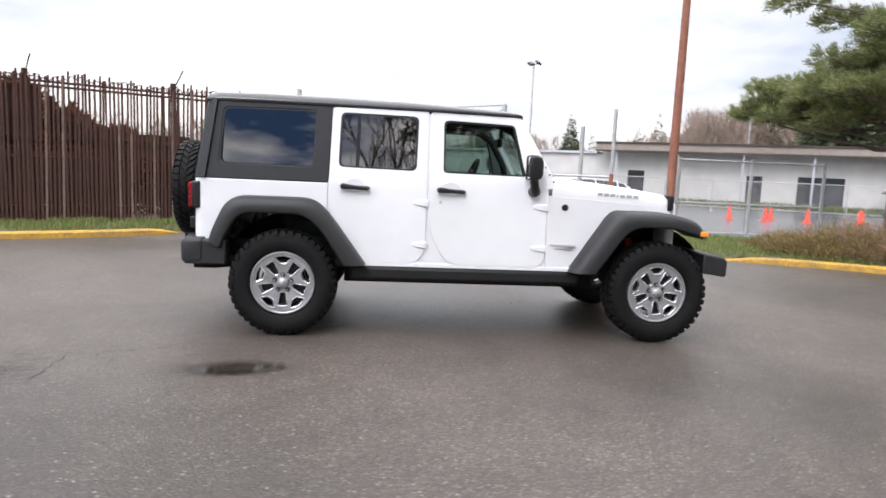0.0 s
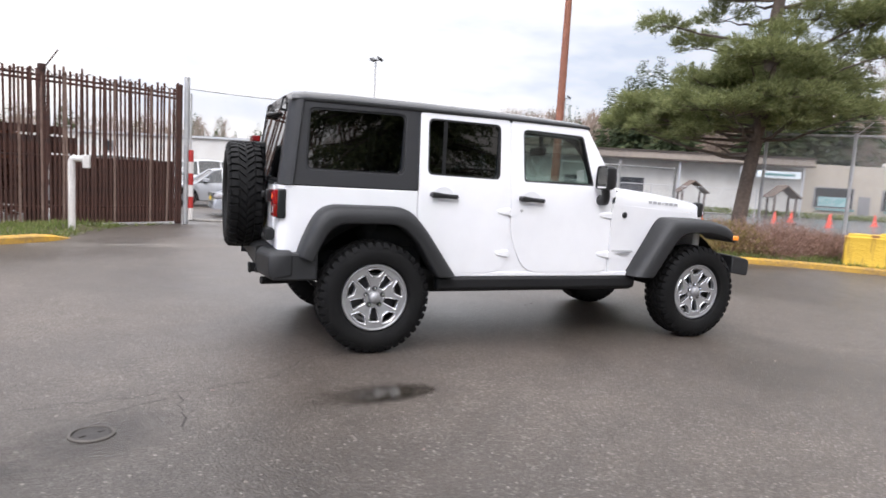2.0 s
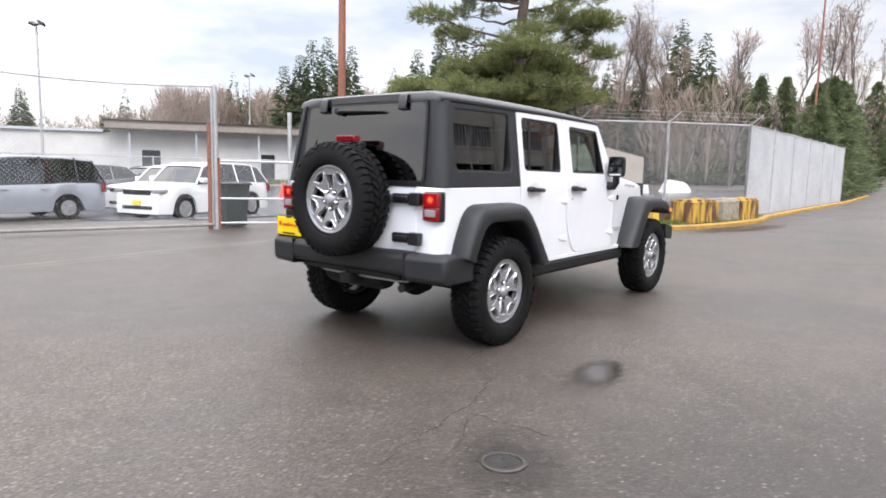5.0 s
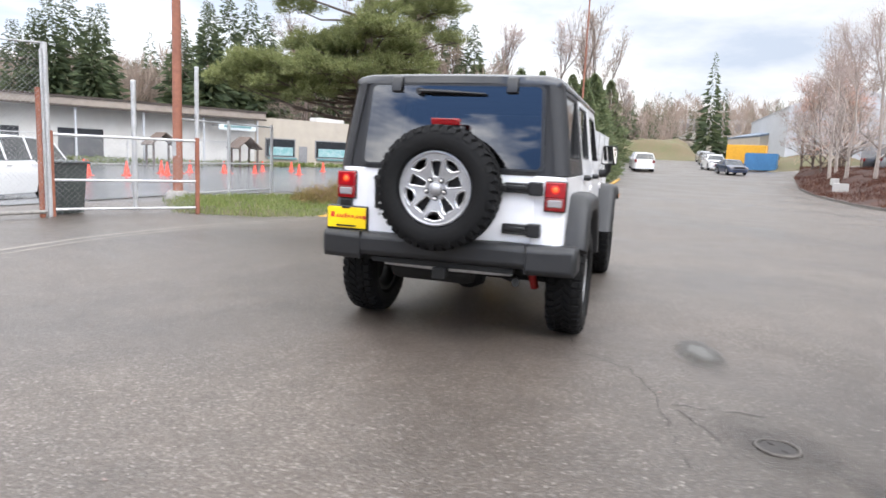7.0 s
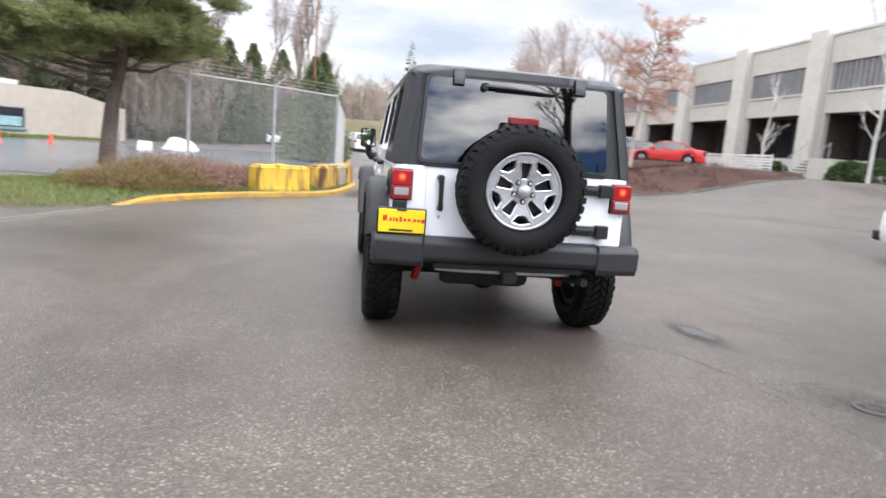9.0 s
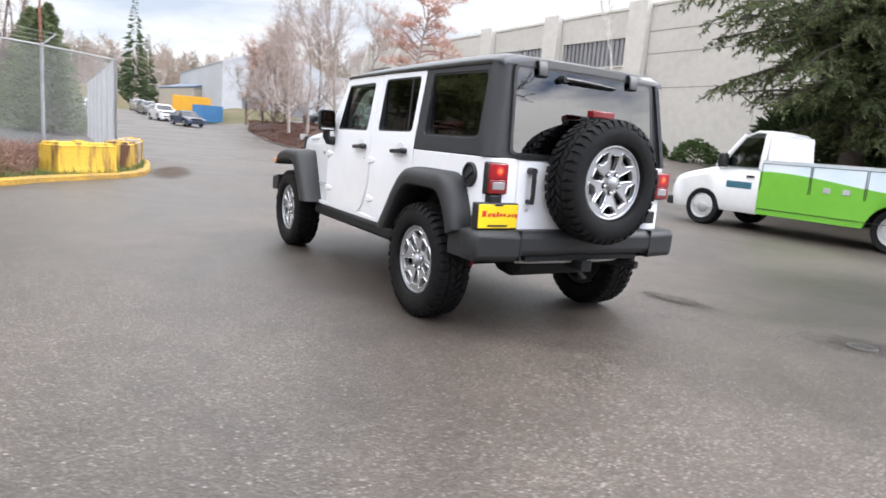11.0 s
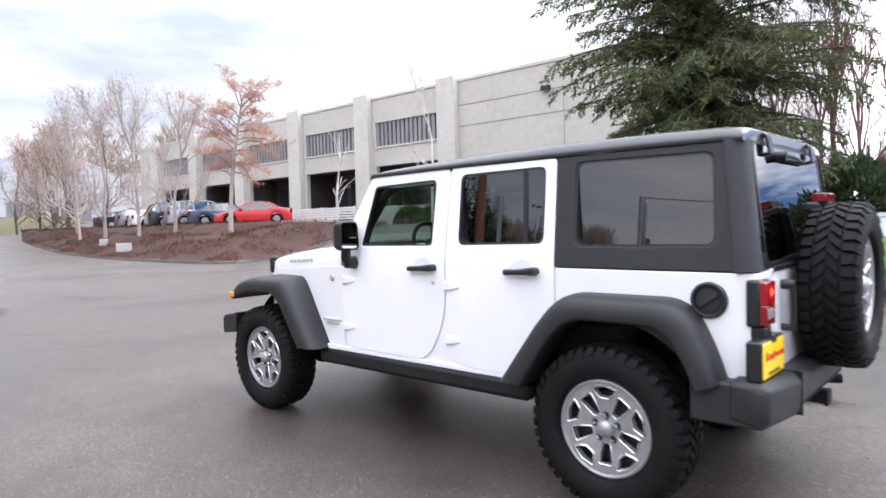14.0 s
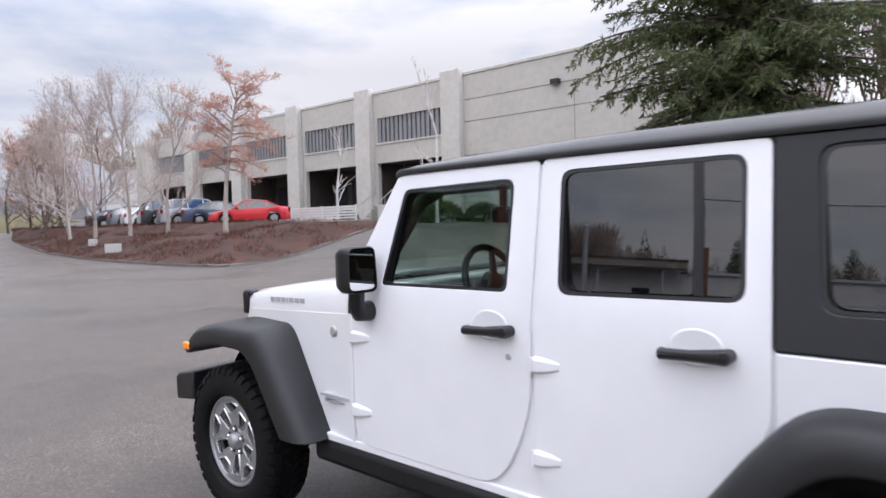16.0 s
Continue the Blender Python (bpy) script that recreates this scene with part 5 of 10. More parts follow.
for y in (-0.45, 0.36):
    part("bumper_bracket", boxes((3.10, 3.32, y, y + 0.09, 0.56, 0.66)), M_UNDER, car)

# bonnet, cowl and catches
bm = bmesh.new()
rows = []
for x, zc, zt in ((2.035, 1.138, 1.283), (2.2, 1.128, 1.272), (2.5, 1.110, 1.248), (2.8, 1.094, 1.215), (3.0, 1.083, 1.185), (3.065, 1.079, 1.165), (3.105, 1.076, 1.125), (3.115, 1.074, 1.080)):
    yb = side_y(1.1, x) - 0.004
    half = [(yb, zc), (yb - 0.002, zc + (zt - zc) * 0.5), (yb - 0.02, zc + (zt - zc) * 0.8), (yb - 0.07, zt - (zt - zc) * 0.05), (yb - 0.2, zt), (0.0, zt + 0.012)]
    row = [(x, -a, b) for a, b in half]
    rows.append(row + [(a, -b, c) for a, b, c in row[:-1]][::-1])
loft(bm, rows, flip=True)
bmesh.ops.recalc_face_normals(bm, faces=bm.faces)
hood = part("bonnet", bm, M_WHITE, car, "white bonnet", smooth=40)
for s in (-1, 1):
    bm = bmesh.new()
    x = 2.42
    rnd = random.Random(8)
    for wd in (0.038, 0.040, 0.040, 0.014, 0.042, 0.044, 0.042):
        zc = 1.150 - (x - 2.42) * 0.045
        vs = []
        for dx in (0, wd):
            for z in (zc + 0.004, zc + 0.028):
                for o in (0.003, -0.012):
                    vs.append(bm.verts.new((x + dx, s * (side_y(1.1, x + dx) - 0.004 + o), z)))
        for q in ((0, 4, 6, 2), (0, 2, 3, 1), (4, 5, 7, 6), (0, 1, 5, 4), (2, 6, 7, 3)):
            bm.faces.new([vs[i] for i in q])
        x += wd + 0.015
    bmesh.ops.recalc_face_normals(bm, faces=bm.faces)
    part("bonnet_lettering_bar", bm, M_LETTER, hood, "grey lettering shown as plain bars")
    bm = boxes((3.035, 3.085, s * 0.645, s * 0.668, 1.05, 1.175), (3.02, 3.075, s * 0.60, s * 0.665, 1.150, 1.182))
    bmesh.ops.recalc_face_normals(bm, faces=bm.faces)
    part("bonnet_catch", bm, M_TRIM, hood, "black rubber bonnet catch", bevel=0.01)
bm = boxes((1.93, 2.06, -0.74, 0.74, 1.14, 1.262))
part("cowl", bm, M_WHITE, car, bevel=0.02)
bm = bmesh.new()
sheet(bm, [(-0.69, 0.0), (0.69, 0.0), (0.63, 1.0), (-0.63, 1.0)], [], lambda u, v: (2.030 - 0.268 * v, u, 1.275 + 0.462 * v), flip=False)
part("windscreen", bm, M_CLEARGLASS, car, "clear windscreen", smooth=0).visible_shadow = False
bm = boxes((1.70, 1.775, -0.69, 0.69, 1.700, 1.742))
part("windscreen_header", bm, M_WHITE, car, bevel=0.01)
bm = bmesh.new()
for y0, y1 in ((0.5, -0.05), (-0.05, -0.55)):
    pipe(bm, [(2.06, y0, 1.285), (2.045, (y0 + y1) / 2, 1.293), (2.03, y1, 1.297)], 0.008, 6)
part("front_wiper", bm, M_TRIM, car)

# cabin: dash, wheel, seats, sport bar, mirror
bm = boxes((1.70, 1.98, -0.70, 0.70, 0.95, 1.235), (1.66, 1.72, -0.62, 0.62, 1.02, 1.20))
dash = part("dashboard", bm, M_DARK, car, "black dashboard", bevel=0.04)
for y in (-0.60, 0.60, -0.05, 0.12):
    bm = bmesh.new()
    lathe(bm, [(0.056, 1.70), (0.056, 1.648), (0.050, 1.640), (0.040, 1.648)], 24, "x")
    part("air_vent_ring", bm, M_CHROME, dash, at=pose(0, y, 1.19))
    bm = bmesh.new()
    lathe(bm, [(0.042, 1.660), (0.0, 1.655)], 24, "x")
    part("air_vent", bm, M_DARK, dash, at=pose(0, y, 1.19))
sw = new("steering_wheel")
sw.parent, sw.matrix_basis = car, pose(1.53, 0.37, 1.245, 0, -68, 0)
tagged(sw, "black steering wheel")
bm = bmesh.new()
pipe(bm, [(0.185 * math.cos(a), 0.185 * math.sin(a), 0) for a in (2 * math.pi * k / 36 for k in range(36))], 0.016, 10, closed=True)
part("steering_rim", bm, M_TRIM, sw, smooth=60)
bm = bmesh.new()
lathe(bm, [(0.0, 0.025), (0.06, 0.02), (0.075, -0.01), (0.05, -0.04), (0.03, -0.2)], 24, "z")
part("steering_hub", bm, M_DARK, sw)
for a in (200, 340, 270):
    bm = bmesh.new()
    tube(bm, (0.05 * math.cos(radians(a)), 0.05 * math.sin(radians(a)), 0), (0.18 * math.cos(radians(a)), 0.18 * math.sin(radians(a)), 0), 0.018, 0.014, 8)
    part("steering_spoke", bm, M_STEEL if a == 270 else M_TRIM, sw)


def seat(x, y, w):
    st = new("seat")
    st.parent, st.matrix_basis = car, pose(x, y, 0)
    bm = boxes((-0.05, 0.48, -w / 2, w / 2, 0.74, 0.90))
    part("seat_cushion", bm, M_SEAT, st, bevel=0.05)
    bm = boxes((-0.07, 0.07, -w / 2, w / 2, 0.80, 1.36), m=pose(0, 0, 0, 0, 0, 0) @ Matrix.Translation((0, 0, 0.8)) @ Matrix.Rotation(radians(-12), 4, "Y") @ Matrix.Translation((0, 0, -0.8)))
    part("seat_back", bm, M_SEAT, st, bevel=0.05)
    for k in ([0] if w < 0.8 else [-0.36, 0.36]):
        bm = boxes((-0.22, -0.11, k - 0.13, k + 0.13, 1.38, 1.56))
        part("head_rest", bm, M_SEAT, st, bevel=0.045)
    bm = boxes((0.0, 0.4, -w / 2 + 0.05, w / 2 - 0.05, 0.58, 0.75))
    part("seat_base", bm, M_DARK, st)


seat(0.98, 0.37, 0.5), seat(0.98, -0.37, 0.5), seat(0.02, 0.0, 1.25)
bm = bmesh.new()
for s in (-1, 1):
    pipe(bm, [(-0.45, s * 0.64, 0.75), (-0.43, s * 0.62, 1.50), (-0.38, s * 0.585, 1.655), (-0.25, s * 0.58, 1.685), (0.9, s * 0.58, 1.690), (1.62, s * 0.585, 1.675), (1.74, s * 0.60, 1.62), (1.88, s * 0.65, 1.40), (1.95, s * 0.68, 1.2)], 0.030, 10)
    pipe(bm, [(0.93, s * 0.585, 1.69), (0.95, s * 0.66, 1.3), (0.95, s * 0.68, 0.9), (0.95, s * 0.68, 0.6)], 0.035, 10)
for x in (-0.32, 0.93):
    pipe(bm, [(x, -0.58, 1.685), (x, 0.58, 1.685)], 0.030, 10)
part("sport_bar", bm, M_DARK, car, "padded black sport bar", smooth=60)
bm = boxes((1.70, 1.745, -0.125, 0.125, 1.52, 1.60))
rv = part("rear_view_mirror", bm, M_TRIM, car, bevel=0.02)
bm = boxes((1.73, 1.76, -0.015, 0.015, 1.59, 1.71))
part("mirror_stalk", bm, M_TRIM, rv)

# running gear
for x, turn in ((0.0, 0.0), (2.947, 0.06)):
    for s in (-1, 1):
        add_wheel(car, pose(x - (0.014 if x < 1 else 0.032), s * (0.784 if x < 1 else 0.768), 0.4045, 0, 0, 0 if s > 0 else 180), turn)
bm = boxes((-0.60, 3.25, -0.46, -0.36, 0.50, 0.62), (-0.60, 3.25, 0.36, 0.46, 0.50, 0.62), (0.6, 1.5, -0.36, 0.36, 0.40, 0.56), (0.7, 2.1, -0.55, -0.40, 0.38, 0.55), (0.7, 2.1, 0.40, 0.55, 0.38, 0.55))
part("frame_rails", bm, M_UNDER, car, bevel=0.01)
for x, yd in ((0.0, 0.0), (2.947, 0.25)):
    bm = bmesh.new()
    tube(bm, (0, -0.70 - yd, 0), (0, 0.70 - yd, 0), 0.045, None, 12)
    lathe(bm, [(0.0, -0.14), (0.10, -0.12), (0.145, -0.03), (0.145, 0.03), (0.10, 0.12), (0.0, 0.14)], 20)
    part("axle", bm, M_UNDER, car, at=pose(x, yd, 0.40))
bm = bmesh.new()
lathe(bm, [(0.0, -0.30), (0.10, -0.29), (0.115, -0.25), (0.115, 0.25), (0.10, 0.29), (0.0, 0.30)], 20)
part("silencer", bm, M_UNDER, car, at=pose(-0.52, 0.12, 0.50))
bm = bmesh.new()
pipe(bm, [(-0.45, -0.35, 0.47), (-0.60, -0.48, 0.47), (-0.76, -0.52, 0.475)], 0.028, 10)
part("tail_pipe", bm, M_UNDER, car)
for s in (-1, 1):
    bm = bmesh.new()
    tube(bm, (-0.16, s * 0.55, 0.34), (-0.24, s * 0.50, 0.58), 0.030, None, 12)
    part("damper", bm, M_REDPART, car, "red damper")
    bm = bmesh.new()
    pipe(bm, [(0.02 + 0.055 * math.cos(a), s * 0.46 + 0.055 * math.sin(a), 0.42 + 0.012 * a) for a in (k * math.pi / 6 for k in range(40))], 0.009, 6)
    part("coil_spring", bm, M_REDPART, car)
    bm = bmesh.new()
    tube(bm, (2.85, s * 0.55, 0.36), (2.78, s * 0.50, 0.80), 0.030, None, 12)
    part("damper", bm, M_REDPART, car)

# ---- fences, posts and poles ----
M_RUST = mat("rusted_steel", (0.100, 0.043, 0.031), 0.85, 0.1, 0, 7, bump=0.4, bscale=50, col2=(0.038, 0.024, 0.021))
M_RUSTSHEET = mat("rusted_sheet", (0.125, 0.054, 0.038), 0.85, 0.1, 0, 5, bump=0.4, bscale=50, col2=(0.058, 0.032, 0.026))
M_RUSTPALE = mat("weathered_slat", (0.24, 0.165, 0.135), 0.85, 0, 0, 6, bump=0.4, bscale=50, col2=(0.11, 0.065, 0.050))
M_POLE = mat("stained_utility_pole", (0.31, 0.125, 0.078), 0.8, 0, 0, 5, bump=0.4, bscale=30, col2=(0.21, 0.085, 0.056))
M_WHITEPIPE = mat("white_pipe_paint", (0.70, 0.67, 0.64), 0.5, 0, 0.25, 9)
M_REDPAINT = mat("red_warning_paint", (0.48, 0.035, 0.03), 0.5, 0, 0.35, 12)
def streaked(name, paint_col, stain, low, high):
    """Old paint with stains that run down the face."""
    m = mat(name, paint_col, 0.75, 0, 0, 5, bump=0.6, bscale=25, col2=stain)
    n, l = m.node_tree.nodes, m.node_tree.links
    tc, mp, no, rp = n.new("ShaderNodeTexCoord"), n.new("ShaderNodeMapping"), n.new("ShaderNodeTexNoise"), n.new("ShaderNodeValToRGB")
    mp.inputs["Scale"].default_value = (7.0, 7.0, 1.3)
    no.inputs["Scale"].default_value, no.inputs["Detail"].default_value = 1.0, 6
    rp.color_ramp.elements[0].position, rp.color_ramp.elements[0].color = low, (*paint_col, 1)
    rp.color_ramp.elements[1].position, rp.color_ramp.elements[1].color = high, (*stain, 1)
    l.new(tc.outputs["Object"], mp.inputs[0]), l.new(mp.outputs[0], no.inputs["Vector"]), l.new(no.outputs[0], rp.inputs[0])
    l.new(rp.outputs[0], n["Principled BSDF"].inputs["Base Color"])
    return m


M_YBLOCK = streaked("yellow_block_paint", (0.68, 0.44, 0.05), (0.24, 0.115, 0.04), 0.50, 0.68)
M_RUSTBLOCK = streaked("rust_stained_block", (0.60, 0.38, 0.06), (0.12, 0.055, 0.032), 0.42, 0.58)
M_GREYBLOCK = mat("bare_block", (0.40, 0.37, 0.31), 0.8, 0, 0, 4, bump=0.5, bscale=25, col2=(0.24, 0.20, 0.14))
M_GREYSLAT = mat("grey_privacy_slat", (0.60, 0.61, 0.62), 0.55, 0, 0.25, 5)
M_WIRE = mat("fence_wire", (0.46, 0.46, 0.46), 0.55, 0.2, 0.3, 10)
M_RUSTPOST = mat("orange_rust", (0.29, 0.11, 0.065), 0.85, 0, 0, 7, bump=0.3, bscale=60, col2=(0.19, 0.070, 0.045))
rnd = random.Random(31)

# steel picket fence, rusted, with coiled wire on top
PF = [(-1.32, 9.12), (-3.13, 8.10), (-6.15, 6.45), (-9.2, 4.75), (-12.3, 3.05)]
picket = thing("picket_fence", pose(0, 0, 0), "tall rusty brown steel picket fence with gaps and coiled wire", "fence")
slats = []
for w, m in ((0.020, M_RUST), (0.019, M_RUSTPALE), (0.018, M_RUST)):
    bm = bmesh.new()
    top = rnd.uniform(-0.006, 0.006)
    loft(bm, [[(-w, -0.009, z), (w, -0.009, z + top * (z > 0.5)), (w, 0.009, z + top * (z > 0.5)), (-w, 0.009, z)] for z in (0.0, 0.5, 1.0)], closed=True)
    bm.faces.new([v for v in bm.verts if v.co.z > 0.9])
    bmesh.ops.recalc_face_normals(bm, faces=bm.faces)
    slats.append(mesh_of("picket", bm, m, 0))
total = even(PF, 296)
ang = math.degrees(math.atan2(PF[-1][1] - PF[0][1], PF[-1][0] - PF[0][0]))
for i, (x, y) in enumerate(even(PF, 184)):
    h = 2.66 + rnd.uniform(-0.03, 0.03) + (0.09 if rnd.random() < 0.15 else 0.0)
    low = 0.02 + ground_z(x, y)
    me = slats[rnd.choice((0, 0, 2, 2, 2, 0, 2, 0, 1))]
    share("picket", me, picket, pose(x, y, low + 0.03, rnd.uniform(-0.6, 0.6), rnd.uniform(-0.7, 0.7), ang + rnd.uniform(-5, 5)) @ Matrix.Diagonal((1, 1, h, 1)))
back = Vector((math.cos(radians(ang + 90)), math.sin(radians(ang + 90)))) * -0.03
for z in (0.35, 1.24, 2.52, 2.60):
    bm = bmesh.new()
    for a, b in zip(PF, PF[1:]):
        tube(bm, (a[0] + back.x, a[1] + back.y, z), (b[0] + back.x, b[1] + back.y, z), 0.022, None, 6)
    part("fence_rail", bm, M_RUST, picket)
for k, (x, y) in enumerate(even(PF, 6)):
    bm = boxes((-0.05, 0.05, -0.05, 0.05, 0.0, 2.80))
    part("fence_post", bm, M_RUST, picket, at=pose(x + back.x * 2, y + back.y * 2, 0, 0, 0, ang))
    if k:
        bm = bmesh.new()
        tube(bm, (x, y, 2.7), (x + 0.28, y - 0.35, 3.0), 0.012, None, 6)
        part("wire_arm", bm, M_RUST, picket)
for k, (i0, i1, z0, z1) in enumerate(((2, 56, 0.04, 1.26), (58, 65, 0.06, 1.56), (66, 76, 0.40, 0.63), (66, 76, 1.06, 1.16), (77, 150, 0.04, 1.22), (80, 96, 1.26, 1.40), (100, 150, 1.27, 1.36), (50, 97, 1.62, 1.76), (46, 91, 1.29, 1.58), (97, 102, 1.60, 1.92), (103, 106, 1.60, 2.15), (107, 111, 1.60, 2.36), (112, 150, 1.60, 2.50), (151, 220, 0.04, 2.45), (221, 294, 0.04, 2.52))):
    (x0, y0), (x1, y1) = total[i0], total[i1]
    n = 12
    bm = bmesh.new()
    rows = []
    for j in range(n * 2 + 1):
        t = j / (n * 2)
        o = 0.09 + (0.02 if j % 2 else 0.0)
        rows.append([(x0 + (x1 - x0) * t - o * -back.x / 0.03, y0 + (y1 - y0) * t - o * -back.y / 0.03, z) for z in (z0, z1)])
    loft(bm, rows)
    thick(bm, 0.004)
    part("sheet_panel", bm, M_RUSTSHEET, picket, "corrugated rusty sheet behind the pickets")
bm = bmesh.new()
pts = []
L = even(PF, 900)
for i, (x, y) in enumerate(L):
    a = i * 0.62
    r = 0.030 + 0.022 * math.sin(i * 0.37) + 0.018 * math.sin(i * 1.91)
    pts.append((x + math.cos(a) * r * 0.3, y + math.cos(a) * r, 2.66 + math.sin(a) * r + 0.03 * math.sin(i * 0.11)))
pipe(bm, pts, 0.009, 4)
part("coiled_wire", bm, M_RUST, picket)

# gate posts at the driveway
gp = thing("gate_post", pose(-1.20, 9.12, 0), "galvanised gate post beside a red and white striped tube", "post")
bm = bmesh.new()
tube(bm, (0, 0, -0.1), (0, 0, 2.95), 0.055, None, 14)
part("post_tube", bm, M_STEEL, gp)
for k in range(6):
    bm = bmesh.new()
    tube(bm, (0.09, -0.12, 0.10 + 0.235 * k), (0.09, -0.12, 0.335 + 0.235 * k), 0.050, None, 14)
    part("stripe", bm, M_REDPAINT if k % 2 else M_WHITEPIPE, gp)
bm = bmesh.new()
lathe(bm, [(0.0, 2.99), (0.03, 2.98), (0.058, 2.95)], 14, "z")
part("post_cap", bm, M_STEEL, gp)
rw = thing("gate_post", pose(3.15, 7.95, 0), "steel gate post with a rusty tube beside it", "post")
bm = bmesh.new()
tube(bm, (0.05, 0, -0.1), (0.05, 0, 2.75), 0.050, None, 14)
part("post_tube", bm, M_STEEL, rw)
bm = bmesh.new()
tube(bm, (-0.06, 0.03, -0.1), (-0.06, 0.03, 2.05), 0.042, None, 12)
part("rusty_tube", bm, M_RUSTPOST, rw)
bm = bmesh.new()
n = 24
pipe(bm, [(-1.20 + 4.40 * i / n, 9.12 - 1.17 * i / n, 2.74 - 0.10 * math.sin(math.pi * i / n)) for i in range(n + 1)], 0.016, 8)
solo("overhead_cable", bm, M_STEEL, "dark steel bar spanning the driveway between posts", "bar", smooth=60)
# chain-link sliding gate under the bar, shut
gt = thing("sliding_gate", pose(0, 0, 0), "shut chain-link sliding gate with a pale bottom rail", "gate")
GA, GB = Vector((-1.12, 9.06, 0)), Vector((3.12, 7.93, 0))
bm = bmesh.new()
tube(bm, GA + Vector((0, 0, 0.09)), GB + Vector((0, 0, 0.09)), 0.030, None, 8)
part("bottom_rail", bm, M_CONC, gt)
for f in (0.0, 1.0):
    bm = bmesh.new()
    q = GA.lerp(GB, f)
    tube(bm, q + Vector((0, 0, 0.09)), q + Vector((0, 0, 2.64)), 0.020, None, 8)
    part("gate_upright", bm, M_STEEL, gt)
bm = bmesh.new()
gd, gh, gm = (GB - GA).length, 2.52, 0.075
for k in range(int((gd + gh) / gm)):
    for sgn in (1, -1):
        a, b = (k * gm, 0.0), (k * gm - gh, gh)
        if a[0] > gd:
            a = (gd, k * gm - gd)
        if b[0] < 0:
            b = (0.0, k * gm)
        if sgn < 0:
            a, b = (gd - a[0], a[1]), (gd - b[0], b[1])
        tube(bm, GA.lerp(GB, a[0] / gd) + Vector((0, 0, 0.10 + a[1])), GA.lerp(GB, b[0] / gd) + Vector((0, 0, 0.10 + b[1])), 0.0013, None, 3, cap=False)
tagged(part("woven_wire", bm, M_WIRE, gt, smooth=0), kind="stuff")
# white bent pipe
wp = thing("pipe_post", pose(-2.98, 7.12, 0.08), "white bent pipe post standing in the grass verge", "post")
bm = bmesh.new()
pipe(bm, [(0, 0, -0.15), (0, 0, 1.10), (0.012, -0.003, 1.128), (0.04, -0.01, 1.14), (0.26, -0.065, 1.14)], 0.055, 12)
part("bent_pipe", bm, M_WHITEPIPE, wp, smooth=60)
bm = boxes((0.17, 0.28, -0.13, 0.01, 0.99, 1.21))
part("pipe_head", bm, M_WHITEPIPE, wp, bevel=0.015)
# bin behind the gate post
bn = thing("wheeled_bin", pose(3.75, 8.25, 0), "dark green wheeled bin beside the gate post", "bin")
bm = bmesh.new()
loft(bm, [[(a * k, b * k, z) for a, b in ((-0.27, -0.25), (0.27, -0.25), (0.27, 0.25), (-0.27, 0.25))] for z, k in ((0.02, 0.8), (0.85, 1.0))], closed=True)
bmesh.ops.recalc_face_normals(bm, faces=bm.faces)
part("bin_body", bm, mat("bin_plastic", (0.030, 0.040, 0.036), 0.5, 0, 0.3, 12), bn, bevel=0.02)
bm = boxes((-0.30, 0.30, -0.29, 0.28, 0.85, 0.90))
part("bin_lid", bm, mat("bin_lid_plastic", (0.035, 0.042, 0.04), 0.5, 0, 0.3, 12), bn, bevel=0.02)


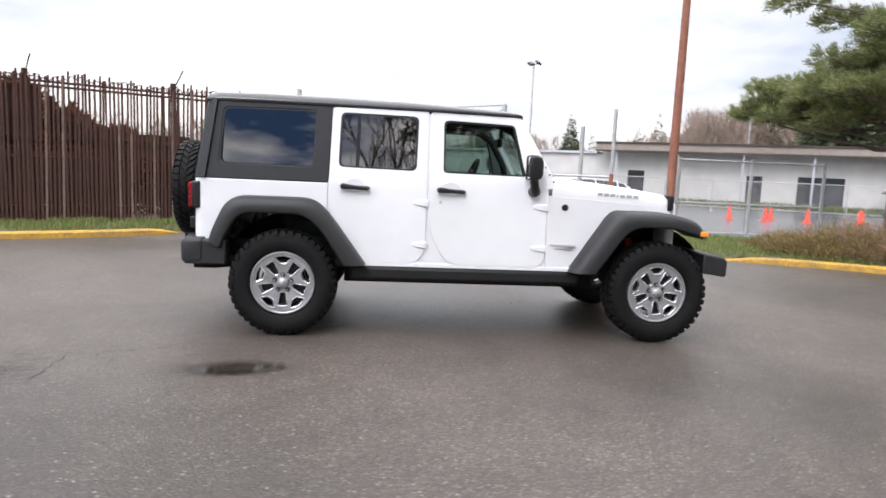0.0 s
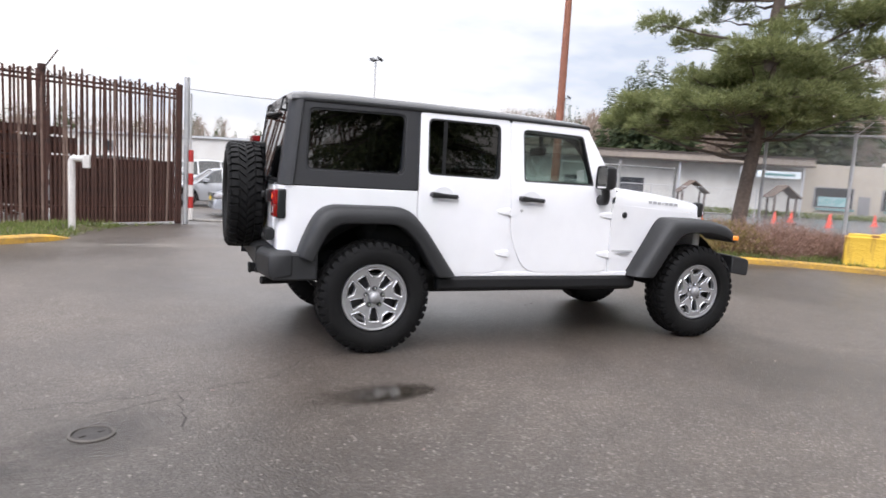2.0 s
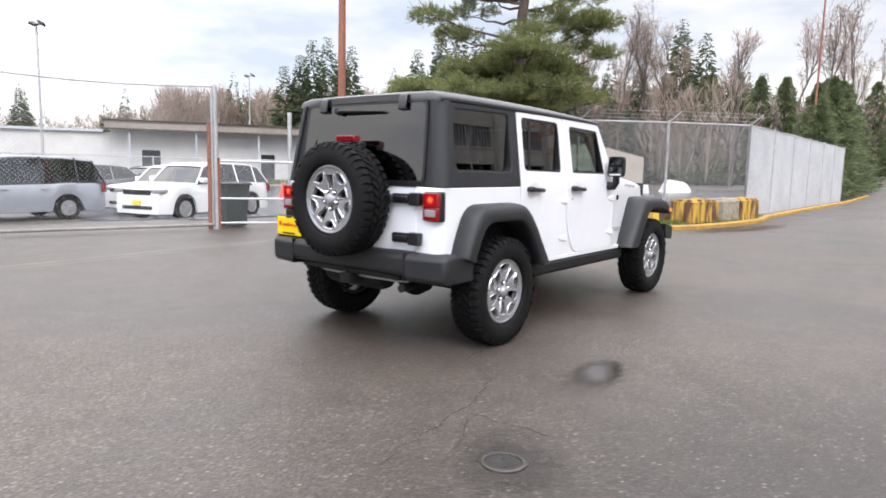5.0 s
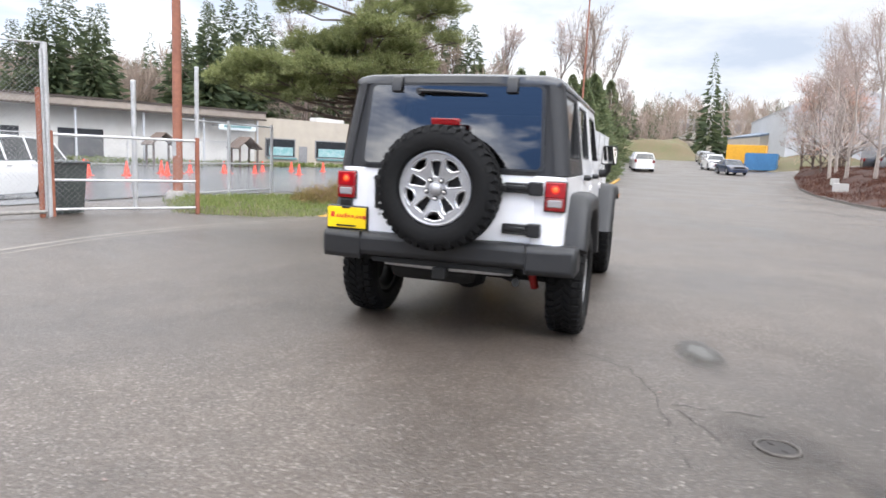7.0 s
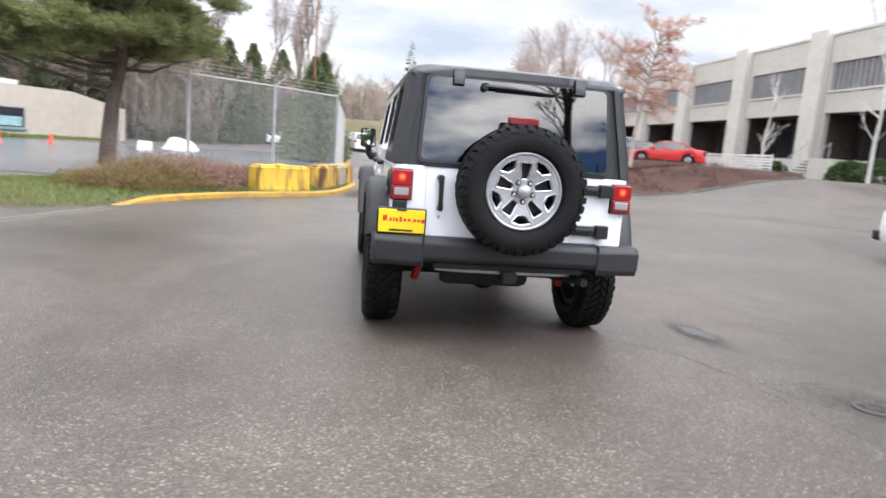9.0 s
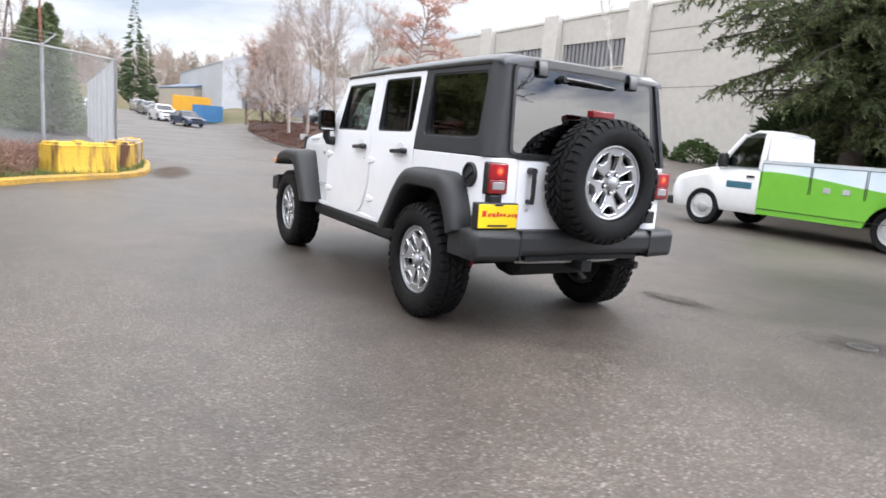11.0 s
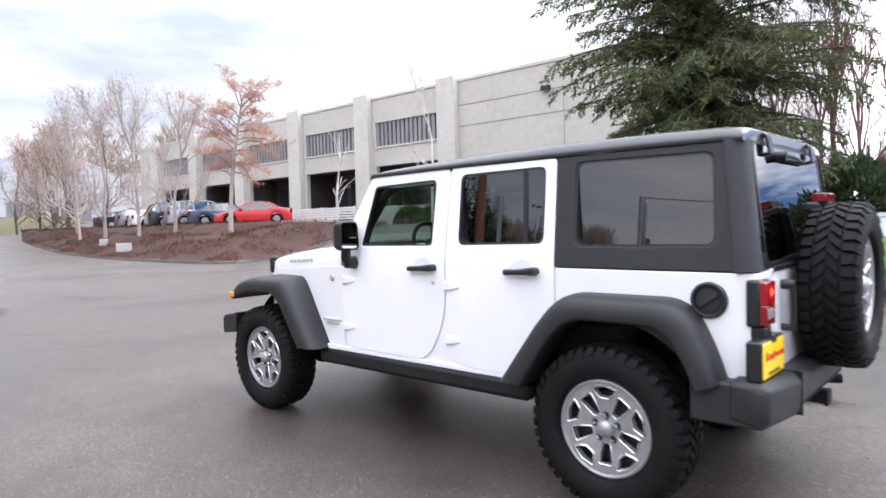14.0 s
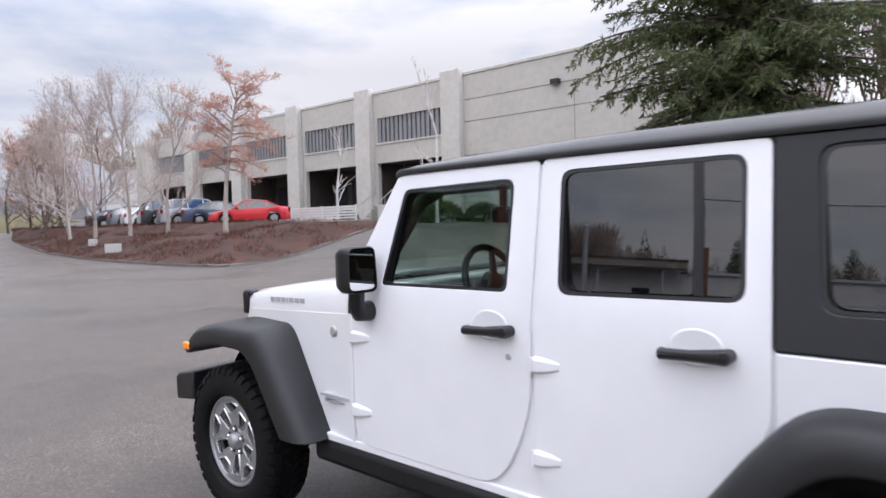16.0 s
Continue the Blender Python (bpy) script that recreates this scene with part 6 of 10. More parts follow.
def chain_link(name, pts, h, label, wire=0.0022, mesh=0.062, mid=False, slat=False, arms=False, rail=True):
    """Posts, rails and woven wire along a line of post feet."""
    f = thing(name, pose(0, 0, 0), label, "fence")
    for x, y in pts:
        z = ground_z(x, y)
        bm = bmesh.new()
        tube(bm, (x, y, z - 0.1), (x, y, z + h + 0.06), 0.040, None, 10)
        part("fence_post", bm, M_RUSTPOST if name == "yard_fence" else M_STEEL, f)
        if arms:
            bm = bmesh.new()
            tube(bm, (x, y, z + h), (x + 0.10, y - 0.30, z + h + 0.30), 0.014, None, 6)
            part("wire_arm", bm, M_STEEL, f)
    for (x0, y0), (x1, y1) in zip(pts, pts[1:]):
        z0, z1 = ground_z(x0, y0), ground_z(x1, y1)
        d = math.hypot(x1 - x0, y1 - y0)
        levels = [h] if rail else []
        if mid:
            levels += [0.12, h * 0.45]
        for lv in levels:
            bm = bmesh.new()
            tube(bm, (x0, y0, z0 + lv), (x1, y1, z1 + lv), 0.022, None, 8)
            part("fence_rail", bm, M_STEEL, f)
        bm = bmesh.new()
        def at(s, z):
            t = s / d
            return Vector((x0 + (x1 - x0) * t, y0 + (y1 - y0) * t, z0 + (z1 - z0) * t + 0.04 + z))
        n = int((d + h) / (mesh * 1.414))
        for k in range(n):
            s = k * mesh * 1.414
            for sgn in (1, -1):
                a, b = (s, 0.0), (s - h, h)
                if a[0] > d:
                    a = (d, s - d)
                if b[0] < 0:
                    b = (0.0, s)
                if sgn < 0:
                    a, b = (d - a[0], a[1]), (d - b[0], b[1])
                if math.hypot(a[0] - b[0], a[1] - b[1]) > 0.02:
                    tube(bm, at(*a), at(*b), wire, None, 3, cap=False)
        tagged(part("woven_wire", bm, M_WIRE, f, smooth=0), kind="stuff")
        if slat:
            n = int(d / 0.075)
            bm = bmesh.new()
            for k in range(n):
                s = (k + 0.5) * d / n
                c = at(s, 0)
                box(bm, -0.030, 0.030, -0.004, 0.004, 0.03, h - 0.04, m=Matrix.Translation(c) @ Matrix.Rotation(math.atan2(y1 - y0, x1 - x0), 4, "Z"))
            tagged(part("slat_infill", bm, M_GREYSLAT, f, "grey privacy slats woven into the wire", smooth=0), kind="stuff")
        if arms:
            for q in range(3):
                bm = bmesh.new()
                o = 0.1 + 0.1 * q
                tube(bm, (x0 + o * 0.33, y0 - o, z0 + h + o), (x1 + o * 0.33, y1 - o, z1 + h + o), 0.004, None, 4)
                part("barbed_strand", bm, M_STEEL, f)
    return f


chain_link("yard_fence", [(5.14, 6.63), (3.24, 7.93)], 1.33, "low galvanised chain-link fence with rails and a rusty end post", mid=True, wire=0.0015)
chain_link("corner_fence", [(11.63, 6.44), (12.90, 5.15), (14.55, 3.20), (16.45, 1.50)], 2.72, "tall galvanised chain-link fence with wire strands on top", wire=0.0036, mesh=0.050, arms=True)
chain_link("road_fence", [(16.45, 1.50), (19.5, 1.48), (22.5, 1.45), (25.5, 1.42), (28.5, 1.40), (31.5, 1.38), (34.5, 1.36)], 2.72, "tall chain-link fence filled with grey privacy slats beside the road", slat=True)
chain_link("field_fence", [(7.65, 9.10), (9.44, 9.07), (11.18, 8.93)], 1.83, "plain chain-link fence with dull steel rails behind the bed", mid=True, wire=0.0015)
chain_link("lot_fence", [(2.0, 30.0), (8.0, 30.5), (14.0, 31.0), (20.0, 31.0), (27.0, 29.0), (34.0, 27.0)], 1.9, "galvanised chain-link fence across the far lot", wire=0.004, mesh=0.09)
for x, y, h, r in ((5.14, 6.63, 2.62, 0.038), (4.86, 7.78, 2.35, 0.045),):
    bm = bmesh.new()
    tube(bm, (0, 0, -0.1), (0, 0, h), r, None, 12)
    lathe(bm, [(0.0, h + 0.03), (r, h + 0.02), (r * 1.15, h)], 12, "z")
    solo("steel_post", bm, M_STEEL, "tall slim galvanised post beside a fence", "post", at=pose(x, y, 0), group="posts by the fence")

pole = thing("utility_pole", pose(7.42, 8.97, 0), "tall reddish-brown stained wooden utility pole", "pole")
bm = bmesh.new()
pipe(bm, [(0, 0, -0.3), (0.01, 0.0, 3), (0.02, 0.0, 7), (0.03, 0, 13)], [0.110, 0.098, 0.078, 0.055], 16)
part("pole_shaft", bm, M_POLE, pole, smooth=60)
bm = bmesh.new()
lathe(bm, [(0.0, 0.22), (0.20, 0.21), (0.24, 0.16), (0.26, 0.0), (0.26, -0.1)], 20, "z")
part("pole_footing", bm, M_CONC, pole)
bm = boxes((-0.125, -0.10, -0.05, 0.05, 1.0, 1.35))
part("pole_tag", bm, M_STEEL, pole)


def light_mast(x, y, h, turn, m, r=0.09):
    p = thing("light_mast", pose(x, y, ground_z(x, y), 0, 0, turn), "slim tall yard light mast with floodlights", "lamp post", group="yard light masts")
    bm = bmesh.new()
    tube(bm, (0, 0, -0.2), (0, 0, h), r, r * 0.6, 12)
    part("mast_shaft", bm, m, p)
    bm = bmesh.new()
    tube(bm, (-0.34, 0, h - 0.05), (0.34, 0, h + 0.10), r * 0.4, None, 8)
    part("mast_arm", bm, m, p)
    for k, dz in ((-0.34, 0.0), (0.34, 0.16)):
        bm = boxes((k - 0.15, k + 0.15, -0.22, 0.12, h - 0.03 + dz, h + 0.09 + dz), m=Matrix.Translation((k, 0, h + dz)) @ Matrix.Rotation(radians(25), 4, "X") @ Matrix.Rotation(radians(k * 60), 4, "Y") @ Matrix.Translation((-k, 0, -h - dz)))
        part("floodlight", bm, M_TRIM, p, bevel=0.02)
    return p


light_mast(9.35, 33.1, 8.2, 40, M_STEEL, 0.075)
light_mast(38.0, 3.4, 11.5, 80, M_POLE, 0.075)
light_mast(30.0, 45.0, 9.0, 10, M_STEEL, 0.08)

# painted concrete blocks behind the kerb
def block(x, y, rz, ln, m, label):
    b = thing("concrete_block", pose(x, y, 0.09, 0, 0, rz), label, "barrier", group="concrete blocks behind the kerb")
    bm = boxes((-ln / 2, ln / 2, -0.28, 0.28, 0.0, 0.58))
    bmesh.ops.bevel(bm, geom=[e for e in bm.edges if abs(e.verts[0].co.z - e.verts[1].co.z) < 0.01 and e.verts[0].co.z > 0.4], offset=0.05, segments=2, affect="EDGES")
    bmesh.ops.subdivide_edges(bm, edges=[e for e in bm.edges if e.calc_length() > 0.4], cuts=9, use_grid_fill=True)
    for v in bm.verts:
        if abs(v.co.y) > 0.27 and 0.08 < v.co.z < 0.5:
            v.co.y *= 1.0 - 0.07 * abs(math.sin(v.co.x * 14.0 + x))
        v.co += Vector((noise.noise(v.co * 3 + Vector((x, 0, 0))), noise.noise(v.co * 3 + Vector((0, y, 7))), noise.noise(v.co * 4 + Vector((3, x, y))))) * 0.018
    part("block_body", bm, m, b, bevel=0.012)
    bm = boxes((-0.10, 0.10, -0.05, 0.05, 0.54, 0.615))
    part("lifting_lug", bm, m, b, bevel=0.015)


block(10.56, 2.60, -52, 1.30, M_YBLOCK, "chipped yellow-painted concrete block")
block(12.55, 1.69, -14, 1.25, M_RUSTBLOCK, "rust-stained yellow concrete block")
block(13.88, 1.43, -9, 0.95, M_GREYBLOCK, "bare weathered concrete block between yellow ones")
block(15.02, 1.24, -8, 1.10, M_RUSTBLOCK, "rust-stained yellow concrete block beside a fence corner")

# orange cones on the far lot
M_CONE = mat("orange_cone", (0.82, 0.10, 0.06), 0.5, 0, 0.15, 12)
bm = bmesh.new()
lathe(bm, [(0.0, 0.72), (0.035, 0.71), (0.15, 0.05), (0.15, 0.04)], 16, "z")
cone_body = mesh_of("cone_body", bm, M_CONE)
cone_base = mesh_of("cone_base", boxes((-0.19, 0.19, -0.19, 0.19, 0.0, 0.045)), M_CONE, 0)
for x, y in ((22.8, 22.5), (25.0, 23.5), (27.0, 24.5), (29.5, 24.0), (20.0, 25.0), (20.5, 22.9), (24.1, 24.0), (18.8, 23.5), (31.0, 22.8), (36.4, 23.4), (34.0, 24.2), (38.5, 22.0), (42.0, 20.5), (28.6, 23.0), (17.5, 24.4), (32.5, 20.5)):
    c = thing("traffic_cone", pose(x, y, ground_z(x, y)), "orange plastic traffic cone on the far lot", "traffic cone", group="cones on the far lot")
    share("cone_body", cone_body, c, pose(0, 0, 0)), share("cone_base", cone_base, c, pose(0, 0, 0))

# ---- other vehicles ----
bm = bmesh.new()
lathe(bm, [(0.21, -0.09), (0.30, -0.105), (0.325, -0.09), (0.33, 0), (0.325, 0.09), (0.30, 0.105), (0.21, 0.09)], 32)
bmesh.ops.recalc_face_normals(bm, faces=bm.faces)
V_TYRE = mesh_of("tyre", bm, M_RUBBER)
bm = bmesh.new()
lathe(bm, [(0.215, 0.095), (0.205, 0.10), (0.19, 0.075), (0.0, 0.07)], 32)
for k in range(7):
    tube(bm, (0.03 * math.cos(k * 0.8976), 0.088, 0.03 * math.sin(k * 0.8976)), (0.20 * math.cos(k * 0.8976), 0.085, 0.20 * math.sin(k * 0.8976)), 0.026, 0.020, 6)
lathe(bm, [(0.0, 0.105), (0.045, 0.10), (0.05, 0.07)], 16)
bmesh.ops.recalc_face_normals(bm, faces=bm.faces)
V_RIM = mesh_of("rim", bm, M_ALU)


def paint(name, col, metal=0.0):
    return mat(name, col, 0.3, metal, 0.08, 3, coat=0.7)


P_SILVER, P_WHITE2, P_RED = paint("silver_paint", (0.42, 0.43, 0.45), 0.35), paint("pearl_white_paint", (0.74, 0.74, 0.74)), paint("red_paint", (0.55, 0.02, 0.025))
P_DARK, P_GREY, P_BLUE = paint("black_paint", (0.02, 0.021, 0.024)), paint("grey_paint", (0.20, 0.21, 0.22), 0.3), paint("dark_blue_paint", (0.03, 0.045, 0.09))
M_CARGLASS = glass("car_window_glass", (0.12, 0.14, 0.14), 0.12)

# half outlines: lower body line, roof line and glass line, each (x, z) from nose to tail for a length of 1
SHAPES = {
    "minivan": (5.13, 1.95, 1.73, 3.08, 0.94, 0.325, [(0.0, 0.42), (0.012, 0.60), (0.05, 0.72), (0.18, 0.90), (0.235, 0.98)], [(0.345, 1.52), (0.42, 1.66), (0.55, 1.73), (0.80, 1.71), (0.93, 1.64)], [(0.985, 1.05), (1.0, 0.80), (0.995, 0.45)]),
    "suv": (4.82, 1.94, 1.74, 2.92, 0.90, 0.375, [(0.0, 0.50), (0.0, 0.80), (0.02, 0.98), (0.20, 1.08), (0.285, 1.12)], [(0.375, 1.60), (0.44, 1.70), (0.58, 1.74), (0.82, 1.70), (0.90, 1.62)], [(0.965, 1.15), (0.995, 0.85), (1.0, 0.50)]),
    "sedan": (4.70, 1.82, 1.44, 2.78, 0.94, 0.33, [(0.0, 0.42), (0.01, 0.62), (0.06, 0.74), (0.22, 0.86), (0.27, 0.90)], [(0.40, 1.34), (0.48, 1.43), (0.58, 1.44), (0.70, 1.37)], [(0.86, 1.03), (0.975, 0.98), (1.0, 0.75), (0.99, 0.45)]),
    "hatch": (4.30, 1.80, 1.50, 2.60, 0.88, 0.32, [(0.0, 0.42), (0.01, 0.65), (0.06, 0.80), (0.22, 0.92), (0.27, 0.95)], [(0.39, 1.38), (0.48, 1.48), (0.62, 1.50), (0.84, 1.43)], [(0.96, 1.02), (0.99, 0.80), (0.99, 0.45)]),
}


def parked_car(kind, at, pnt, label, plate=False, category="car"):
    """A parked car, nose towards its own -x, standing on its own z = 0; middle at the origin."""
    ln, wd, ht, wb, front, wr, nose, roof, tail = SHAPES[kind]
    c = thing({"minivan": "minivan", "suv": "sport_utility_car", "sedan": "saloon_car", "hatch": "hatchback_car"}[kind], at, label, category, group="parked vehicles")
    hw = wd / 2
    belt = nose[-1][1]
    prof = [(a * ln - ln / 2, b) for a, b in nose] + [(a * ln - ln / 2, b) for a, b in tail]
    # lower body: sections across the width, cut away over the wheels
    xf, xr = -ln / 2 + front, -ln / 2 + front + wb
    top = even(rounded(prof, 0.10, 3, False), 72)
    bm = bmesh.new()
    rows = []
    for x, z in top:
        e = min(x + ln / 2, ln / 2 - x)
        k = 1 - 0.16 * max(0.0, (0.55 - e) / 0.55) ** 2
        low = 0.24
        for xw in (xf, xr):
            d = abs(x - xw)
            if d < wr + 0.07:
                low = max(low, wr + math.sqrt((wr + 0.07) ** 2 - d * d))
        low = min(low, z - 0.03)
        y = hw * k
        half = [(y - 0.10, low), (y - 0.02, low + 0.005), (y, low + 0.45 * (z - low)), (y - 0.015, z - 0.10 * (z - low) - 0.01), (y - 0.07, z), (y * 0.5, z + 0.012), (0, z + 0.015)]
        row = [(x, -a, b) for a, b in half]
        rows.append(row + [(a, -b, g) for a, b, g in row[:-1]][::-1])
    loft(bm, rows)
    for r in (rows[0], rows[-1]):
        bm.faces.new([bm.verts.new(p) for p in r])
    bmesh.ops.remove_doubles(bm, verts=bm.verts, dist=0.0005)
    bmesh.ops.recalc_face_normals(bm, faces=bm.faces)
    part("car_body", bm, pnt, c, smooth=40)
    bm = boxes((-ln / 2 + 0.25, ln / 2 - 0.25, -hw + 0.25, hw - 0.25, 0.22, 0.62))
    part("underbody", bm, M_UNDER, c)
    # greenhouse: glass body with painted roof and pillars over it
    base0, base1 = (nose[-1][0] * ln - ln / 2 - 0.02, belt - 0.03), (tail[0][0] * ln - ln / 2 + 0.02, tail[0][1] - 0.03)
    rl = [(a * ln - ln / 2, b) for a, b in roof]
    def half_w(z):
        return hw - 0.05 - 0.24 * (z - belt) / (ht - belt) * (0.9 if kind != "minivan" else 0.75)
    bm = bmesh.new()
    rows = []
    gl = even([base0] + rl + [base1], 30)
    for x, z in gl:
        y, b = half_w(z), half_w(belt - 0.03)
        zb = min(z, base0[1] + (base1[1] - base0[1]) * (x - base0[0]) / (base1[0] - base0[0]))
        rows.append([(x, -b, zb), (x, -y, z - 0.012), (x, -y + 0.06, z + 0.0), (x, 0, z + 0.008), (x, y - 0.06, z), (x, y, z - 0.012), (x, b, zb)])
    loft(bm, rows)
    bmesh.ops.remove_doubles(bm, verts=bm.verts, dist=0.0005)
    bmesh.ops.recalc_face_normals(bm, faces=bm.faces)
    part("glasshouse", bm, M_CARGLASS, c, "dark car windows", smooth=30)
    bm = bmesh.new()
    rows = []
    for x, z in even(rl, 14):
        y = half_w(z) + 0.004
        rows.append([(x, -y - 0.003, z - 0.06), (x, -y, z), (x, -y + 0.08, z + 0.018), (x, 0, z + 0.03), (x, y - 0.08, z + 0.018), (x, y, z), (x, y + 0.003, z - 0.06)])
    loft(bm, rows)
    bmesh.ops.recalc_face_normals(bm, faces=bm.faces)
    part("car_roof", bm, pnt, c, smooth=40)
    mids = [0.47, 0.70] if kind in ("sedan", "hatch") else [0.46, 0.66, 0.84]
    for s in (-1, 1):
        bars = [(p[0], p[1], q[0], q[1]) for p, q in ((base0, rl[0]), (rl[0], rl[1]), (rl[-1], base1))]
        for f in mids:
            x = f * ln - ln / 2
            near = [zz for xx, zz in even(rl, 40) if abs(xx - x) < 0.3]
            bars.append((x, belt, x, max(near) if near else ht))
        for x0, z0, x1, z1 in bars:
            bm = bmesh.new()
            tube(bm, (x0, s * half_w(z0), z0), (x1, s * half_w(z1), z1), 0.033, 0.03, 6)
            part("window_pillar", bm, pnt if kind != "minivan" else M_TRIM, c)
        bm = boxes((xf + 0.55, xf + 0.75, s * (hw - 0.02), s * (hw + 0.14), belt + 0.02, belt + 0.17))
        bmesh.ops.recalc_face_normals(bm, faces=bm.faces)
        part("door_mirror", bm, pnt, c, bevel=0.03)
        for f in ((0.475, 0.665) if kind != "sedan" else (0.50, 0.70)):
            bm = boxes((f * ln - ln / 2 - 0.10, f * ln - ln / 2 + 0.10, s * (hw - 0.03), s * (hw + 0.025), belt - 0.14, belt - 0.105))
            bmesh.ops.recalc_face_normals(bm, faces=bm.faces)
            part("door_handle", bm, pnt, c, bevel=0.008)
        z = nose[2][1] - 0.06
        bm = boxes((-ln / 2 - 0.0, -ln / 2 + 0.34, s * (hw * 0.58), s * (hw - 0.055), z - 0.09, z + 0.045))
        bmesh.ops.recalc_face_normals(bm, faces=bm.faces)
        part("headlight", bm, M_CLEARLENS, c, bevel=0.04)
        z = tail[-2][1] + 0.05
        bm = boxes((ln / 2 - 0.14, ln / 2 - 0.005, s * (hw * 0.72), s * (hw - 0.045), z - 0.10, z + 0.18))
        bmesh.ops.recalc_face_normals(bm, faces=bm.faces)
        part("tail_light", bm, M_REDLENS, c, bevel=0.03)
    bm = boxes((-ln / 2 - 0.015, -ln / 2 + 0.10, -hw * 0.55, hw * 0.55, nose[1][1] - 0.02, nose[1][1] + 0.13), (-ln / 2 - 0.015, -ln / 2 + 0.1, -hw * 0.6, hw * 0.6, 0.36, 0.47))
    part("grille", bm, M_TRIM, c, bevel=0.02)
    if plate:
        bm = boxes((-ln / 2 - 0.03, -ln / 2, -0.16, 0.16, 0.50, 0.62))
        part("number_plate", bm, M_PLATE, c)
    for xw in (xf, xr):
        for s in (-1, 1):
            w = new("wheel")
            w.parent, w.matrix_basis = c, pose(xw, s * (hw - 0.12), wr, 0, 0, 0 if s > 0 else 180) @ Matrix.Diagonal((wr / 0.33, 1.05, wr / 0.33, 1))
            share("tyre", V_TYRE, w, pose(0, 0, 0)), share("rim", V_RIM, w, pose(0, 0, 0))
    return c


def on_ground(x, y, rz, dz=0.0):
    return pose(x, y, ground_z(x, y) + dz, 0, 0, rz)


P_VAN = paint("blue_grey_silver", (0.36, 0.38, 0.42), 0.3)
parked_car("minivan", on_ground(2.15, 16.8, 4), P_VAN, "silver minivan parked behind the gate", plate=True, category="minivan")
parked_car("suv", on_ground(6.1, 13.4, 15) @ Matrix.Scale(0.88, 4), P_WHITE2, "white sport-utility car parked behind the gate", plate=True)
parked_car("suv", on_ground(7.6, 17.2, 12) @ Matrix.Scale(0.9, 4), P_WHITE2, "white sport-utility car parked beside a minivan", plate=True)
parked_car("sedan", on_ground(0.2, 21.5, 8), P_SILVER, "silver saloon parked in the second row")
parked_car("suv", on_ground(-0.6, 25.5, 12), P_WHITE2, "white car parked in the back row")
parked_car("hatch", on_ground(6.4, 22.0, 8), P_GREY, "grey hatchback parked in the second row")
parked_car("sedan", on_ground(10.5, 24.5, 10), P_DARK, "black saloon parked in the back row")
parked_car("sedan", on_ground(9.4, 20.2, 12), P_GREY, "dark grey saloon parked beyond a minivan")
parked_car("suv", on_ground(-3.9, 20.4, 6), P_WHITE2, "white car parked behind the picket fence")
parked_car("suv", on_ground(5.0, 27.0, 8), P_WHITE2, "white car parked in the back row")

# cars on the raised lot beyond the island
for k, x, y, rz, p, lab in (("sedan", 34.6, -19.0, 238, P_RED, "bright red saloon parked beyond the planted island"),
                            ("sedan", 37.2, -18.6, 66, P_BLUE, "dark blue saloon parked beyond the planted island"),
                            ("suv", 40.2, -18.6, 74, P_SILVER, "silver sport-utility car parked beyond the island"),
                            ("suv", 43.1, -18.6, 76, P_DARK, "black sport-utility car parked beyond the island"),
                            ("sedan", 46.2, -18.7, 78, P_WHITE2, "white saloon parked beyond the island"),
                            ("hatch", 49.5, -18.8, 80, P_GREY, "grey hatchback parked beyond the island"),
                            ("sedan", 53.2, -18.9, 82, P_DARK, "black saloon parked beyond the island")):
    parked_car(k, pose(x, y, LOT, 0, 0, rz), p, lab)
# cars along the road
for k, x, y, rz, p, lab in (("sedan", 64.0, -8.4, 12, P_BLUE, "dark blue saloon parked along the road"), ("suv", 62.0, -0.2, 185, P_WHITE2, "white car parked along the road"), ("suv", 74.5, -7.6, 8, P_WHITE2, "white car parked ahead of a blue one"), ("suv", 67.5, 0.2, 185, P_SILVER, "silver car parked along the road"),
                            ("suv", 92.0, -8.2, 5, P_GREY, "grey car parked along the road"), ("hatch", 99.0, -8.6, 5, P_WHITE2, "white hatchback parked along the road"), ("suv", 106, -8.6, 5, P_SILVER, "silver car parked along the road"),
                            ("sedan", 74.0, 9.6, 185, P_WHITE2, "white car standing on the far lot")):
    parked_car(k, on_ground(x, y, rz), p, lab)

# utility truck: white van cab, green service body
P_GREEN = mat("bright_green_wrap", (0.16, 0.46, 0.035), 0.35, 0, 0.1, 3, coat=0.5)
P_SKYWRAP = mat("pale_sky_wrap", (0.58, 0.70, 0.78), 0.35, 0, 0, 1.2, coat=0.5, col2=(0.74, 0.78, 0.80))
truck = thing("utility_truck", pose(2.6, -9.35, ground_z(2.6, -9.3), 0, 0, 3), "utility truck with white cab and bright green service body", "truck")
TY = 0.95
bm = bmesh.new()
rows = []
for x, zt, zb, k in ((2.92, 0.62, 0.32, 0.84), (2.90, 0.80, 0.30, 0.90), (2.82, 0.93, 0.30, 0.95), (2.58, 1.02, 0.32, 0.98), (2.10, 1.14, 0.34, 1.0), (1.85, 1.20, 0.34, 1.0), (0.95, 1.20, 0.34, 1.0)):
    y = TY * k
    rows.append([(x, -y + 0.05, zb), (x, -y, zb + 0.1), (x, -y, zt - 0.12), (x, -y + 0.10, zt), (x, 0, zt + 0.03), (x, y - 0.10, zt), (x, y, zt - 0.12), (x, y, zb + 0.1), (x, y - 0.05, zb)])
loft(bm, rows)
bm.faces.new([bm.verts.new(p) for p in rows[0]])
bmesh.ops.remove_doubles(bm, verts=bm.verts, dist=0.0005)
bmesh.ops.recalc_face_normals(bm, faces=bm.faces)
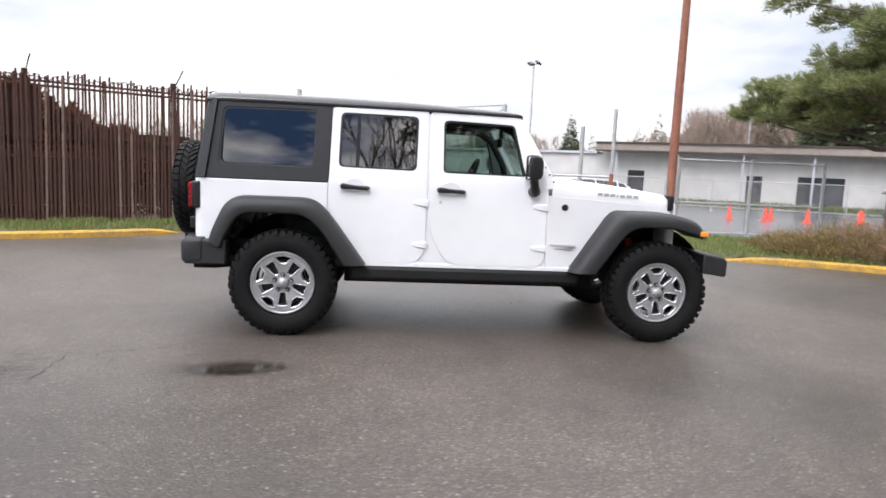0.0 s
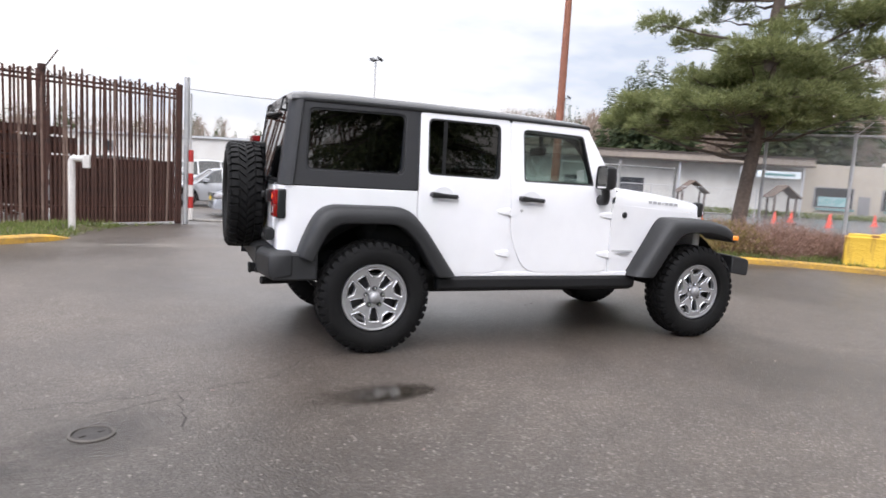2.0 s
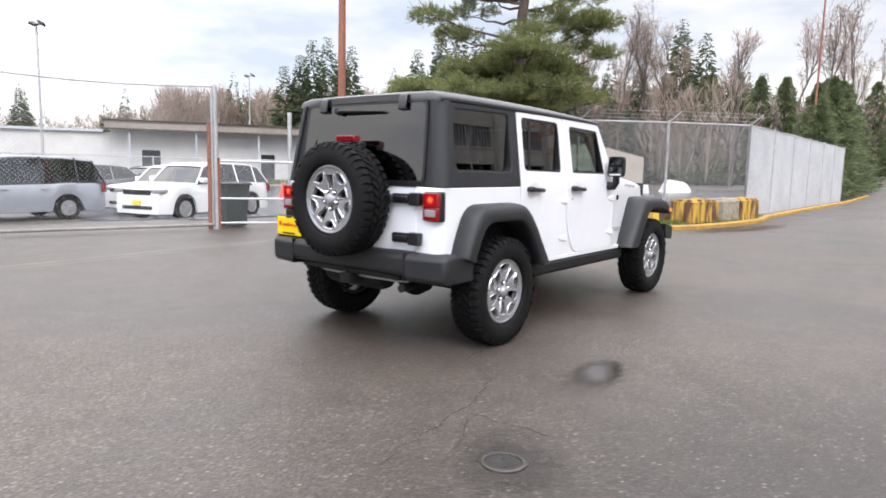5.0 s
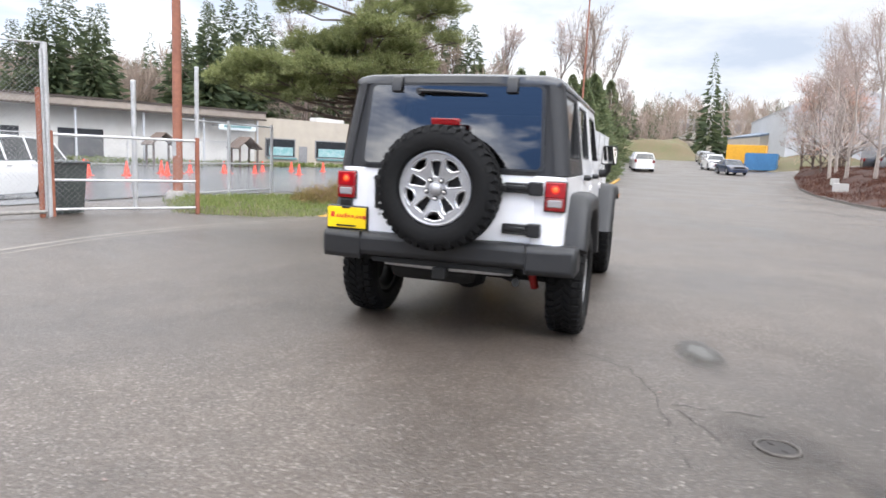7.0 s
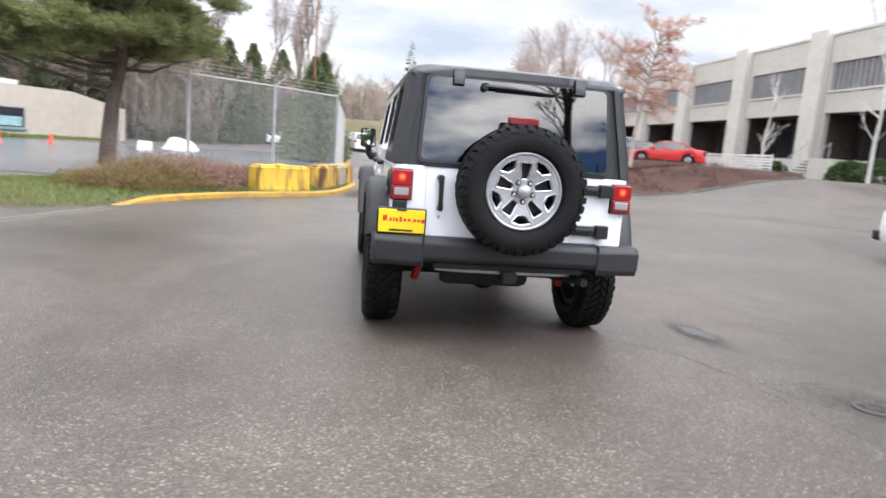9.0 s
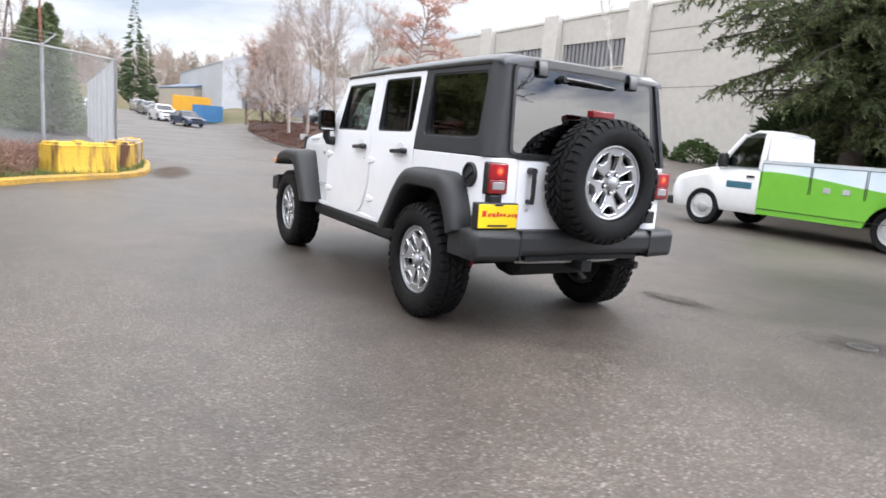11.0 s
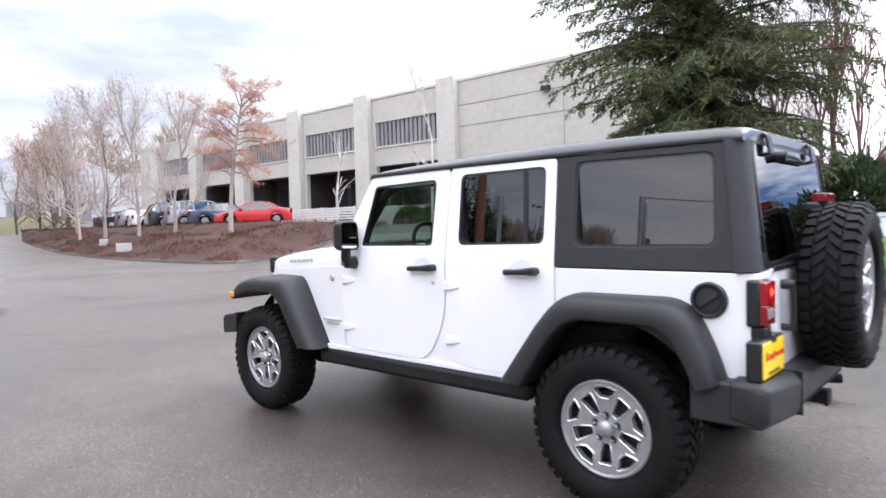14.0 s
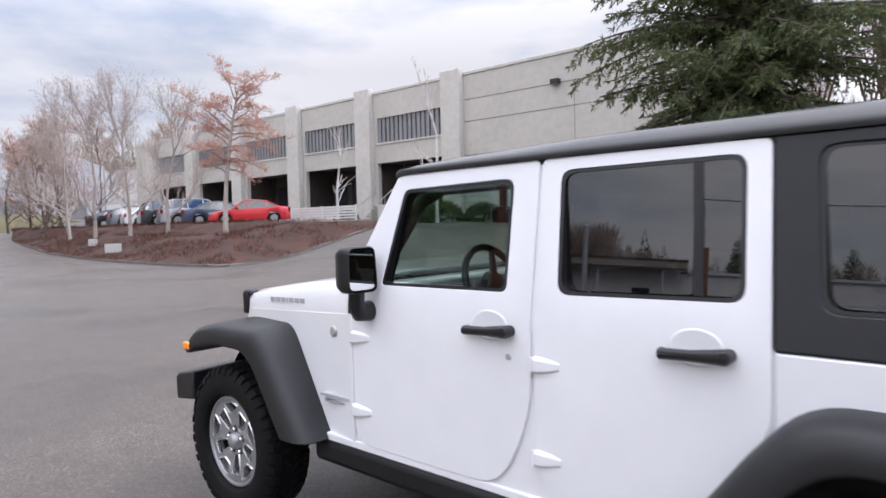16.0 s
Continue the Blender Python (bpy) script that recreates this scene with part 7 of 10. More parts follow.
cab = part("cab_body", bm, P_WHITE2, truck, "white painted cab", smooth=40)
bm = bmesh.new()
rows = []
for x, z, w in ((1.87, 1.17, 0.93), (1.58, 1.62, 0.86), (1.42, 1.84, 0.80), (1.25, 1.91, 0.78), (1.05, 1.91, 0.77), (0.94, 1.84, 0.76)):
    rows.append([(x, -w + (0.0 if z > 1.3 else 0), z - 0.02), (x, -w + 0.08, z + 0.01), (x, 0, z + 0.03), (x, w - 0.08, z + 0.01), (x, w, z - 0.02)])
loft(bm, rows[1:])
bmesh.ops.recalc_face_normals(bm, faces=bm.faces)
thick(bm, 0.03)
part("cab_roof", bm, P_WHITE2, cab, smooth=40)
bm = boxes((0.93, 0.98, -0.78, 0.78, 1.18, 1.83))
part("cab_back", bm, P_WHITE2, cab)
bm = bmesh.new()
sheet(bm, [(-0.85, 0.0), (0.85, 0.0), (0.76, 1.0), (-0.76, 1.0)], [], lambda u, v: (1.85 - 0.42 * v, u, 1.20 + 0.60 * v))
part("windscreen", bm, M_CARGLASS, cab, smooth=0)
for s in (-1, 1):
    bm = bmesh.new()
    sheet(bm, rounded([(1.04, 1.22), (1.76, 1.22), (1.45, 1.76), (1.06, 1.79)], 0.05, 3), [], lambda u, v: (u, s * (0.93 - 0.20 * (v - 1.2)), v), flip=s > 0)
    part("side_window", bm, M_CARGLASS, cab, smooth=0)
    for p, q in (((1.87, 0.93, 1.18), (1.43, 0.80, 1.82)), ((0.98, 0.92, 1.18), (1.0, 0.79, 1.86))):
        bm = bmesh.new()
        tube(bm, (p[0], s * p[1], p[2]), (q[0], s * q[1], q[2]), 0.045, None, 8)
        part("cab_pillar", bm, P_WHITE2, cab)
    bm = boxes((1.62, 1.76, s * 0.97, s * 1.14, 1.18, 1.45))
    bmesh.ops.recalc_face_normals(bm, faces=bm.faces)
    part("door_mirror", bm, M_TRIM, cab, bevel=0.03)
    bm = boxes((1.06, 1.22, s * 0.945, s * 0.975, 1.02, 1.06))
    bmesh.ops.recalc_face_normals(bm, faces=bm.faces)
    part("door_handle", bm, M_TRIM, cab)
    bm = boxes((1.10, 1.62, s * 0.946, s * 0.956, 0.80, 0.93))
    bmesh.ops.recalc_face_normals(bm, faces=bm.faces)
    part("door_sign_bar", bm, mat("dark_teal_print", (0.03, 0.12, 0.16), 0.5), cab, "dark sign bar on the door")
    bm = boxes((2.78, 2.93, s * 0.55, s * 0.80, 0.72, 0.88))
    bmesh.ops.recalc_face_normals(bm, faces=bm.faces)
    part("headlight", bm, M_CLEARLENS, cab, bevel=0.03)
    # service body side with wheel opening
    def low_z(x):
        d = abs(x + 1.42)
        return 0.36 if d > 0.46 else max(0.36, 0.33 + math.sqrt(0.46 ** 2 - d * d))
    bm = bmesh.new()
    cols = [0.93 - 0.055 * i for i in range(73)]
    loft(bm, [[(x, s * 0.99, low_z(x)), (x, s * 1.0, max(low_z(x) + 0.02, 0.72)), (x, s * 1.0, 1.06 + 0.10 * math.sin((x + 0.5) * 1.3))] for x in cols], flip=s > 0)
    bmesh.ops.recalc_face_normals(bm, faces=bm.faces)
    part("green_side", bm, P_GREEN, truck, "bright green wrapped body side")
    bm = bmesh.new()
    loft(bm, [[(x, s * 1.0, 1.06 + 0.10 * math.sin((x + 0.5) * 1.3)), (x, s * 1.0, 1.36)] for x in cols], flip=s > 0)
    bmesh.ops.recalc_face_normals(bm, faces=bm.faces)
    part("sky_side", bm, P_SKYWRAP, truck, "pale sky-blue wrapped upper side")
    for x0, x1 in ((0.90, 0.01), (-0.02, -0.90), (-0.93, -1.93), (-1.96, -2.95)):
        for z in (0.46, 1.30):
            bm = boxes((x1, x0, s * 1.0, s * 1.006, z, z + 0.012))
            bmesh.ops.recalc_face_normals(bm, faces=bm.faces)
            part("locker_seam", bm, M_TRIM, truck)
        for x in (x0, x1):
            bm = boxes((x - 0.006, x + 0.006, s * 1.0, s * 1.006, 0.82, 1.30))
            bmesh.ops.recalc_face_normals(bm, faces=bm.faces)
            part("locker_seam", bm, M_TRIM, truck)
    for x, z in ((-0.30, 0.92), (-0.62, 0.92), (-1.98, 0.86), (-2.4, 0.95)):
        bm = boxes((x - 0.06, x + 0.06, s * 1.0, s * 1.012, z - 0.045, z + 0.045))
        bmesh.ops.recalc_face_normals(bm, faces=bm.faces)
        part("locker_latch", bm, M_STEEL, truck, bevel=0.004)
# readable words on the truck side
txt_font = bpy.data.curves.new("side_lettering", "FONT")
txt_font.body = "Clean\nPropane\nAutogas"
txt_font.size, txt_font.extrude, txt_font.space_line = 0.092, 0.002, 0.85
words = new("side_lettering", txt_font)
words.parent, words.matrix_basis = truck, pose(-1.40, 1.003, 1.24, 90, 0, 180)
txt_font.materials.append(mat("dark_green_print", (0.03, 0.16, 0.04), 0.5))
bm = boxes((-3.05, 0.92, -1.0, 1.0, 1.33, 1.37), (-3.05, -3.0, -1.0, 1.0, 0.36, 1.36), (0.86, 0.92, -0.99, 0.99, 0.4, 1.36))
part("body_top", bm, P_WHITE2, truck)
bm = boxes((-2.9, 2.2, -0.5, 0.5, 0.36, 0.52), (-2.9, 0.0, -0.7, 0.7, 0.52, 1.2))
part("truck_frame", bm, M_UNDER, truck)
bm = boxes((2.84, 2.98, -0.92, 0.92, 0.32, 0.50))
part("front_bumper", bm, M_TRIM, truck, bevel=0.03)
bm = bmesh.new()
lathe(bm, [(0.225, 0.095), (0.215, 0.105), (0.198, 0.085), (0.185, 0.060), (0.120, 0.055), (0.095, 0.080), (0.070, 0.098), (0.0, 0.102)], 32)
bmesh.ops.recalc_face_normals(bm, faces=bm.faces)
STEEL_RIM = mesh_of("rim", bm, mat("dull_white_steel", (0.46, 0.46, 0.45), 0.45, 0.3, 0.3, 12))
for x in (2.10, -1.42):
    for s in (-1, 1):
        w = new("wheel")
        w.parent, w.matrix_basis = truck, pose(x, s * 0.84, 0.37, 0, 0, 0 if s > 0 else 180) @ Matrix.Diagonal((1.12, 1.2, 1.12, 1))
        share("tyre", V_TYRE, w, pose(0, 0, 0)), share("rim", STEEL_RIM, w, pose(0, 0, 0))

import numpy
from mathutils import Quaternion

# ---- trees and plants ----
def foliage(name, a, b, c=None, rough=0.65, through_light=0.25):
    """Leaf or needle surface: each needle spray its own tone."""
    m = bpy.data.materials.new(name)
    m.use_nodes = True
    n, l = m.node_tree.nodes, m.node_tree.links
    p, out = n["Principled BSDF"], n["Material Output"]
    ge, rp, tr, mx = n.new("ShaderNodeNewGeometry"), n.new("ShaderNodeValToRGB"), n.new("ShaderNodeBsdfTranslucent"), n.new("ShaderNodeMixShader")
    rp.color_ramp.elements[0].color, rp.color_ramp.elements[1].color = (*a, 1), (*b, 1)
    if c:
        rp.color_ramp.elements.new(0.82).color = (*b, 1)
        rp.color_ramp.elements[2].color = (*c, 1)
    l.new(ge.outputs["Random Per Island"], rp.inputs[0])
    l.new(rp.outputs[0], p.inputs["Base Color"]), l.new(rp.outputs[0], tr.inputs["Color"])
    p.inputs["Roughness"].default_value = rough
    p.inputs["Specular IOR Level"].default_value = 0.25
    mx.inputs[0].default_value = through_light
    l.new(p.outputs[0], mx.inputs[1]), l.new(tr.outputs[0], mx.inputs[2]), l.new(mx.outputs[0], out.inputs["Surface"])
    return m


M_PINE = foliage("pine_needles", (0.125, 0.148, 0.060), (0.29, 0.315, 0.135), (0.42, 0.41, 0.22), 0.65, 0.5)
M_SPRUCE = foliage("spruce_needles", (0.040, 0.054, 0.026), (0.112, 0.136, 0.056), (0.20, 0.18, 0.085), 0.65, 0.35)
M_CEDAR = foliage("dark_hedge_needles", (0.020, 0.034, 0.014), (0.055, 0.082, 0.034), (0.09, 0.105, 0.045))
M_FIR = foliage("far_fir_needles", (0.095, 0.12, 0.062), (0.19, 0.225, 0.11), (0.24, 0.25, 0.14), 0.7, 0.45)
M_FARFIR = foliage("dark_fir_needles", (0.045, 0.062, 0.034), (0.10, 0.128, 0.062), (0.15, 0.16, 0.085), 0.7, 0.35)
M_BROWNTWIG = foliage("brown_bare_twigs", (0.22, 0.165, 0.13), (0.36, 0.285, 0.235), (0.44, 0.37, 0.32), 0.8, 0.1)
M_GRASS = foliage("verge_grass", (0.105, 0.14, 0.036), (0.20, 0.245, 0.075), (0.31, 0.27, 0.14), 0.6, 0.3)
M_SHRUB = foliage("low_shrub_leaves", (0.13, 0.105, 0.036), (0.25, 0.185, 0.072), (0.36, 0.24, 0.13), 0.7, 0.3)
M_HEATH = foliage("pinkish_brown_twigs", (0.19, 0.115, 0.08), (0.32, 0.195, 0.15), (0.40, 0.29, 0.23), 0.75, 0.25)
M_RUSSET = foliage("russet_buds", (0.42, 0.215, 0.155), (0.54, 0.32, 0.245), (0.60, 0.43, 0.35), 0.7, 0.4)
M_PALETWIG = foliage("pale_bare_twigs", (0.31, 0.235, 0.205), (0.44, 0.36, 0.33), (0.52, 0.45, 0.42), 0.8, 0.1)
M_BARK = mat("grey_brown_bark", (0.14, 0.105, 0.085), 0.9, 0, 0, 7, bump=0.8, bscale=30, col2=(0.070, 0.052, 0.042))
M_SPRUCEBARK = mat("dark_bark", (0.075, 0.055, 0.045), 0.9, 0, 0, 7, bump=0.8, bscale=30, col2=(0.04, 0.03, 0.025))
M_PALEBARK = mat("pale_bark", (0.42, 0.37, 0.33), 0.85, 0, 0, 6, bump=0.4, bscale=25, col2=(0.25, 0.20, 0.175))
M_BIRCH = mat("white_birch_bark", (0.66, 0.64, 0.60), 0.8, 0, 0, 5, bump=0.3, bscale=25, col2=(0.36, 0.32, 0.29))
M_PALERED = mat("pinkish_bark", (0.33, 0.20, 0.165), 0.85, 0, 0, 7, col2=(0.22, 0.135, 0.115))
M_REDTWIG = mat("reddish_twigs", (0.20, 0.105, 0.085), 0.85, 0, 0, 7, col2=(0.11, 0.062, 0.052))


def raw_mesh(name, verts, faces_n, material, smooth=False):
    """A mesh out of an array of vertices, taken faces_n at a time."""
    me = bpy.data.meshes.new(name)
    nv = len(verts)
    me.vertices.add(nv)
    me.vertices.foreach_set("co", numpy.asarray(verts, dtype=numpy.float32).ravel())
    nf = nv // faces_n
    me.loops.add(nv)
    me.loops.foreach_set("vertex_index", numpy.arange(nv, dtype=numpy.int32))
    me.polygons.add(nf)
    me.polygons.foreach_set("loop_start", numpy.arange(0, nv, faces_n, dtype=numpy.int32))
    me.update(calc_edges=True)
    me.materials.append(material)
    return me


def unit(a):
    return a / numpy.maximum(numpy.linalg.norm(a, axis=1, keepdims=True), 1e-9)


def sprays(name, P, D, L, W, material, g, droop=0.0):
    """One slim leaf-shaped triangle pair for each place P, pointing along D."""
    P, D = numpy.asarray(P, float), unit(numpy.asarray(D, float))
    L, W = numpy.broadcast_to(numpy.asarray(L, float), len(P))[:, None], numpy.broadcast_to(numpy.asarray(W, float), len(P))[:, None]
    side = unit(numpy.cross(D, g.normal(size=P.shape)))
    tip = P + D * L
    tip[:, 2] -= droop * L[:, 0]
    mid = P + D * L * 0.45
    quad = numpy.stack([P, mid + side * W * 0.5, tip, mid - side * W * 0.5], axis=1)
    return raw_mesh(name, quad.reshape(-1, 3), 4, material)


def bare_mesh(name, segs, material, sides=4):
    """Tapered branches: each segment (p, q, r0, r1)."""
    A = numpy.array([s[0] for s in segs]), numpy.array([s[1] for s in segs])
    r0, r1 = numpy.array([s[2] for s in segs])[:, None], numpy.array([s[3] for s in segs])[:, None]
    d = unit(A[1] - A[0])
    up = numpy.where(numpy.abs(d[:, 2:3]) > 0.9, numpy.array([[1.0, 0, 0]]), numpy.array([[0, 0, 1.0]]))
    u = unit(numpy.cross(d, up))
    v = numpy.cross(d, u)
    out = []
    for k in range(sides):
        t0, t1 = 2 * math.pi * k / sides, 2 * math.pi * (k + 1) / sides
        a, b = u * math.cos(t0) + v * math.sin(t0), u * math.cos(t1) + v * math.sin(t1)
        out.append(numpy.stack([A[0] + a * r0, A[0] + b * r0, A[1] + b * r1, A[1] + a * r1], axis=1))
    me = raw_mesh(name, numpy.concatenate(out).reshape(-1, 3), 4, material)
    return me


def grow(rn, p, d, ln, r, depth, segs, spread=0.6, lift=0.12, split=(2, 3), shrink=0.72, tips=None):
    """Adds a branch and its children to segs."""
    n = 3 if depth > 1 else 2
    q = p.copy()
    dirn = d.normalized()
    for i in range(n):
        dirn = (dirn + Vector((rn.gauss(0, 0.10), rn.gauss(0, 0.10), rn.gauss(0, 0.07) + lift * 0.3))).normalized()
        e = q + dirn * ln / n
        segs.append((tuple(q), tuple(e), r * (1 - 0.35 * i / n), r * (1 - 0.35 * (i + 1) / n)))
        q = e
        if depth > 0 and i < n - 1 and rn.random() < 0.75:
            side = dirn.orthogonal().normalized()
            side.rotate(Quaternion(dirn, rn.uniform(0, 6.28)))
            grow(rn, q.copy(), (dirn * 0.75 + side * spread * rn.uniform(0.8, 1.4) + Vector((0, 0, lift))), ln * shrink * rn.uniform(0.55, 0.85), r * 0.45, depth - 1, segs, spread, lift, split, shrink, tips)
    if depth > 0:
        for _ in range(rn.randint(*split)):
            side = dirn.orthogonal().normalized()
            side.rotate(Quaternion(dirn, rn.uniform(0, 6.28)))
            grow(rn, q.copy(), (dirn + side * spread * rn.uniform(0.5, 1.2) + Vector((0, 0, lift))), ln * shrink * rn.uniform(0.7, 1.0), r * 0.6, depth - 1, segs, spread, lift, split, shrink, tips)
    elif tips is not None:
        tips.append((tuple(q), tuple(dirn)))


def pine_tree(at, rn, g, clumps, label, lean, top, size=1.0):
    """A pine whose crown is a set of flat billowing needle pads (offset, z, radius), each held by a limb; a clump is given by its offset across the yard view, height and radius."""
    t = thing("pine_tree", at, label, "tree")
    bm = bmesh.new()
    line = [Vector((0.08 * math.sin(z * 0.9), lean * (max(z, 0.0) / 5) ** 1.2 + 0.07 * math.sin(z * 1.3), z)) for z in (-0.2, 0.6, 1.6, 2.8, 4.0, 5.2, 6.6, 8.0, top)]
    pipe(bm, line, [0.22 * size, 0.175 * size, 0.155 * size, 0.145 * size, 0.135 * size, 0.13 * size, 0.10 * size, 0.07 * size, 0.02], 14)
    part("trunk", bm, M_BARK, t, smooth=60)
    segs, P, D, L = [], [], [], []
    def axis(z):
        for p, q in zip(line, line[1:]):
            if z <= q.z:
                return p.lerp(q, max(0.0, (z - p.z) / (q.z - p.z)))
        return line[-1]
    for e, z, r in clumps:
        dep = rn.uniform(-0.9, 0.9) * max(0.5, 1.7 - 0.25 * abs(e))
        for k in range(2 if r > 0.7 else 1):
            if k:
                dep = -dep * rn.uniform(0.6, 1.2)
            c = Vector((0.52 * e + 0.85 * dep, -0.85 * e + 0.52 * dep, z + rn.uniform(-0.12, 0.12))) + Vector((0, lean * (z / 5) ** 1.2, 0)) * 0.5
            p = axis(max(1.9, z - 0.35 * math.hypot(c.x, c.y) * rn.uniform(0.2, 0.8) - 0.1))
            last = p
            for i in range(1, 7):
                f = i / 6
                q = p.lerp(c, f) + Vector((rn.gauss(0, 0.05), rn.gauss(0, 0.05), -0.14 * math.sin(f * 3.14) + rn.gauss(0, 0.03)))
                rr = 0.010 + 0.034 * (1 - f)
                segs.append((tuple(last), tuple(q), rr + 0.005, rr))
                last = q
            # the pad is a cluster of small billows, each a shell of tufts that is fuller on top
            for b in range(max(3, int(7.5 * r * r))):
                a, q = rn.uniform(0, 6.283), math.sqrt(rn.random()) * 0.82
                mid = c + Vector((math.cos(a) * q * r, math.sin(a) * q * r, r * (0.20 * (1 - q * q) - 0.14 * q * q + rn.uniform(-0.16, 0.16))))
                br = rn.uniform(0.26, 0.46) * (0.75 + 0.25 * r)
                segs.append((tuple(c.lerp(mid, 0.1) - Vector((0, 0, 0.06))), tuple(mid), 0.014, 0.006))
                for _ in range(int(95 * br)):
                    h = rn.uniform(-0.35, 1.0)
                    w = rn.uniform(0, 6.283)
                    tw = Vector((math.cos(w) * math.sqrt(1 - h * h), math.sin(w) * math.sqrt(1 - h * h), h * 0.75))
                    o = mid + Vector((tw.x * br, tw.y * br, tw.z * br * 0.72)) * rn.uniform(0.72, 1.06)
                    out = (tw * 0.8 + Vector((math.cos(a) * 0.5, math.sin(a) * 0.5, 0.12))).normalized()
                    for _ in range(34):
                        u = rn.uniform(-0.09, 0.13)
                        P.append((o.x + out.x * u + rn.gauss(0, 0.032), o.y + out.y * u + rn.gauss(0, 0.032), o.z + out.z * u + rn.gauss(0, 0.026)))
                        D.append((out.x + rn.gauss(0, 0.5), out.y + rn.gauss(0, 0.5), out.z + rn.gauss(0.1, 0.42)))
                        L.append(rn.uniform(0.07, 0.14))
    ob = new("limb_work", bare_mesh("limb_work", segs, M_BARK, 5))
    ob.parent = t
    ob = new("crown", sprays("crown", P, D, L, 0.0155, M_PINE, g))
    ob.parent = t
    return t


def spruce_mesh(rn, g, height, base, radius, whorl=0.36, limbs=6, twig=0.6, fine=1.0, droop=0.20, uneven=0.25, power=0.70):
    segs, P, D, L = [], [], [], []
    z = base
    while z < height - 0.5:
        f = (z - base) / (height - base)
        reach = radius * (1 - f) ** power * (0.62 + 0.38 * min(1.0, (z - base) / 3.4))
        for k in range(limbs):
            az = rn.uniform(0, 6.283)
            gap = math.sin(az * 2.0 + z * 1.15) + 0.8 * math.sin(az * 3.0 - z * 2.3 + 1.0)
            if uneven > 0.3 and gap < -0.55 and rn.random() < 0.75:
                continue
            ln = max(0.35, reach * rn.uniform(1 - uneven * 2, 1.08) * (1.0 + (0.12 * gap if uneven > 0.3 else 0.0)))
            n = max(3, int(ln / 0.42))
            pts = [Vector((0, 0, z + rn.uniform(-0.25, 0.25)))]
            tilt = rn.uniform(-0.06, 0.50)
            for i in range(1, n + 1):
                q = i / n
                pts.append(Vector((math.cos(az + 0.1 * q) * ln * q, math.sin(az + 0.1 * q) * ln * q, pts[0].z + ln * (tilt * q - (droop + 0.20) * q * q + 0.10 * q ** 3))))
            for i in range(n):
                r = (0.012 + 0.045 * (1 - i / n)) * min(1.0, radius / 3)
                segs.append((tuple(pts[i]), tuple(pts[i + 1]), r, r * 0.8))
            for i in range(1, n + 1):
                dirn = (pts[i] - pts[i - 1]).normalized()
                for s in (-1, 1, -1, 1):
                    tl = twig * rn.uniform(0.6, 1.15) * (1.0 - 0.45 * i / n) * min(1.0, ln / 2 + 0.35)
                    b0 = pts[i - 1].lerp(pts[i], rn.random())
                    bd = (dirn * 0.7 + Vector((-dirn.y * s, dirn.x * s, 0)) * rn.uniform(0.5, 1.0) + Vector((0, 0, rn.uniform(-1.0, 0.05)))).normalized()
                    m = max(3, int(tl / (0.075 / fine)))
                    for q in range(m):
                        c = b0 + bd * tl * (q + 0.5) / m + Vector((0, 0, -0.10 * tl * ((q + 0.5) / m) ** 2))
                        for _ in range(5):
                            P.append(tuple(c))
                            D.append((bd.x * 0.8 + rn.gauss(0, 0.5), bd.y * 0.8 + rn.gauss(0, 0.5), bd.z * 0.8 + rn.gauss(-0.12, 0.5)))
                            L.append(rn.uniform(0.10, 0.19) / fine ** 0.6)
        z += whorl * rn.uniform(0.75, 1.2)
    return segs, P, D, L


rnd = random.Random(101)
gen = numpy.random.default_rng(101)
PADS = [(-3.2, 2.95, 0.65), (-2.6, 3.1, 0.8), (-2.1, 2.6, 0.7), (-1.6, 2.95, 0.9), (-0.9, 3.1, 0.9), (-0.1, 2.85, 0.9), (0.8, 2.85, 0.8), (1.3, 3.25, 0.7), (1.8, 3.65, 0.65), (2.1, 3.05, 0.45),
        (-0.4, 3.75, 0.9), (0.5, 4.1, 1.0), (1.0, 3.8, 0.8), (-1.2, 3.85, 0.7), (0.4, 4.55, 0.7), (-2.2, 6.0, 0.6), (-1.6, 6.1, 0.75), (-0.9, 5.8, 0.7), (-2.3, 5.05, 0.45), (-1.8, 4.8, 0.45), (1.8, 5.75, 0.65), (2.1, 4.9, 0.85), (1.2, 5.0, 0.6),
        (2.6, 6.1, 0.6), (2.5, 4.2, 0.5), (-1.3, 6.9, 0.9), (0.5, 6.8, 0.8), (1.5, 7.1, 1.0), (-0.4, 7.6, 1.0), (0.9, 8.2, 1.0), (-1.0, 8.5, 0.9), (0.1, 9.2, 0.9), (0.3, 10.0, 0.6)]
PADS = [(e * (0.86 if z > 4.6 else 1.0), z, r * 1.03) for e, z, r in PADS] + [(-1.9, 3.35, 0.8), (-0.5, 3.35, 0.8), (0.9, 3.4, 0.8), (-3.0, 2.85, 0.6), (0.0, 4.0, 0.8), (1.7, 4.4, 0.7), (-1.3, 5.4, 0.6), (-1.0, 2.45, 0.6)]
pine_tree(pose(11.0, 6.47, 0.05), rnd, gen, PADS, "broad pine with layered needle pads beside the fence", -0.55, 10.4)

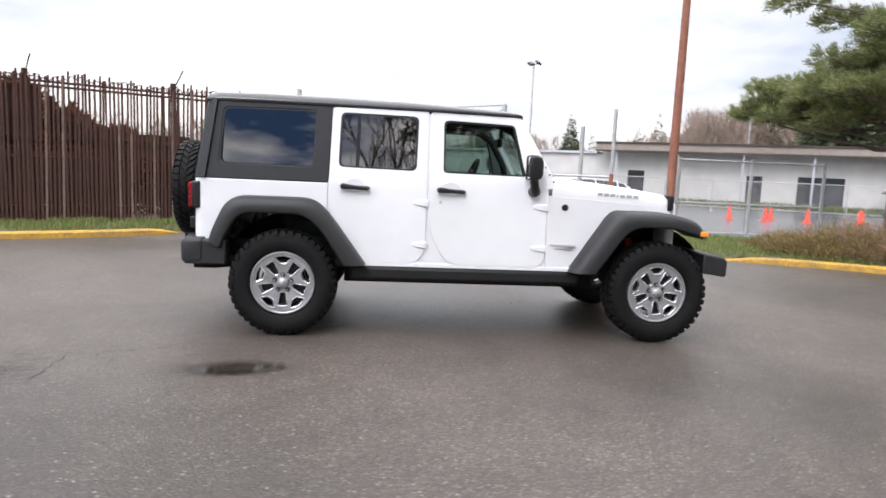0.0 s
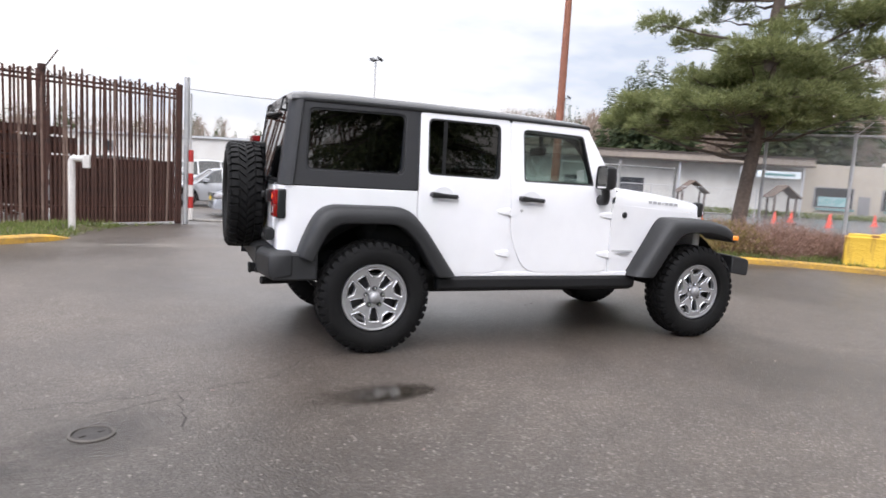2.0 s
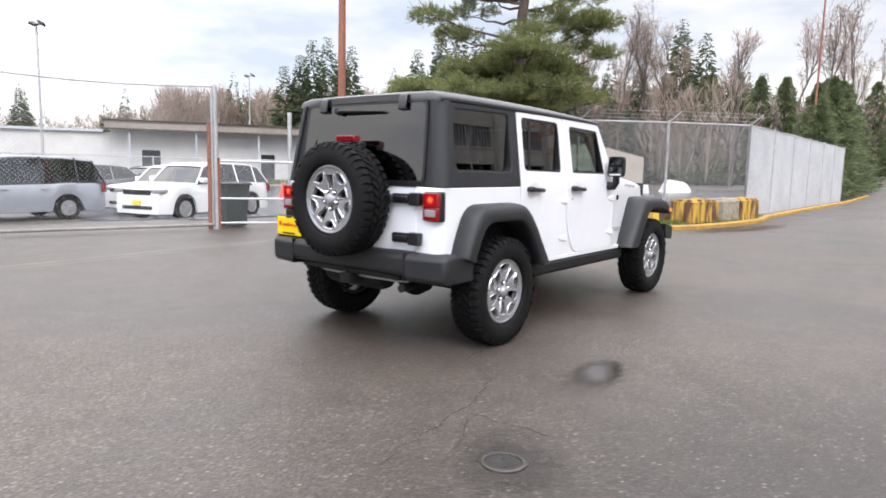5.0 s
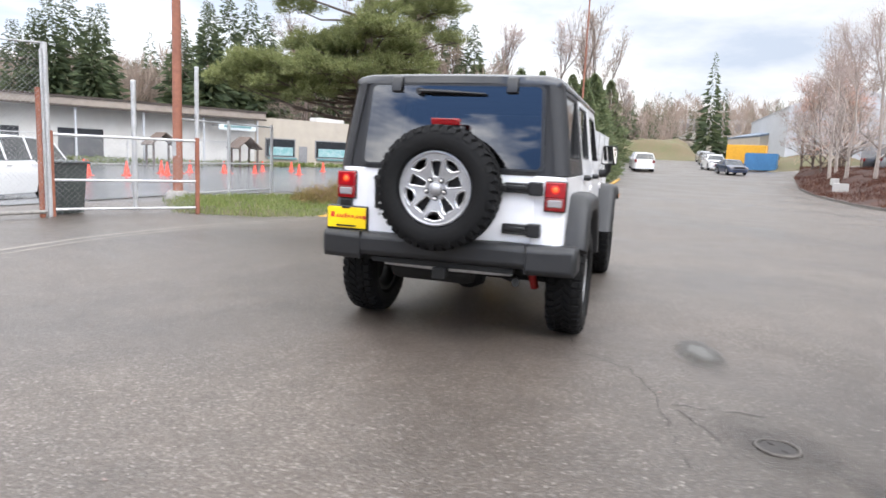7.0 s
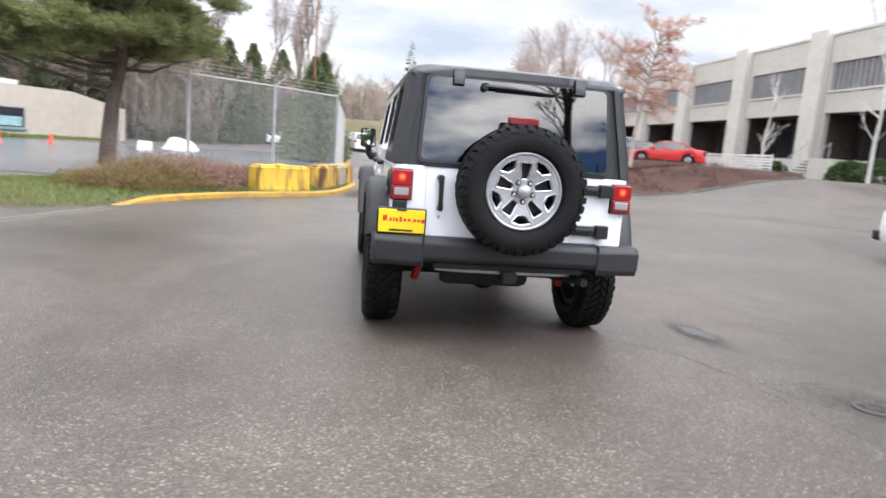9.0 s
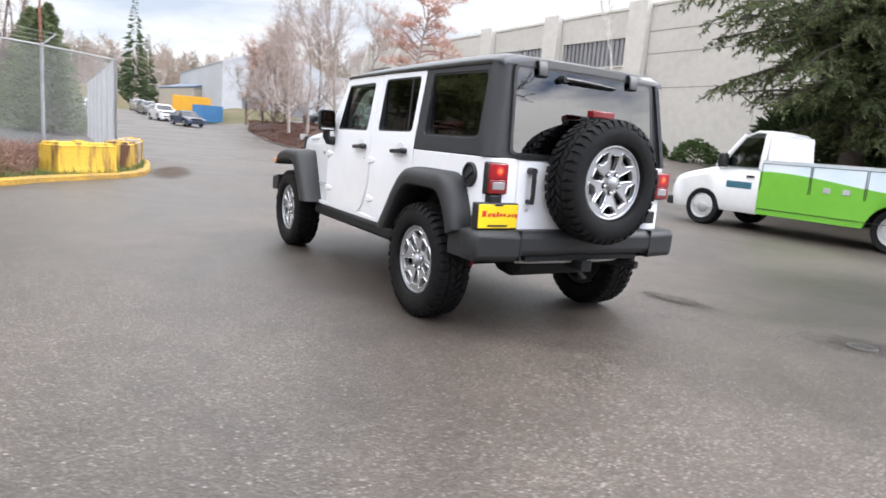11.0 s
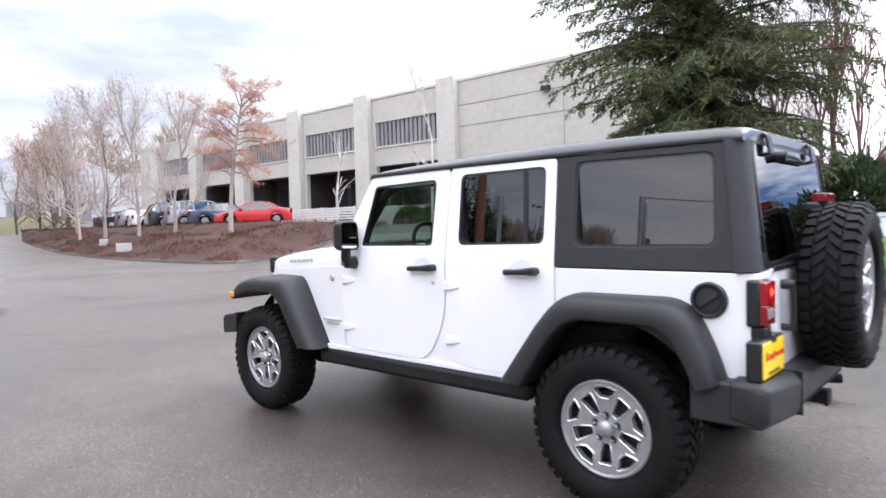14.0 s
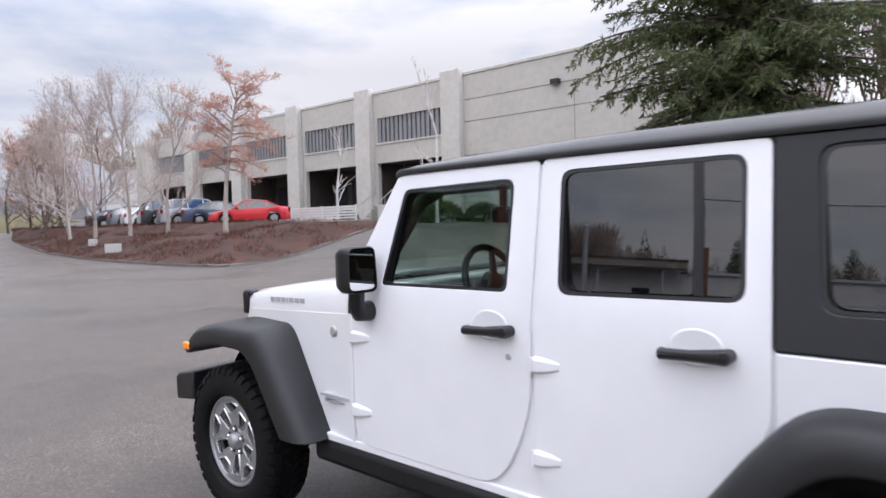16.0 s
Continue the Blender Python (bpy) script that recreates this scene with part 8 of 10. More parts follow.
tree = thing("spruce_tree", pose(4.4, -13.2, 0.0), "big dark green spruce with drooping branches and gaps", "tree")
bm = bmesh.new()
pipe(bm, [(0, 0, -0.2), (0.02, 0, 1.0), (0.0, 0.04, 5), (0.05, 0, 18.5)], [0.36, 0.29, 0.23, 0.03], 14)
part("trunk", bm, M_SPRUCEBARK, tree, smooth=60)
segs, P, D, L = spruce_mesh(random.Random(12), gen, 19.0, 2.2, 4.6, whorl=0.30, limbs=10, twig=0.85, droop=0.24, uneven=0.34)
ob = new("limb_work", bare_mesh("limb_work", segs, M_SPRUCEBARK, 4))
ob.parent = tree
ob = new("crown", sprays("crown", P, D, L, 0.033, M_SPRUCE, gen))
ob.parent = tree

# dark evergreen shrubs behind the truck
def hedge_crown(rn, g, h, r, m=None, n=9500):
    u = g.normal(size=(n, 3))
    u[:, 2] = numpy.abs(u[:, 2]) * 1.1 - 0.35
    u = unit(u)
    lump = 1 + 0.18 * numpy.sin(u[:, 0] * 5 + 1) * numpy.cos(u[:, 1] * 6) + 0.10 * numpy.sin(u[:, 2] * 11 + u[:, 0] * 9)
    s = (0.72 + 0.28 * g.random(n) ** 0.5) * lump
    P = u * s[:, None] * numpy.array([r, r * 0.85, h * 0.58]) + numpy.array([0, 0, h * 0.42])
    keep = P[:, 2] > 0.05
    P, u = P[keep], u[keep]
    D = u + g.normal(size=P.shape) * 0.45 + numpy.array([0, 0, 0.25])
    return sprays("crown", P, D, g.uniform(0.14, 0.32, len(P)), 0.075, m or M_CEDAR, g)


crowns = [hedge_crown(rnd, gen, 2.9, 1.75), hedge_crown(rnd, gen, 2.5, 1.6)]
bm = bmesh.new()
pipe(bm, [(0, 0, -0.1), (0.02, 0, 0.7), (0, 0.03, 1.7)], [0.10, 0.08, 0.02], 8)
stem = mesh_of("stem", bm, M_SPRUCEBARK, 60)
for i in range(7):
    x, y = -7.5 + 2.25 * i + rnd.uniform(-0.2, 0.2), -14.9 + rnd.uniform(-0.3, 0.3)
    s = thing("evergreen_shrub", pose(x, y, ground_z(x, y), 0, 0, rnd.uniform(0, 360)) @ Matrix.Diagonal((1, 1, rnd.uniform(0.85, 1.08), 1)), "dense dark evergreen shrub in a hedge behind the truck", "shrub", group="evergreen hedge")
    share("crown", crowns[i % 2], s, pose(0, 0, 0)), share("stem", stem, s, pose(0, 0, 0))

# rust-brown beech bushes behind the picket fence
M_BEECH = foliage("dead_beech_leaves", (0.065, 0.026, 0.017), (0.140, 0.060, 0.038), (0.20, 0.095, 0.062), 0.8, 0.25)
for x, y, h, r in ((-9.1, 9.3, 3.2, 1.5), (-7.7, 9.7, 2.75, 1.1), (-6.7, 10.1, 2.2, 0.9), (-5.7, 10.5, 1.85, 0.8), (-4.9, 10.7, 1.6, 0.6), (-10.8, 8.6, 3.0, 1.4)):
    s = thing("brown_bush", pose(x, y, ground_z(x, y)), "rust-brown leafy bush behind the picket fence", "shrub", group="bushes behind the pickets")
    ob = new("crown", hedge_crown(rnd, gen, h, r, M_BEECH, 7000))
    ob.parent = s
    share("stem", stem, s, pose(0, 0, 0))


def bare_tree(x, y, z, h, rn, label, m, depth=4, spread=0.55, lift=0.16, buds=None, trunk=0.33, r=None, stems=1, slim=0.06):
    t = thing("bare_tree", pose(x, y, z), label, "tree")
    segs, tips = [], []
    r = r or h * 0.0125
    for s in range(stems):
        d = Vector((rn.gauss(0, 0.06 + 0.22 * (stems > 1)), rn.gauss(0, 0.06 + 0.22 * (stems > 1)), 1)).normalized()
        q, top = Vector((rn.uniform(-0.15, 0.15) * (stems > 1), rn.uniform(-0.15, 0.15) * (stems > 1), -0.1)), h * trunk
        bm = bmesh.new()
        pts = [q + d * top * k / 4 + Vector((rn.gauss(0, 0.03), rn.gauss(0, 0.03), 0)) * (k > 0) for k in range(5)]
        pipe(bm, pts, [r * 1.35, r * 1.1, r, r * 0.95, r * 0.85], 9)
        part("trunk", bm, m, t, smooth=60)
        grow(rn, pts[-1].copy(), d, h * 0.27, r * 0.85, depth, segs, spread, lift, (2, 3), 0.70, tips)
        for k in (2, 3):
            for _ in range(2):
                a = rn.uniform(0, 6.28)
                grow(rn, pts[k].copy(), Vector((math.cos(a), math.sin(a), 0.7)), h * 0.17, r * 0.45, depth - 2, segs, spread, lift, (2, 3), 0.70, tips)
    ob = tagged(new("branch_work", bare_mesh("branch_work", segs, m, 4 if depth > 3 else 3)), kind="stuff")
    ob.parent = t
    if buds:
        mm, count, size = buds
        P, D = [], []
        for p, d in tips:
            for _ in range(count):
                P.append((p[0] + rn.gauss(0, 0.16), p[1] + rn.gauss(0, 0.16), p[2] + rn.gauss(0, 0.12)))
                D.append((d[0] + rn.gauss(0, 0.8), d[1] + rn.gauss(0, 0.8), d[2] + rn.gauss(0, 0.8)))
        g = numpy.random.default_rng(7)
        ob = tagged(new("twig_haze", sprays("twig_haze", P, D, g.uniform(0.6, 1.3, len(P)) * size, slim * size, mm, g)), kind="stuff")
        ob.parent = t
    return t


def isl(x, y):
    return ground_z(x, y) + island_rise(x, y)


def russet_tree(x, y, limbs, rn):
    """A young tree with a bare pale trunk and level limbs that carry russet tufts."""
    t = thing("bare_tree", pose(x, y, isl(x, y) - 0.15), "young tree with pale trunk and tiers of russet twigs", "tree")
    line = [Vector((0.0, 0.0, 0.0)), Vector((0.03, -0.05, 1.2)), Vector((-0.05, -0.12, 2.6)), Vector((-0.12, -0.30, 4.2)), Vector((-0.25, -0.50, 5.6)), Vector((-0.34, -0.72, 6.9))]
    bm = bmesh.new()
    pipe(bm, line, [0.13, 0.11, 0.10, 0.085, 0.065, 0.04], 9)
    part("trunk", bm, M_PALEBARK, t, smooth=60)
    segs, P, D = [], [], []
    def axis(z):
        for p, q in zip(line, line[1:]):
            if z <= q.z:
                return p.lerp(q, (z - p.z) / (q.z - p.z))
        return line[-1].copy()
    for z0, e, z1 in limbs:
        z0, z1 = z0 * 0.90, z1 * 0.86
        for turn in range(2):
            dep = rn.uniform(-1.3, 1.3)
            k = 1.0 if turn == 0 else rn.uniform(0.45, 0.8)
            a = axis(z0 + 0.35 * turn)
            b = a + Vector((-0.5 * e * k + 0.866 * dep, -0.866 * e * k - 0.5 * dep, (z1 - z0) * k))
            last, n = a, 9
            for i in range(1, n + 1):
                f = i / n
                q = a.lerp(b, f) + Vector((rn.gauss(0, 0.04), rn.gauss(0, 0.04), 0.18 * math.sin(f * 3.14) + rn.gauss(0, 0.03)))
                segs.append((tuple(last), tuple(q), 0.034 * (1.08 - f) + 0.004, 0.034 * (1.0 - f) + 0.004))
                last = q
                if f > 0.25:
                    for _ in range(3):
                        w = Vector((rn.gauss(0, 0.35), rn.gauss(0, 0.35), rn.uniform(0.0, 0.55))) * (0.55 + 0.5 * (1 - f))
                        segs.append((tuple(q), tuple(q + w), 0.008, 0.003))
                        for _ in range(15):
                            u = rn.uniform(0.3, 1.05)
                            P.append((q.x + w.x * u + rn.gauss(0, 0.06), q.y + w.y * u + rn.gauss(0, 0.06), q.z + w.z * u + rn.gauss(0, 0.05)))
                            D.append((w.x + rn.gauss(0, 0.3), w.y + rn.gauss(0, 0.3), w.z + rn.gauss(0.1, 0.3)))
    ob = tagged(new("branch_work", bare_mesh("branch_work", segs, M_PALERED, 4)), kind="stuff")
    ob.parent = t
    g = numpy.random.default_rng(7)
    ob = tagged(new("twig_haze", sprays("twig_haze", P, D, g.uniform(0.10, 0.24, len(P)), 0.026, M_RUSSET, g)), kind="stuff")
    ob.parent = t


russet_tree(28.8, -14.0, ((5.6, -2.6, 8.0), (5.2, -2.3, 6.7), (4.9, -1.5, 6.0), (7.3, -0.8, 9.6), (7.3, 2.1, 9.1), (6.8, 1.2, 8.1), (5.9, 2.0, 6.0), (5.5, 2.5, 5.3), (4.8, 2.2, 4.9), (4.2, 1.7, 3.5), (4.0, -1.6, 4.8), (3.4, -1.2, 3.9), (3.6, 1.3, 3.0), (6.3, -1.2, 7.3), (6.2, 1.5, 7.0)), random.Random(3))
for k, (x, y, h) in enumerate(((34.8, -14.0, 9.8), (38.0, -13.3, 10.8), (41.5, -12.7, 11.0), (46.0, -12.8, 11.4), (50.5, -14.2, 10.8))):
    bare_tree(x, y, isl(x, y) - 0.1, h, random.Random(40 + k), "pale-barked bare tree on the mulched island", M_PALEBARK, depth=5, spread=0.52, lift=0.14, trunk=0.22, r=0.10, buds=(M_PALETWIG, 3, 0.5), slim=0.026)
for k, (x, y, h) in enumerate(((57.5, -16.0, 11.5), (62.5, -17.5, 12.0), (67.5, -18.0, 12.0), (64.0, -21.5, 12.5), (73.0, -20.0, 12.5), (79.0, -22.0, 12.0), (55.0, -14.2, 10.5), (59.5, -14.4, 11.0), (70.0, -15.6, 11.0))):
    bare_tree(x, y, ground_z(x, y) - 0.1, h, random.Random(140 + k), "brownish bare tree past the end of the island", M_BARK, depth=4, spread=0.55, lift=0.14, trunk=0.18, r=0.10, buds=(M_RUSSET if k % 3 == 1 else M_BROWNTWIG, 6, 0.6), slim=0.05)
bare_tree(33.8, -25.0, ground_z(33.8, -25.0), 6.6, random.Random(61), "white-barked young birch before the office wall", M_BIRCH, depth=3, spread=0.5, lift=0.2, trunk=0.45, r=0.09)
bare_tree(24.8, -25.0, ground_z(24.8, -25.0), 8.0, random.Random(63), "white-barked birch before the blank office wall", M_BIRCH, depth=3, spread=0.35, lift=0.25, trunk=0.55, r=0.085)
bare_tree(11.2, -24.0, ground_z(11.2, -24), 7.5, random.Random(64), "white-barked birch before the blank office wall", M_BIRCH, depth=3, spread=0.35, lift=0.25, trunk=0.5, r=0.085)
for k, (x, y, h) in enumerate(((1.9, -17.3, 8.5), (3.4, -18.2, 9.5), (1.0, -18.6, 9.0))):
    bare_tree(x, y, ground_z(x, y), h, random.Random(70 + k), "bare reddish many-stemmed tree behind the hedge", M_REDTWIG, depth=5, spread=0.42, lift=0.20, trunk=0.16, r=0.075, stems=3)
for x, y, h, seed in ((-16.0, -6.0, 12.5, 80), (-15.0, -8.6, 11.0, 81)):
    bare_tree(x, y, ground_z(x, y), h, random.Random(seed), "large bare tree beside the road", M_SPRUCEBARK, depth=5, spread=0.65, lift=0.10, trunk=0.25, r=0.17)
for k, (x, y, h) in enumerate(((58, 6.0, 15), (66, 9.0, 17), (74, 5.5, 18), (84, 8.0, 17), (95, 6.0, 19), (62, 14.0, 16), (110, 9, 18), (120, 4, 15))):
    bare_tree(x, y, ground_z(x, y), h, random.Random(90 + k), "tall slender bare tree along the road", M_BARK, depth=4, spread=0.30, lift=0.35, trunk=0.30, r=0.13, buds=(M_PALETWIG if k % 2 else M_BROWNTWIG, 3, 0.9))

# firs along the road behind the end of the fence
def fir_crown(g, h, n, wide=0.25):
    f = g.random(n) ** 1.25
    a = g.random(n) * 6.283
    layer = 0.72 + 0.28 * numpy.sin(f * h * 7.5 + 2.0 * numpy.sin(a * 2 + f * 9))
    r = h * wide * (1 - f) ** 0.8 * layer * (0.35 + 0.65 * g.random(n) ** 0.6)
    P = numpy.stack([numpy.cos(a) * r, numpy.sin(a) * r, h * (0.03 + 0.95 * f)], 1)
    D = numpy.stack([numpy.cos(a), numpy.sin(a), g.normal(0.05, 0.4, n)], 1) + g.normal(size=(n, 3)) * 0.25
    return sprays("crown", P, D, (0.20 + 0.26 * (1 - f)) * g.uniform(0.7, 1.3, n), 0.085, M_FIR, g)


fir_sets = [fir_crown(gen, 7.0, 8000, 0.30), fir_crown(gen, 7.0, 8000, 0.36)]
bm = bmesh.new()
pipe(bm, [(0, 0, -0.2), (0, 0, 3), (0, 0, 6.6)], [0.12, 0.09, 0.02], 8)
fir_trunk = mesh_of("trunk", bm, M_SPRUCEBARK, 60)
for k, (x, y, h) in enumerate(((36.8, 2.9, 5.6), (38.6, 3.4, 6.6), (41.0, 3.0, 7.2), (43.2, 3.8, 6.4), (45.8, 3.2, 7.4), (48.5, 4.0, 7.6), (51.5, 3.5, 7.0), (55.0, 4.0, 8.0), (73.4, 16.8, 12.4), (78.7, 15.8, 12.6), (79.1, 13.1, 12.2), (89.5, 10.6, 12.8), (74.5, 12.3, 11.6), (85.2, 5.0, 11.0), (70.0, 19.5, 12.0), (76.0, 20.5, 13.0))):
    f = thing("fir_tree", pose(x, y, ground_z(x, y), 0, 0, k * 77) @ Matrix.Scale(h / 7.0, 4), "green fir standing in a row by the road fence", "tree", group="firs by the road")
    share("trunk", fir_trunk, f, pose(0, 0, 0)), share("crown", fir_sets[k % 2], f, pose(0, 0, 0))

# ---- far woods ----
def woods_line(t):
    pts = [(-90, 78), (-45, 92), (10, 100), (40, 98), (64, 82), (84, 56), (96, 36), (104, 24), (140, 22), (185, 24)]
    t = t * (len(pts) - 1)
    i = min(int(t), len(pts) - 2)
    f = t - i
    return pts[i][0] + (pts[i + 1][0] - pts[i][0]) * f, pts[i][1] + (pts[i + 1][1] - pts[i][1]) * f


def far_firs(places, g):
    P, D, L, W = [], [], [], []
    for x, y, z, h, *thin in places:
        n = 460
        f = g.random(n) ** 1.1
        a = g.random(n) * 6.283
        layer = 0.8 + 0.2 * numpy.sin(f * h * 3.0 + a)
        r = h * (thin[0] if thin else 0.185) * (1 - f) ** 0.85 * layer * g.uniform(0.3, 1.0, n)
        zz = z + h * (0.06 + 0.94 * f)
        P.append(numpy.stack([x + numpy.cos(a) * r, y + numpy.sin(a) * r, zz], 1))
        D.append(numpy.stack([numpy.cos(a), numpy.sin(a), g.normal(-0.25, 0.25, n)], 1))
        L.append(h * 0.115 * (1.10 - f) * g.uniform(0.7, 1.3, n) + 0.1)
        W.append(L[-1] * 0.30)
    return [numpy.concatenate(q) for q in (P, D, L, W)]


def far_bare(places, g):
    P, D, L, W = [], [], [], []
    for x, y, z, h in places:
        n = 240
        f = g.random(n)
        a = g.random(n) * 6.283
        r = h * 0.21 * numpy.sin(numpy.clip(f * 0.95 + 0.10, 0, 1) * 3.1415).clip(0, 1) ** 0.7 * g.random(n) ** 0.6
        P.append(numpy.stack([x + numpy.cos(a) * r, y + numpy.sin(a) * r, z + h * (0.08 + 0.80 * f)], 1))
        D.append(numpy.stack([numpy.cos(a) * 0.35 + g.normal(0, 0.15, n), numpy.sin(a) * 0.5 + g.normal(0, 0.25, n), numpy.ones(n)], 1))
        L.append(h * g.uniform(0.10, 0.24, n))
        W.append(h * 0.0065 * g.uniform(0.6, 1.6, n))
        P.append(numpy.array([[x, y, z - 0.3]] * 3)), D.append(numpy.array([[0.02, 0, 1.0], [-0.03, 0.02, 1], [0, -0.03, 1]])), L.append(numpy.array([h * 0.8] * 3)), W.append(numpy.array([h * 0.022] * 3))
    return [numpy.concatenate(q) for q in (P, D, L, W)]


rnd = random.Random(7)
firs, bares = [], []
for i in range(1150):
    t = rnd.random()
    x, y = woods_line(t)
    off = rnd.uniform(-4, 22)
    x, y = x + off * (0.25 if t < 0.4 else 0.75), y + off * (1.0 if t < 0.4 else 0.5) * (1 if t < 0.75 else 0.9)
    k = 0.55 + 0.45 * step01((t - 0.30) / 0.2)
    if rnd.random() < (0.28 if t < 0.35 else 0.42):
        firs.append((x, y, ground_z(x, y), rnd.uniform(9, 17) * k * (1.25 if rnd.random() < 0.12 else 1.0)))
    else:
        bares.append((x, y, ground_z(x, y), rnd.uniform(10, 16) * k))
for x, y, h in ((51.2, 64.8, 15.3), (52.4, 63.8, 17.3), (55.8, 64.7, 18.2), (54.5, 60.3, 16), (50.0, 66.5, 14), (57.5, 62.0, 17), (68.2, 59.6, 18.1), (63.4, 51.5, 18.1), (67.2, 51.4, 20.4), (70.3, 50.3, 20.5), (73.2, 49.5, 19.1), (66.0, 53.5, 19.0), (72.3, 37.9, 16.5), (75.0, 39.5, 17.5),
                (66.8, 36.6, 12.2), (71.7, 35.9, 13.4), (69.0, 38.0, 13.0), (77.3, 25.0, 19.8), (77.9, 22.3, 18.0), (80.5, 26.0, 18.5), (74.0, 28.5, 14), (70.5, 31.5, 13), (82.0, 20.0, 15), (86.0, 17.5, 14), (64.0, 31.0, 9), (67.5, 27.5, 9), (30, 97, 11), (16, 99, 10)):
    firs += [(x + q * 0.25, y - q * 0.2, ground_z(x, y), h) for q in (0, 1, 2)]
for k, (x, y, h) in enumerate(((66.1, 38.7, 18.5), (67.5, 40.5, 16), (64.7, 29.7, 19.0), (65.8, 27.1, 20.5), (69.6, 25.7, 20.0), (67.2, 31.6, 18), (71.0, 28.5, 19), (68.4, 23.0, 18), (73.5, 23.5, 17), (62.0, 37.0, 14))):
    bare_tree(x, y, ground_z(x, y) - 0.1, h, random.Random(210 + k), "tall brown bare tree behind the low building", M_BARK, depth=4, spread=0.42, lift=0.22, trunk=0.30, r=0.14, buds=(M_BROWNTWIG, 8, 0.8), slim=0.035)
firs += [(134.5, -10.9, ground_z(134, -11), 20.5, 0.085), (137.0, -13.5, ground_z(134, -11), 14.0, 0.08), (131.0, 4.0, 3.0, 13.0, 0.12)]
# the brown slope behind the low building is thick with bare trees
for i in range(520):
    t = rnd.uniform(0.37, 0.68)
    x, y = woods_line(t)
    off = rnd.uniform(-6, 10)
    (firs if rnd.random() < 0.14 else bares).append((x + off * 0.4, y + off * 0.8, 0.5 + max(0.0, off) * 0.12, rnd.uniform(9, 12.5)))
for i in range(90):
    x, y = rnd.uniform(66, 100), rnd.uniform(16, 34)
    (firs if rnd.random() < 0.55 else bares).append((x, y, ground_z(x, y), rnd.uniform(8, 13)))
# far slope past the end of the road
for i in range(520):
    x, y = rnd.uniform(128, 235), rnd.uniform(-75, 50)
    if abs(y + 12) < 6 and x < 170:
        continue
    z = 9.0 * step01((x - 130) / 60)
    (firs if rnd.random() < 0.3 else bares).append((x, y, z, rnd.uniform(7, 13)))
for i in range(90):
    x, y = rnd.uniform(70, 150), rnd.uniform(-62, -34)
    (firs if rnd.random() < 0.25 else bares).append((x, y, ground_z(x, y), rnd.uniform(9, 15)))
for i in range(120):
    x, y = rnd.uniform(-75, -50), rnd.uniform(-60, 75)
    (firs if rnd.random() < 0.5 else bares).append((x, y, ground_z(x, y), rnd.uniform(8, 14)))
P, D, L, W = far_firs(firs, gen)
tagged(new("fir_woods", sprays("fir_woods", P, D, L, W, M_FARFIR, gen)), "dark green firs of the far woods", "woods", kind="stuff")
P, D, L, W = far_bare(bares, gen)
tagged(new("bare_woods", sprays("bare_woods", P, D, L, W, M_BROWNTWIG, gen)), "brown bare trees of the far woods", "woods", kind="stuff")
# the wooded rise behind them
M_RISE = mat("brown_wooded_slope", (0.24, 0.195, 0.16), 0.95, 0, 0, 0.5, bump=0.9, bscale=2.5, col2=(0.11, 0.105, 0.07))
bm = bmesh.new()
rows = []
for i in range(120):
    t = i / 119
    x, y = woods_line(t)
    nx, ny = (0.25, 1.0) if t < 0.4 else (0.8, 0.6)
    h = (5.2 + 1.8 * step01((t - 0.3) / 0.2)) * (0.85 + 0.35 * noise.noise((i * 0.35, 0, 5)))
    rows.append([(x + nx * d, y + ny * d, -0.6 + h * f) for d, f in ((3, 0.0), (9, 0.55), (16, 0.9), (26, 1.0), (60, 1.05))])
loft(bm, rows)
bmesh.ops.recalc_face_normals(bm, faces=bm.faces)
solo("wooded_rise", bm, M_RISE, "low brown wooded rise behind the lots", "hill", kind="structure", smooth=60)
bm = bmesh.new()
loft(bm, [[(x, y, -0.5 + 10.0 * step01((x - 125) / 75) * (0.8 + 0.3 * noise.noise((x * 0.03, y * 0.03, 1)))) for y in range(-140, 121, 10)] for x in range(125, 320, 9)])
bmesh.ops.recalc_face_normals(bm, faces=bm.faces)
solo("far_slope", bm, M_RISE, "far brown slope with scattered houses", "hill", kind="structure", smooth=60)

# ---- grass and low shrubs ----
rnd = random.Random(17)
def scatter(poly, n, rn):
    xs_, ys_ = [p[0] for p in poly], [p[1] for p in poly]
    out = []
    while len(out) < n:
        p = (rn.uniform(min(xs_), max(xs_)), rn.uniform(min(ys_), max(ys_)))
        if inside(p, poly):
            out.append(p)
    return out


VERGE = inset_l + [(-2.4, 7.9), (-1.4, 9.0), (-3.1, 8.15), (-6.1, 6.45), (-14.0, 2.0)]
BED = inset_r + [(16.5, 1.6), (14.5, 3.3), (12.8, 5.4), (11.5, 6.9), (7.4, 9.4), (5.0, 7.2), (5.3, 5.6)]
P, D, L = [], [], []
for poly, n in ((VERGE, 24000), (BED, 24000)):
    for x, y in scatter(poly, n, rnd):
        clump = noise.noise((x * 1.7, y * 1.7, 2.0))
        if clump < -0.15 and rnd.random() < 0.6:
            continue
        P.append((x, y, ground_z(x, y) + (verge_rise(x, y) if poly is VERGE else bed_rise(x, y)) - 0.01))
        D.append((rnd.gauss(0, 0.45), rnd.gauss(0, 0.45), 1))
        L.append(rnd.uniform(0.05, 0.13) * (1.0 + 0.9 * max(0, clump)))
tagged(new("grass", sprays("grass", P, D, L, 0.014, M_GRASS, gen)), "rough green and straw-coloured verge grass", "grass", kind="stuff")


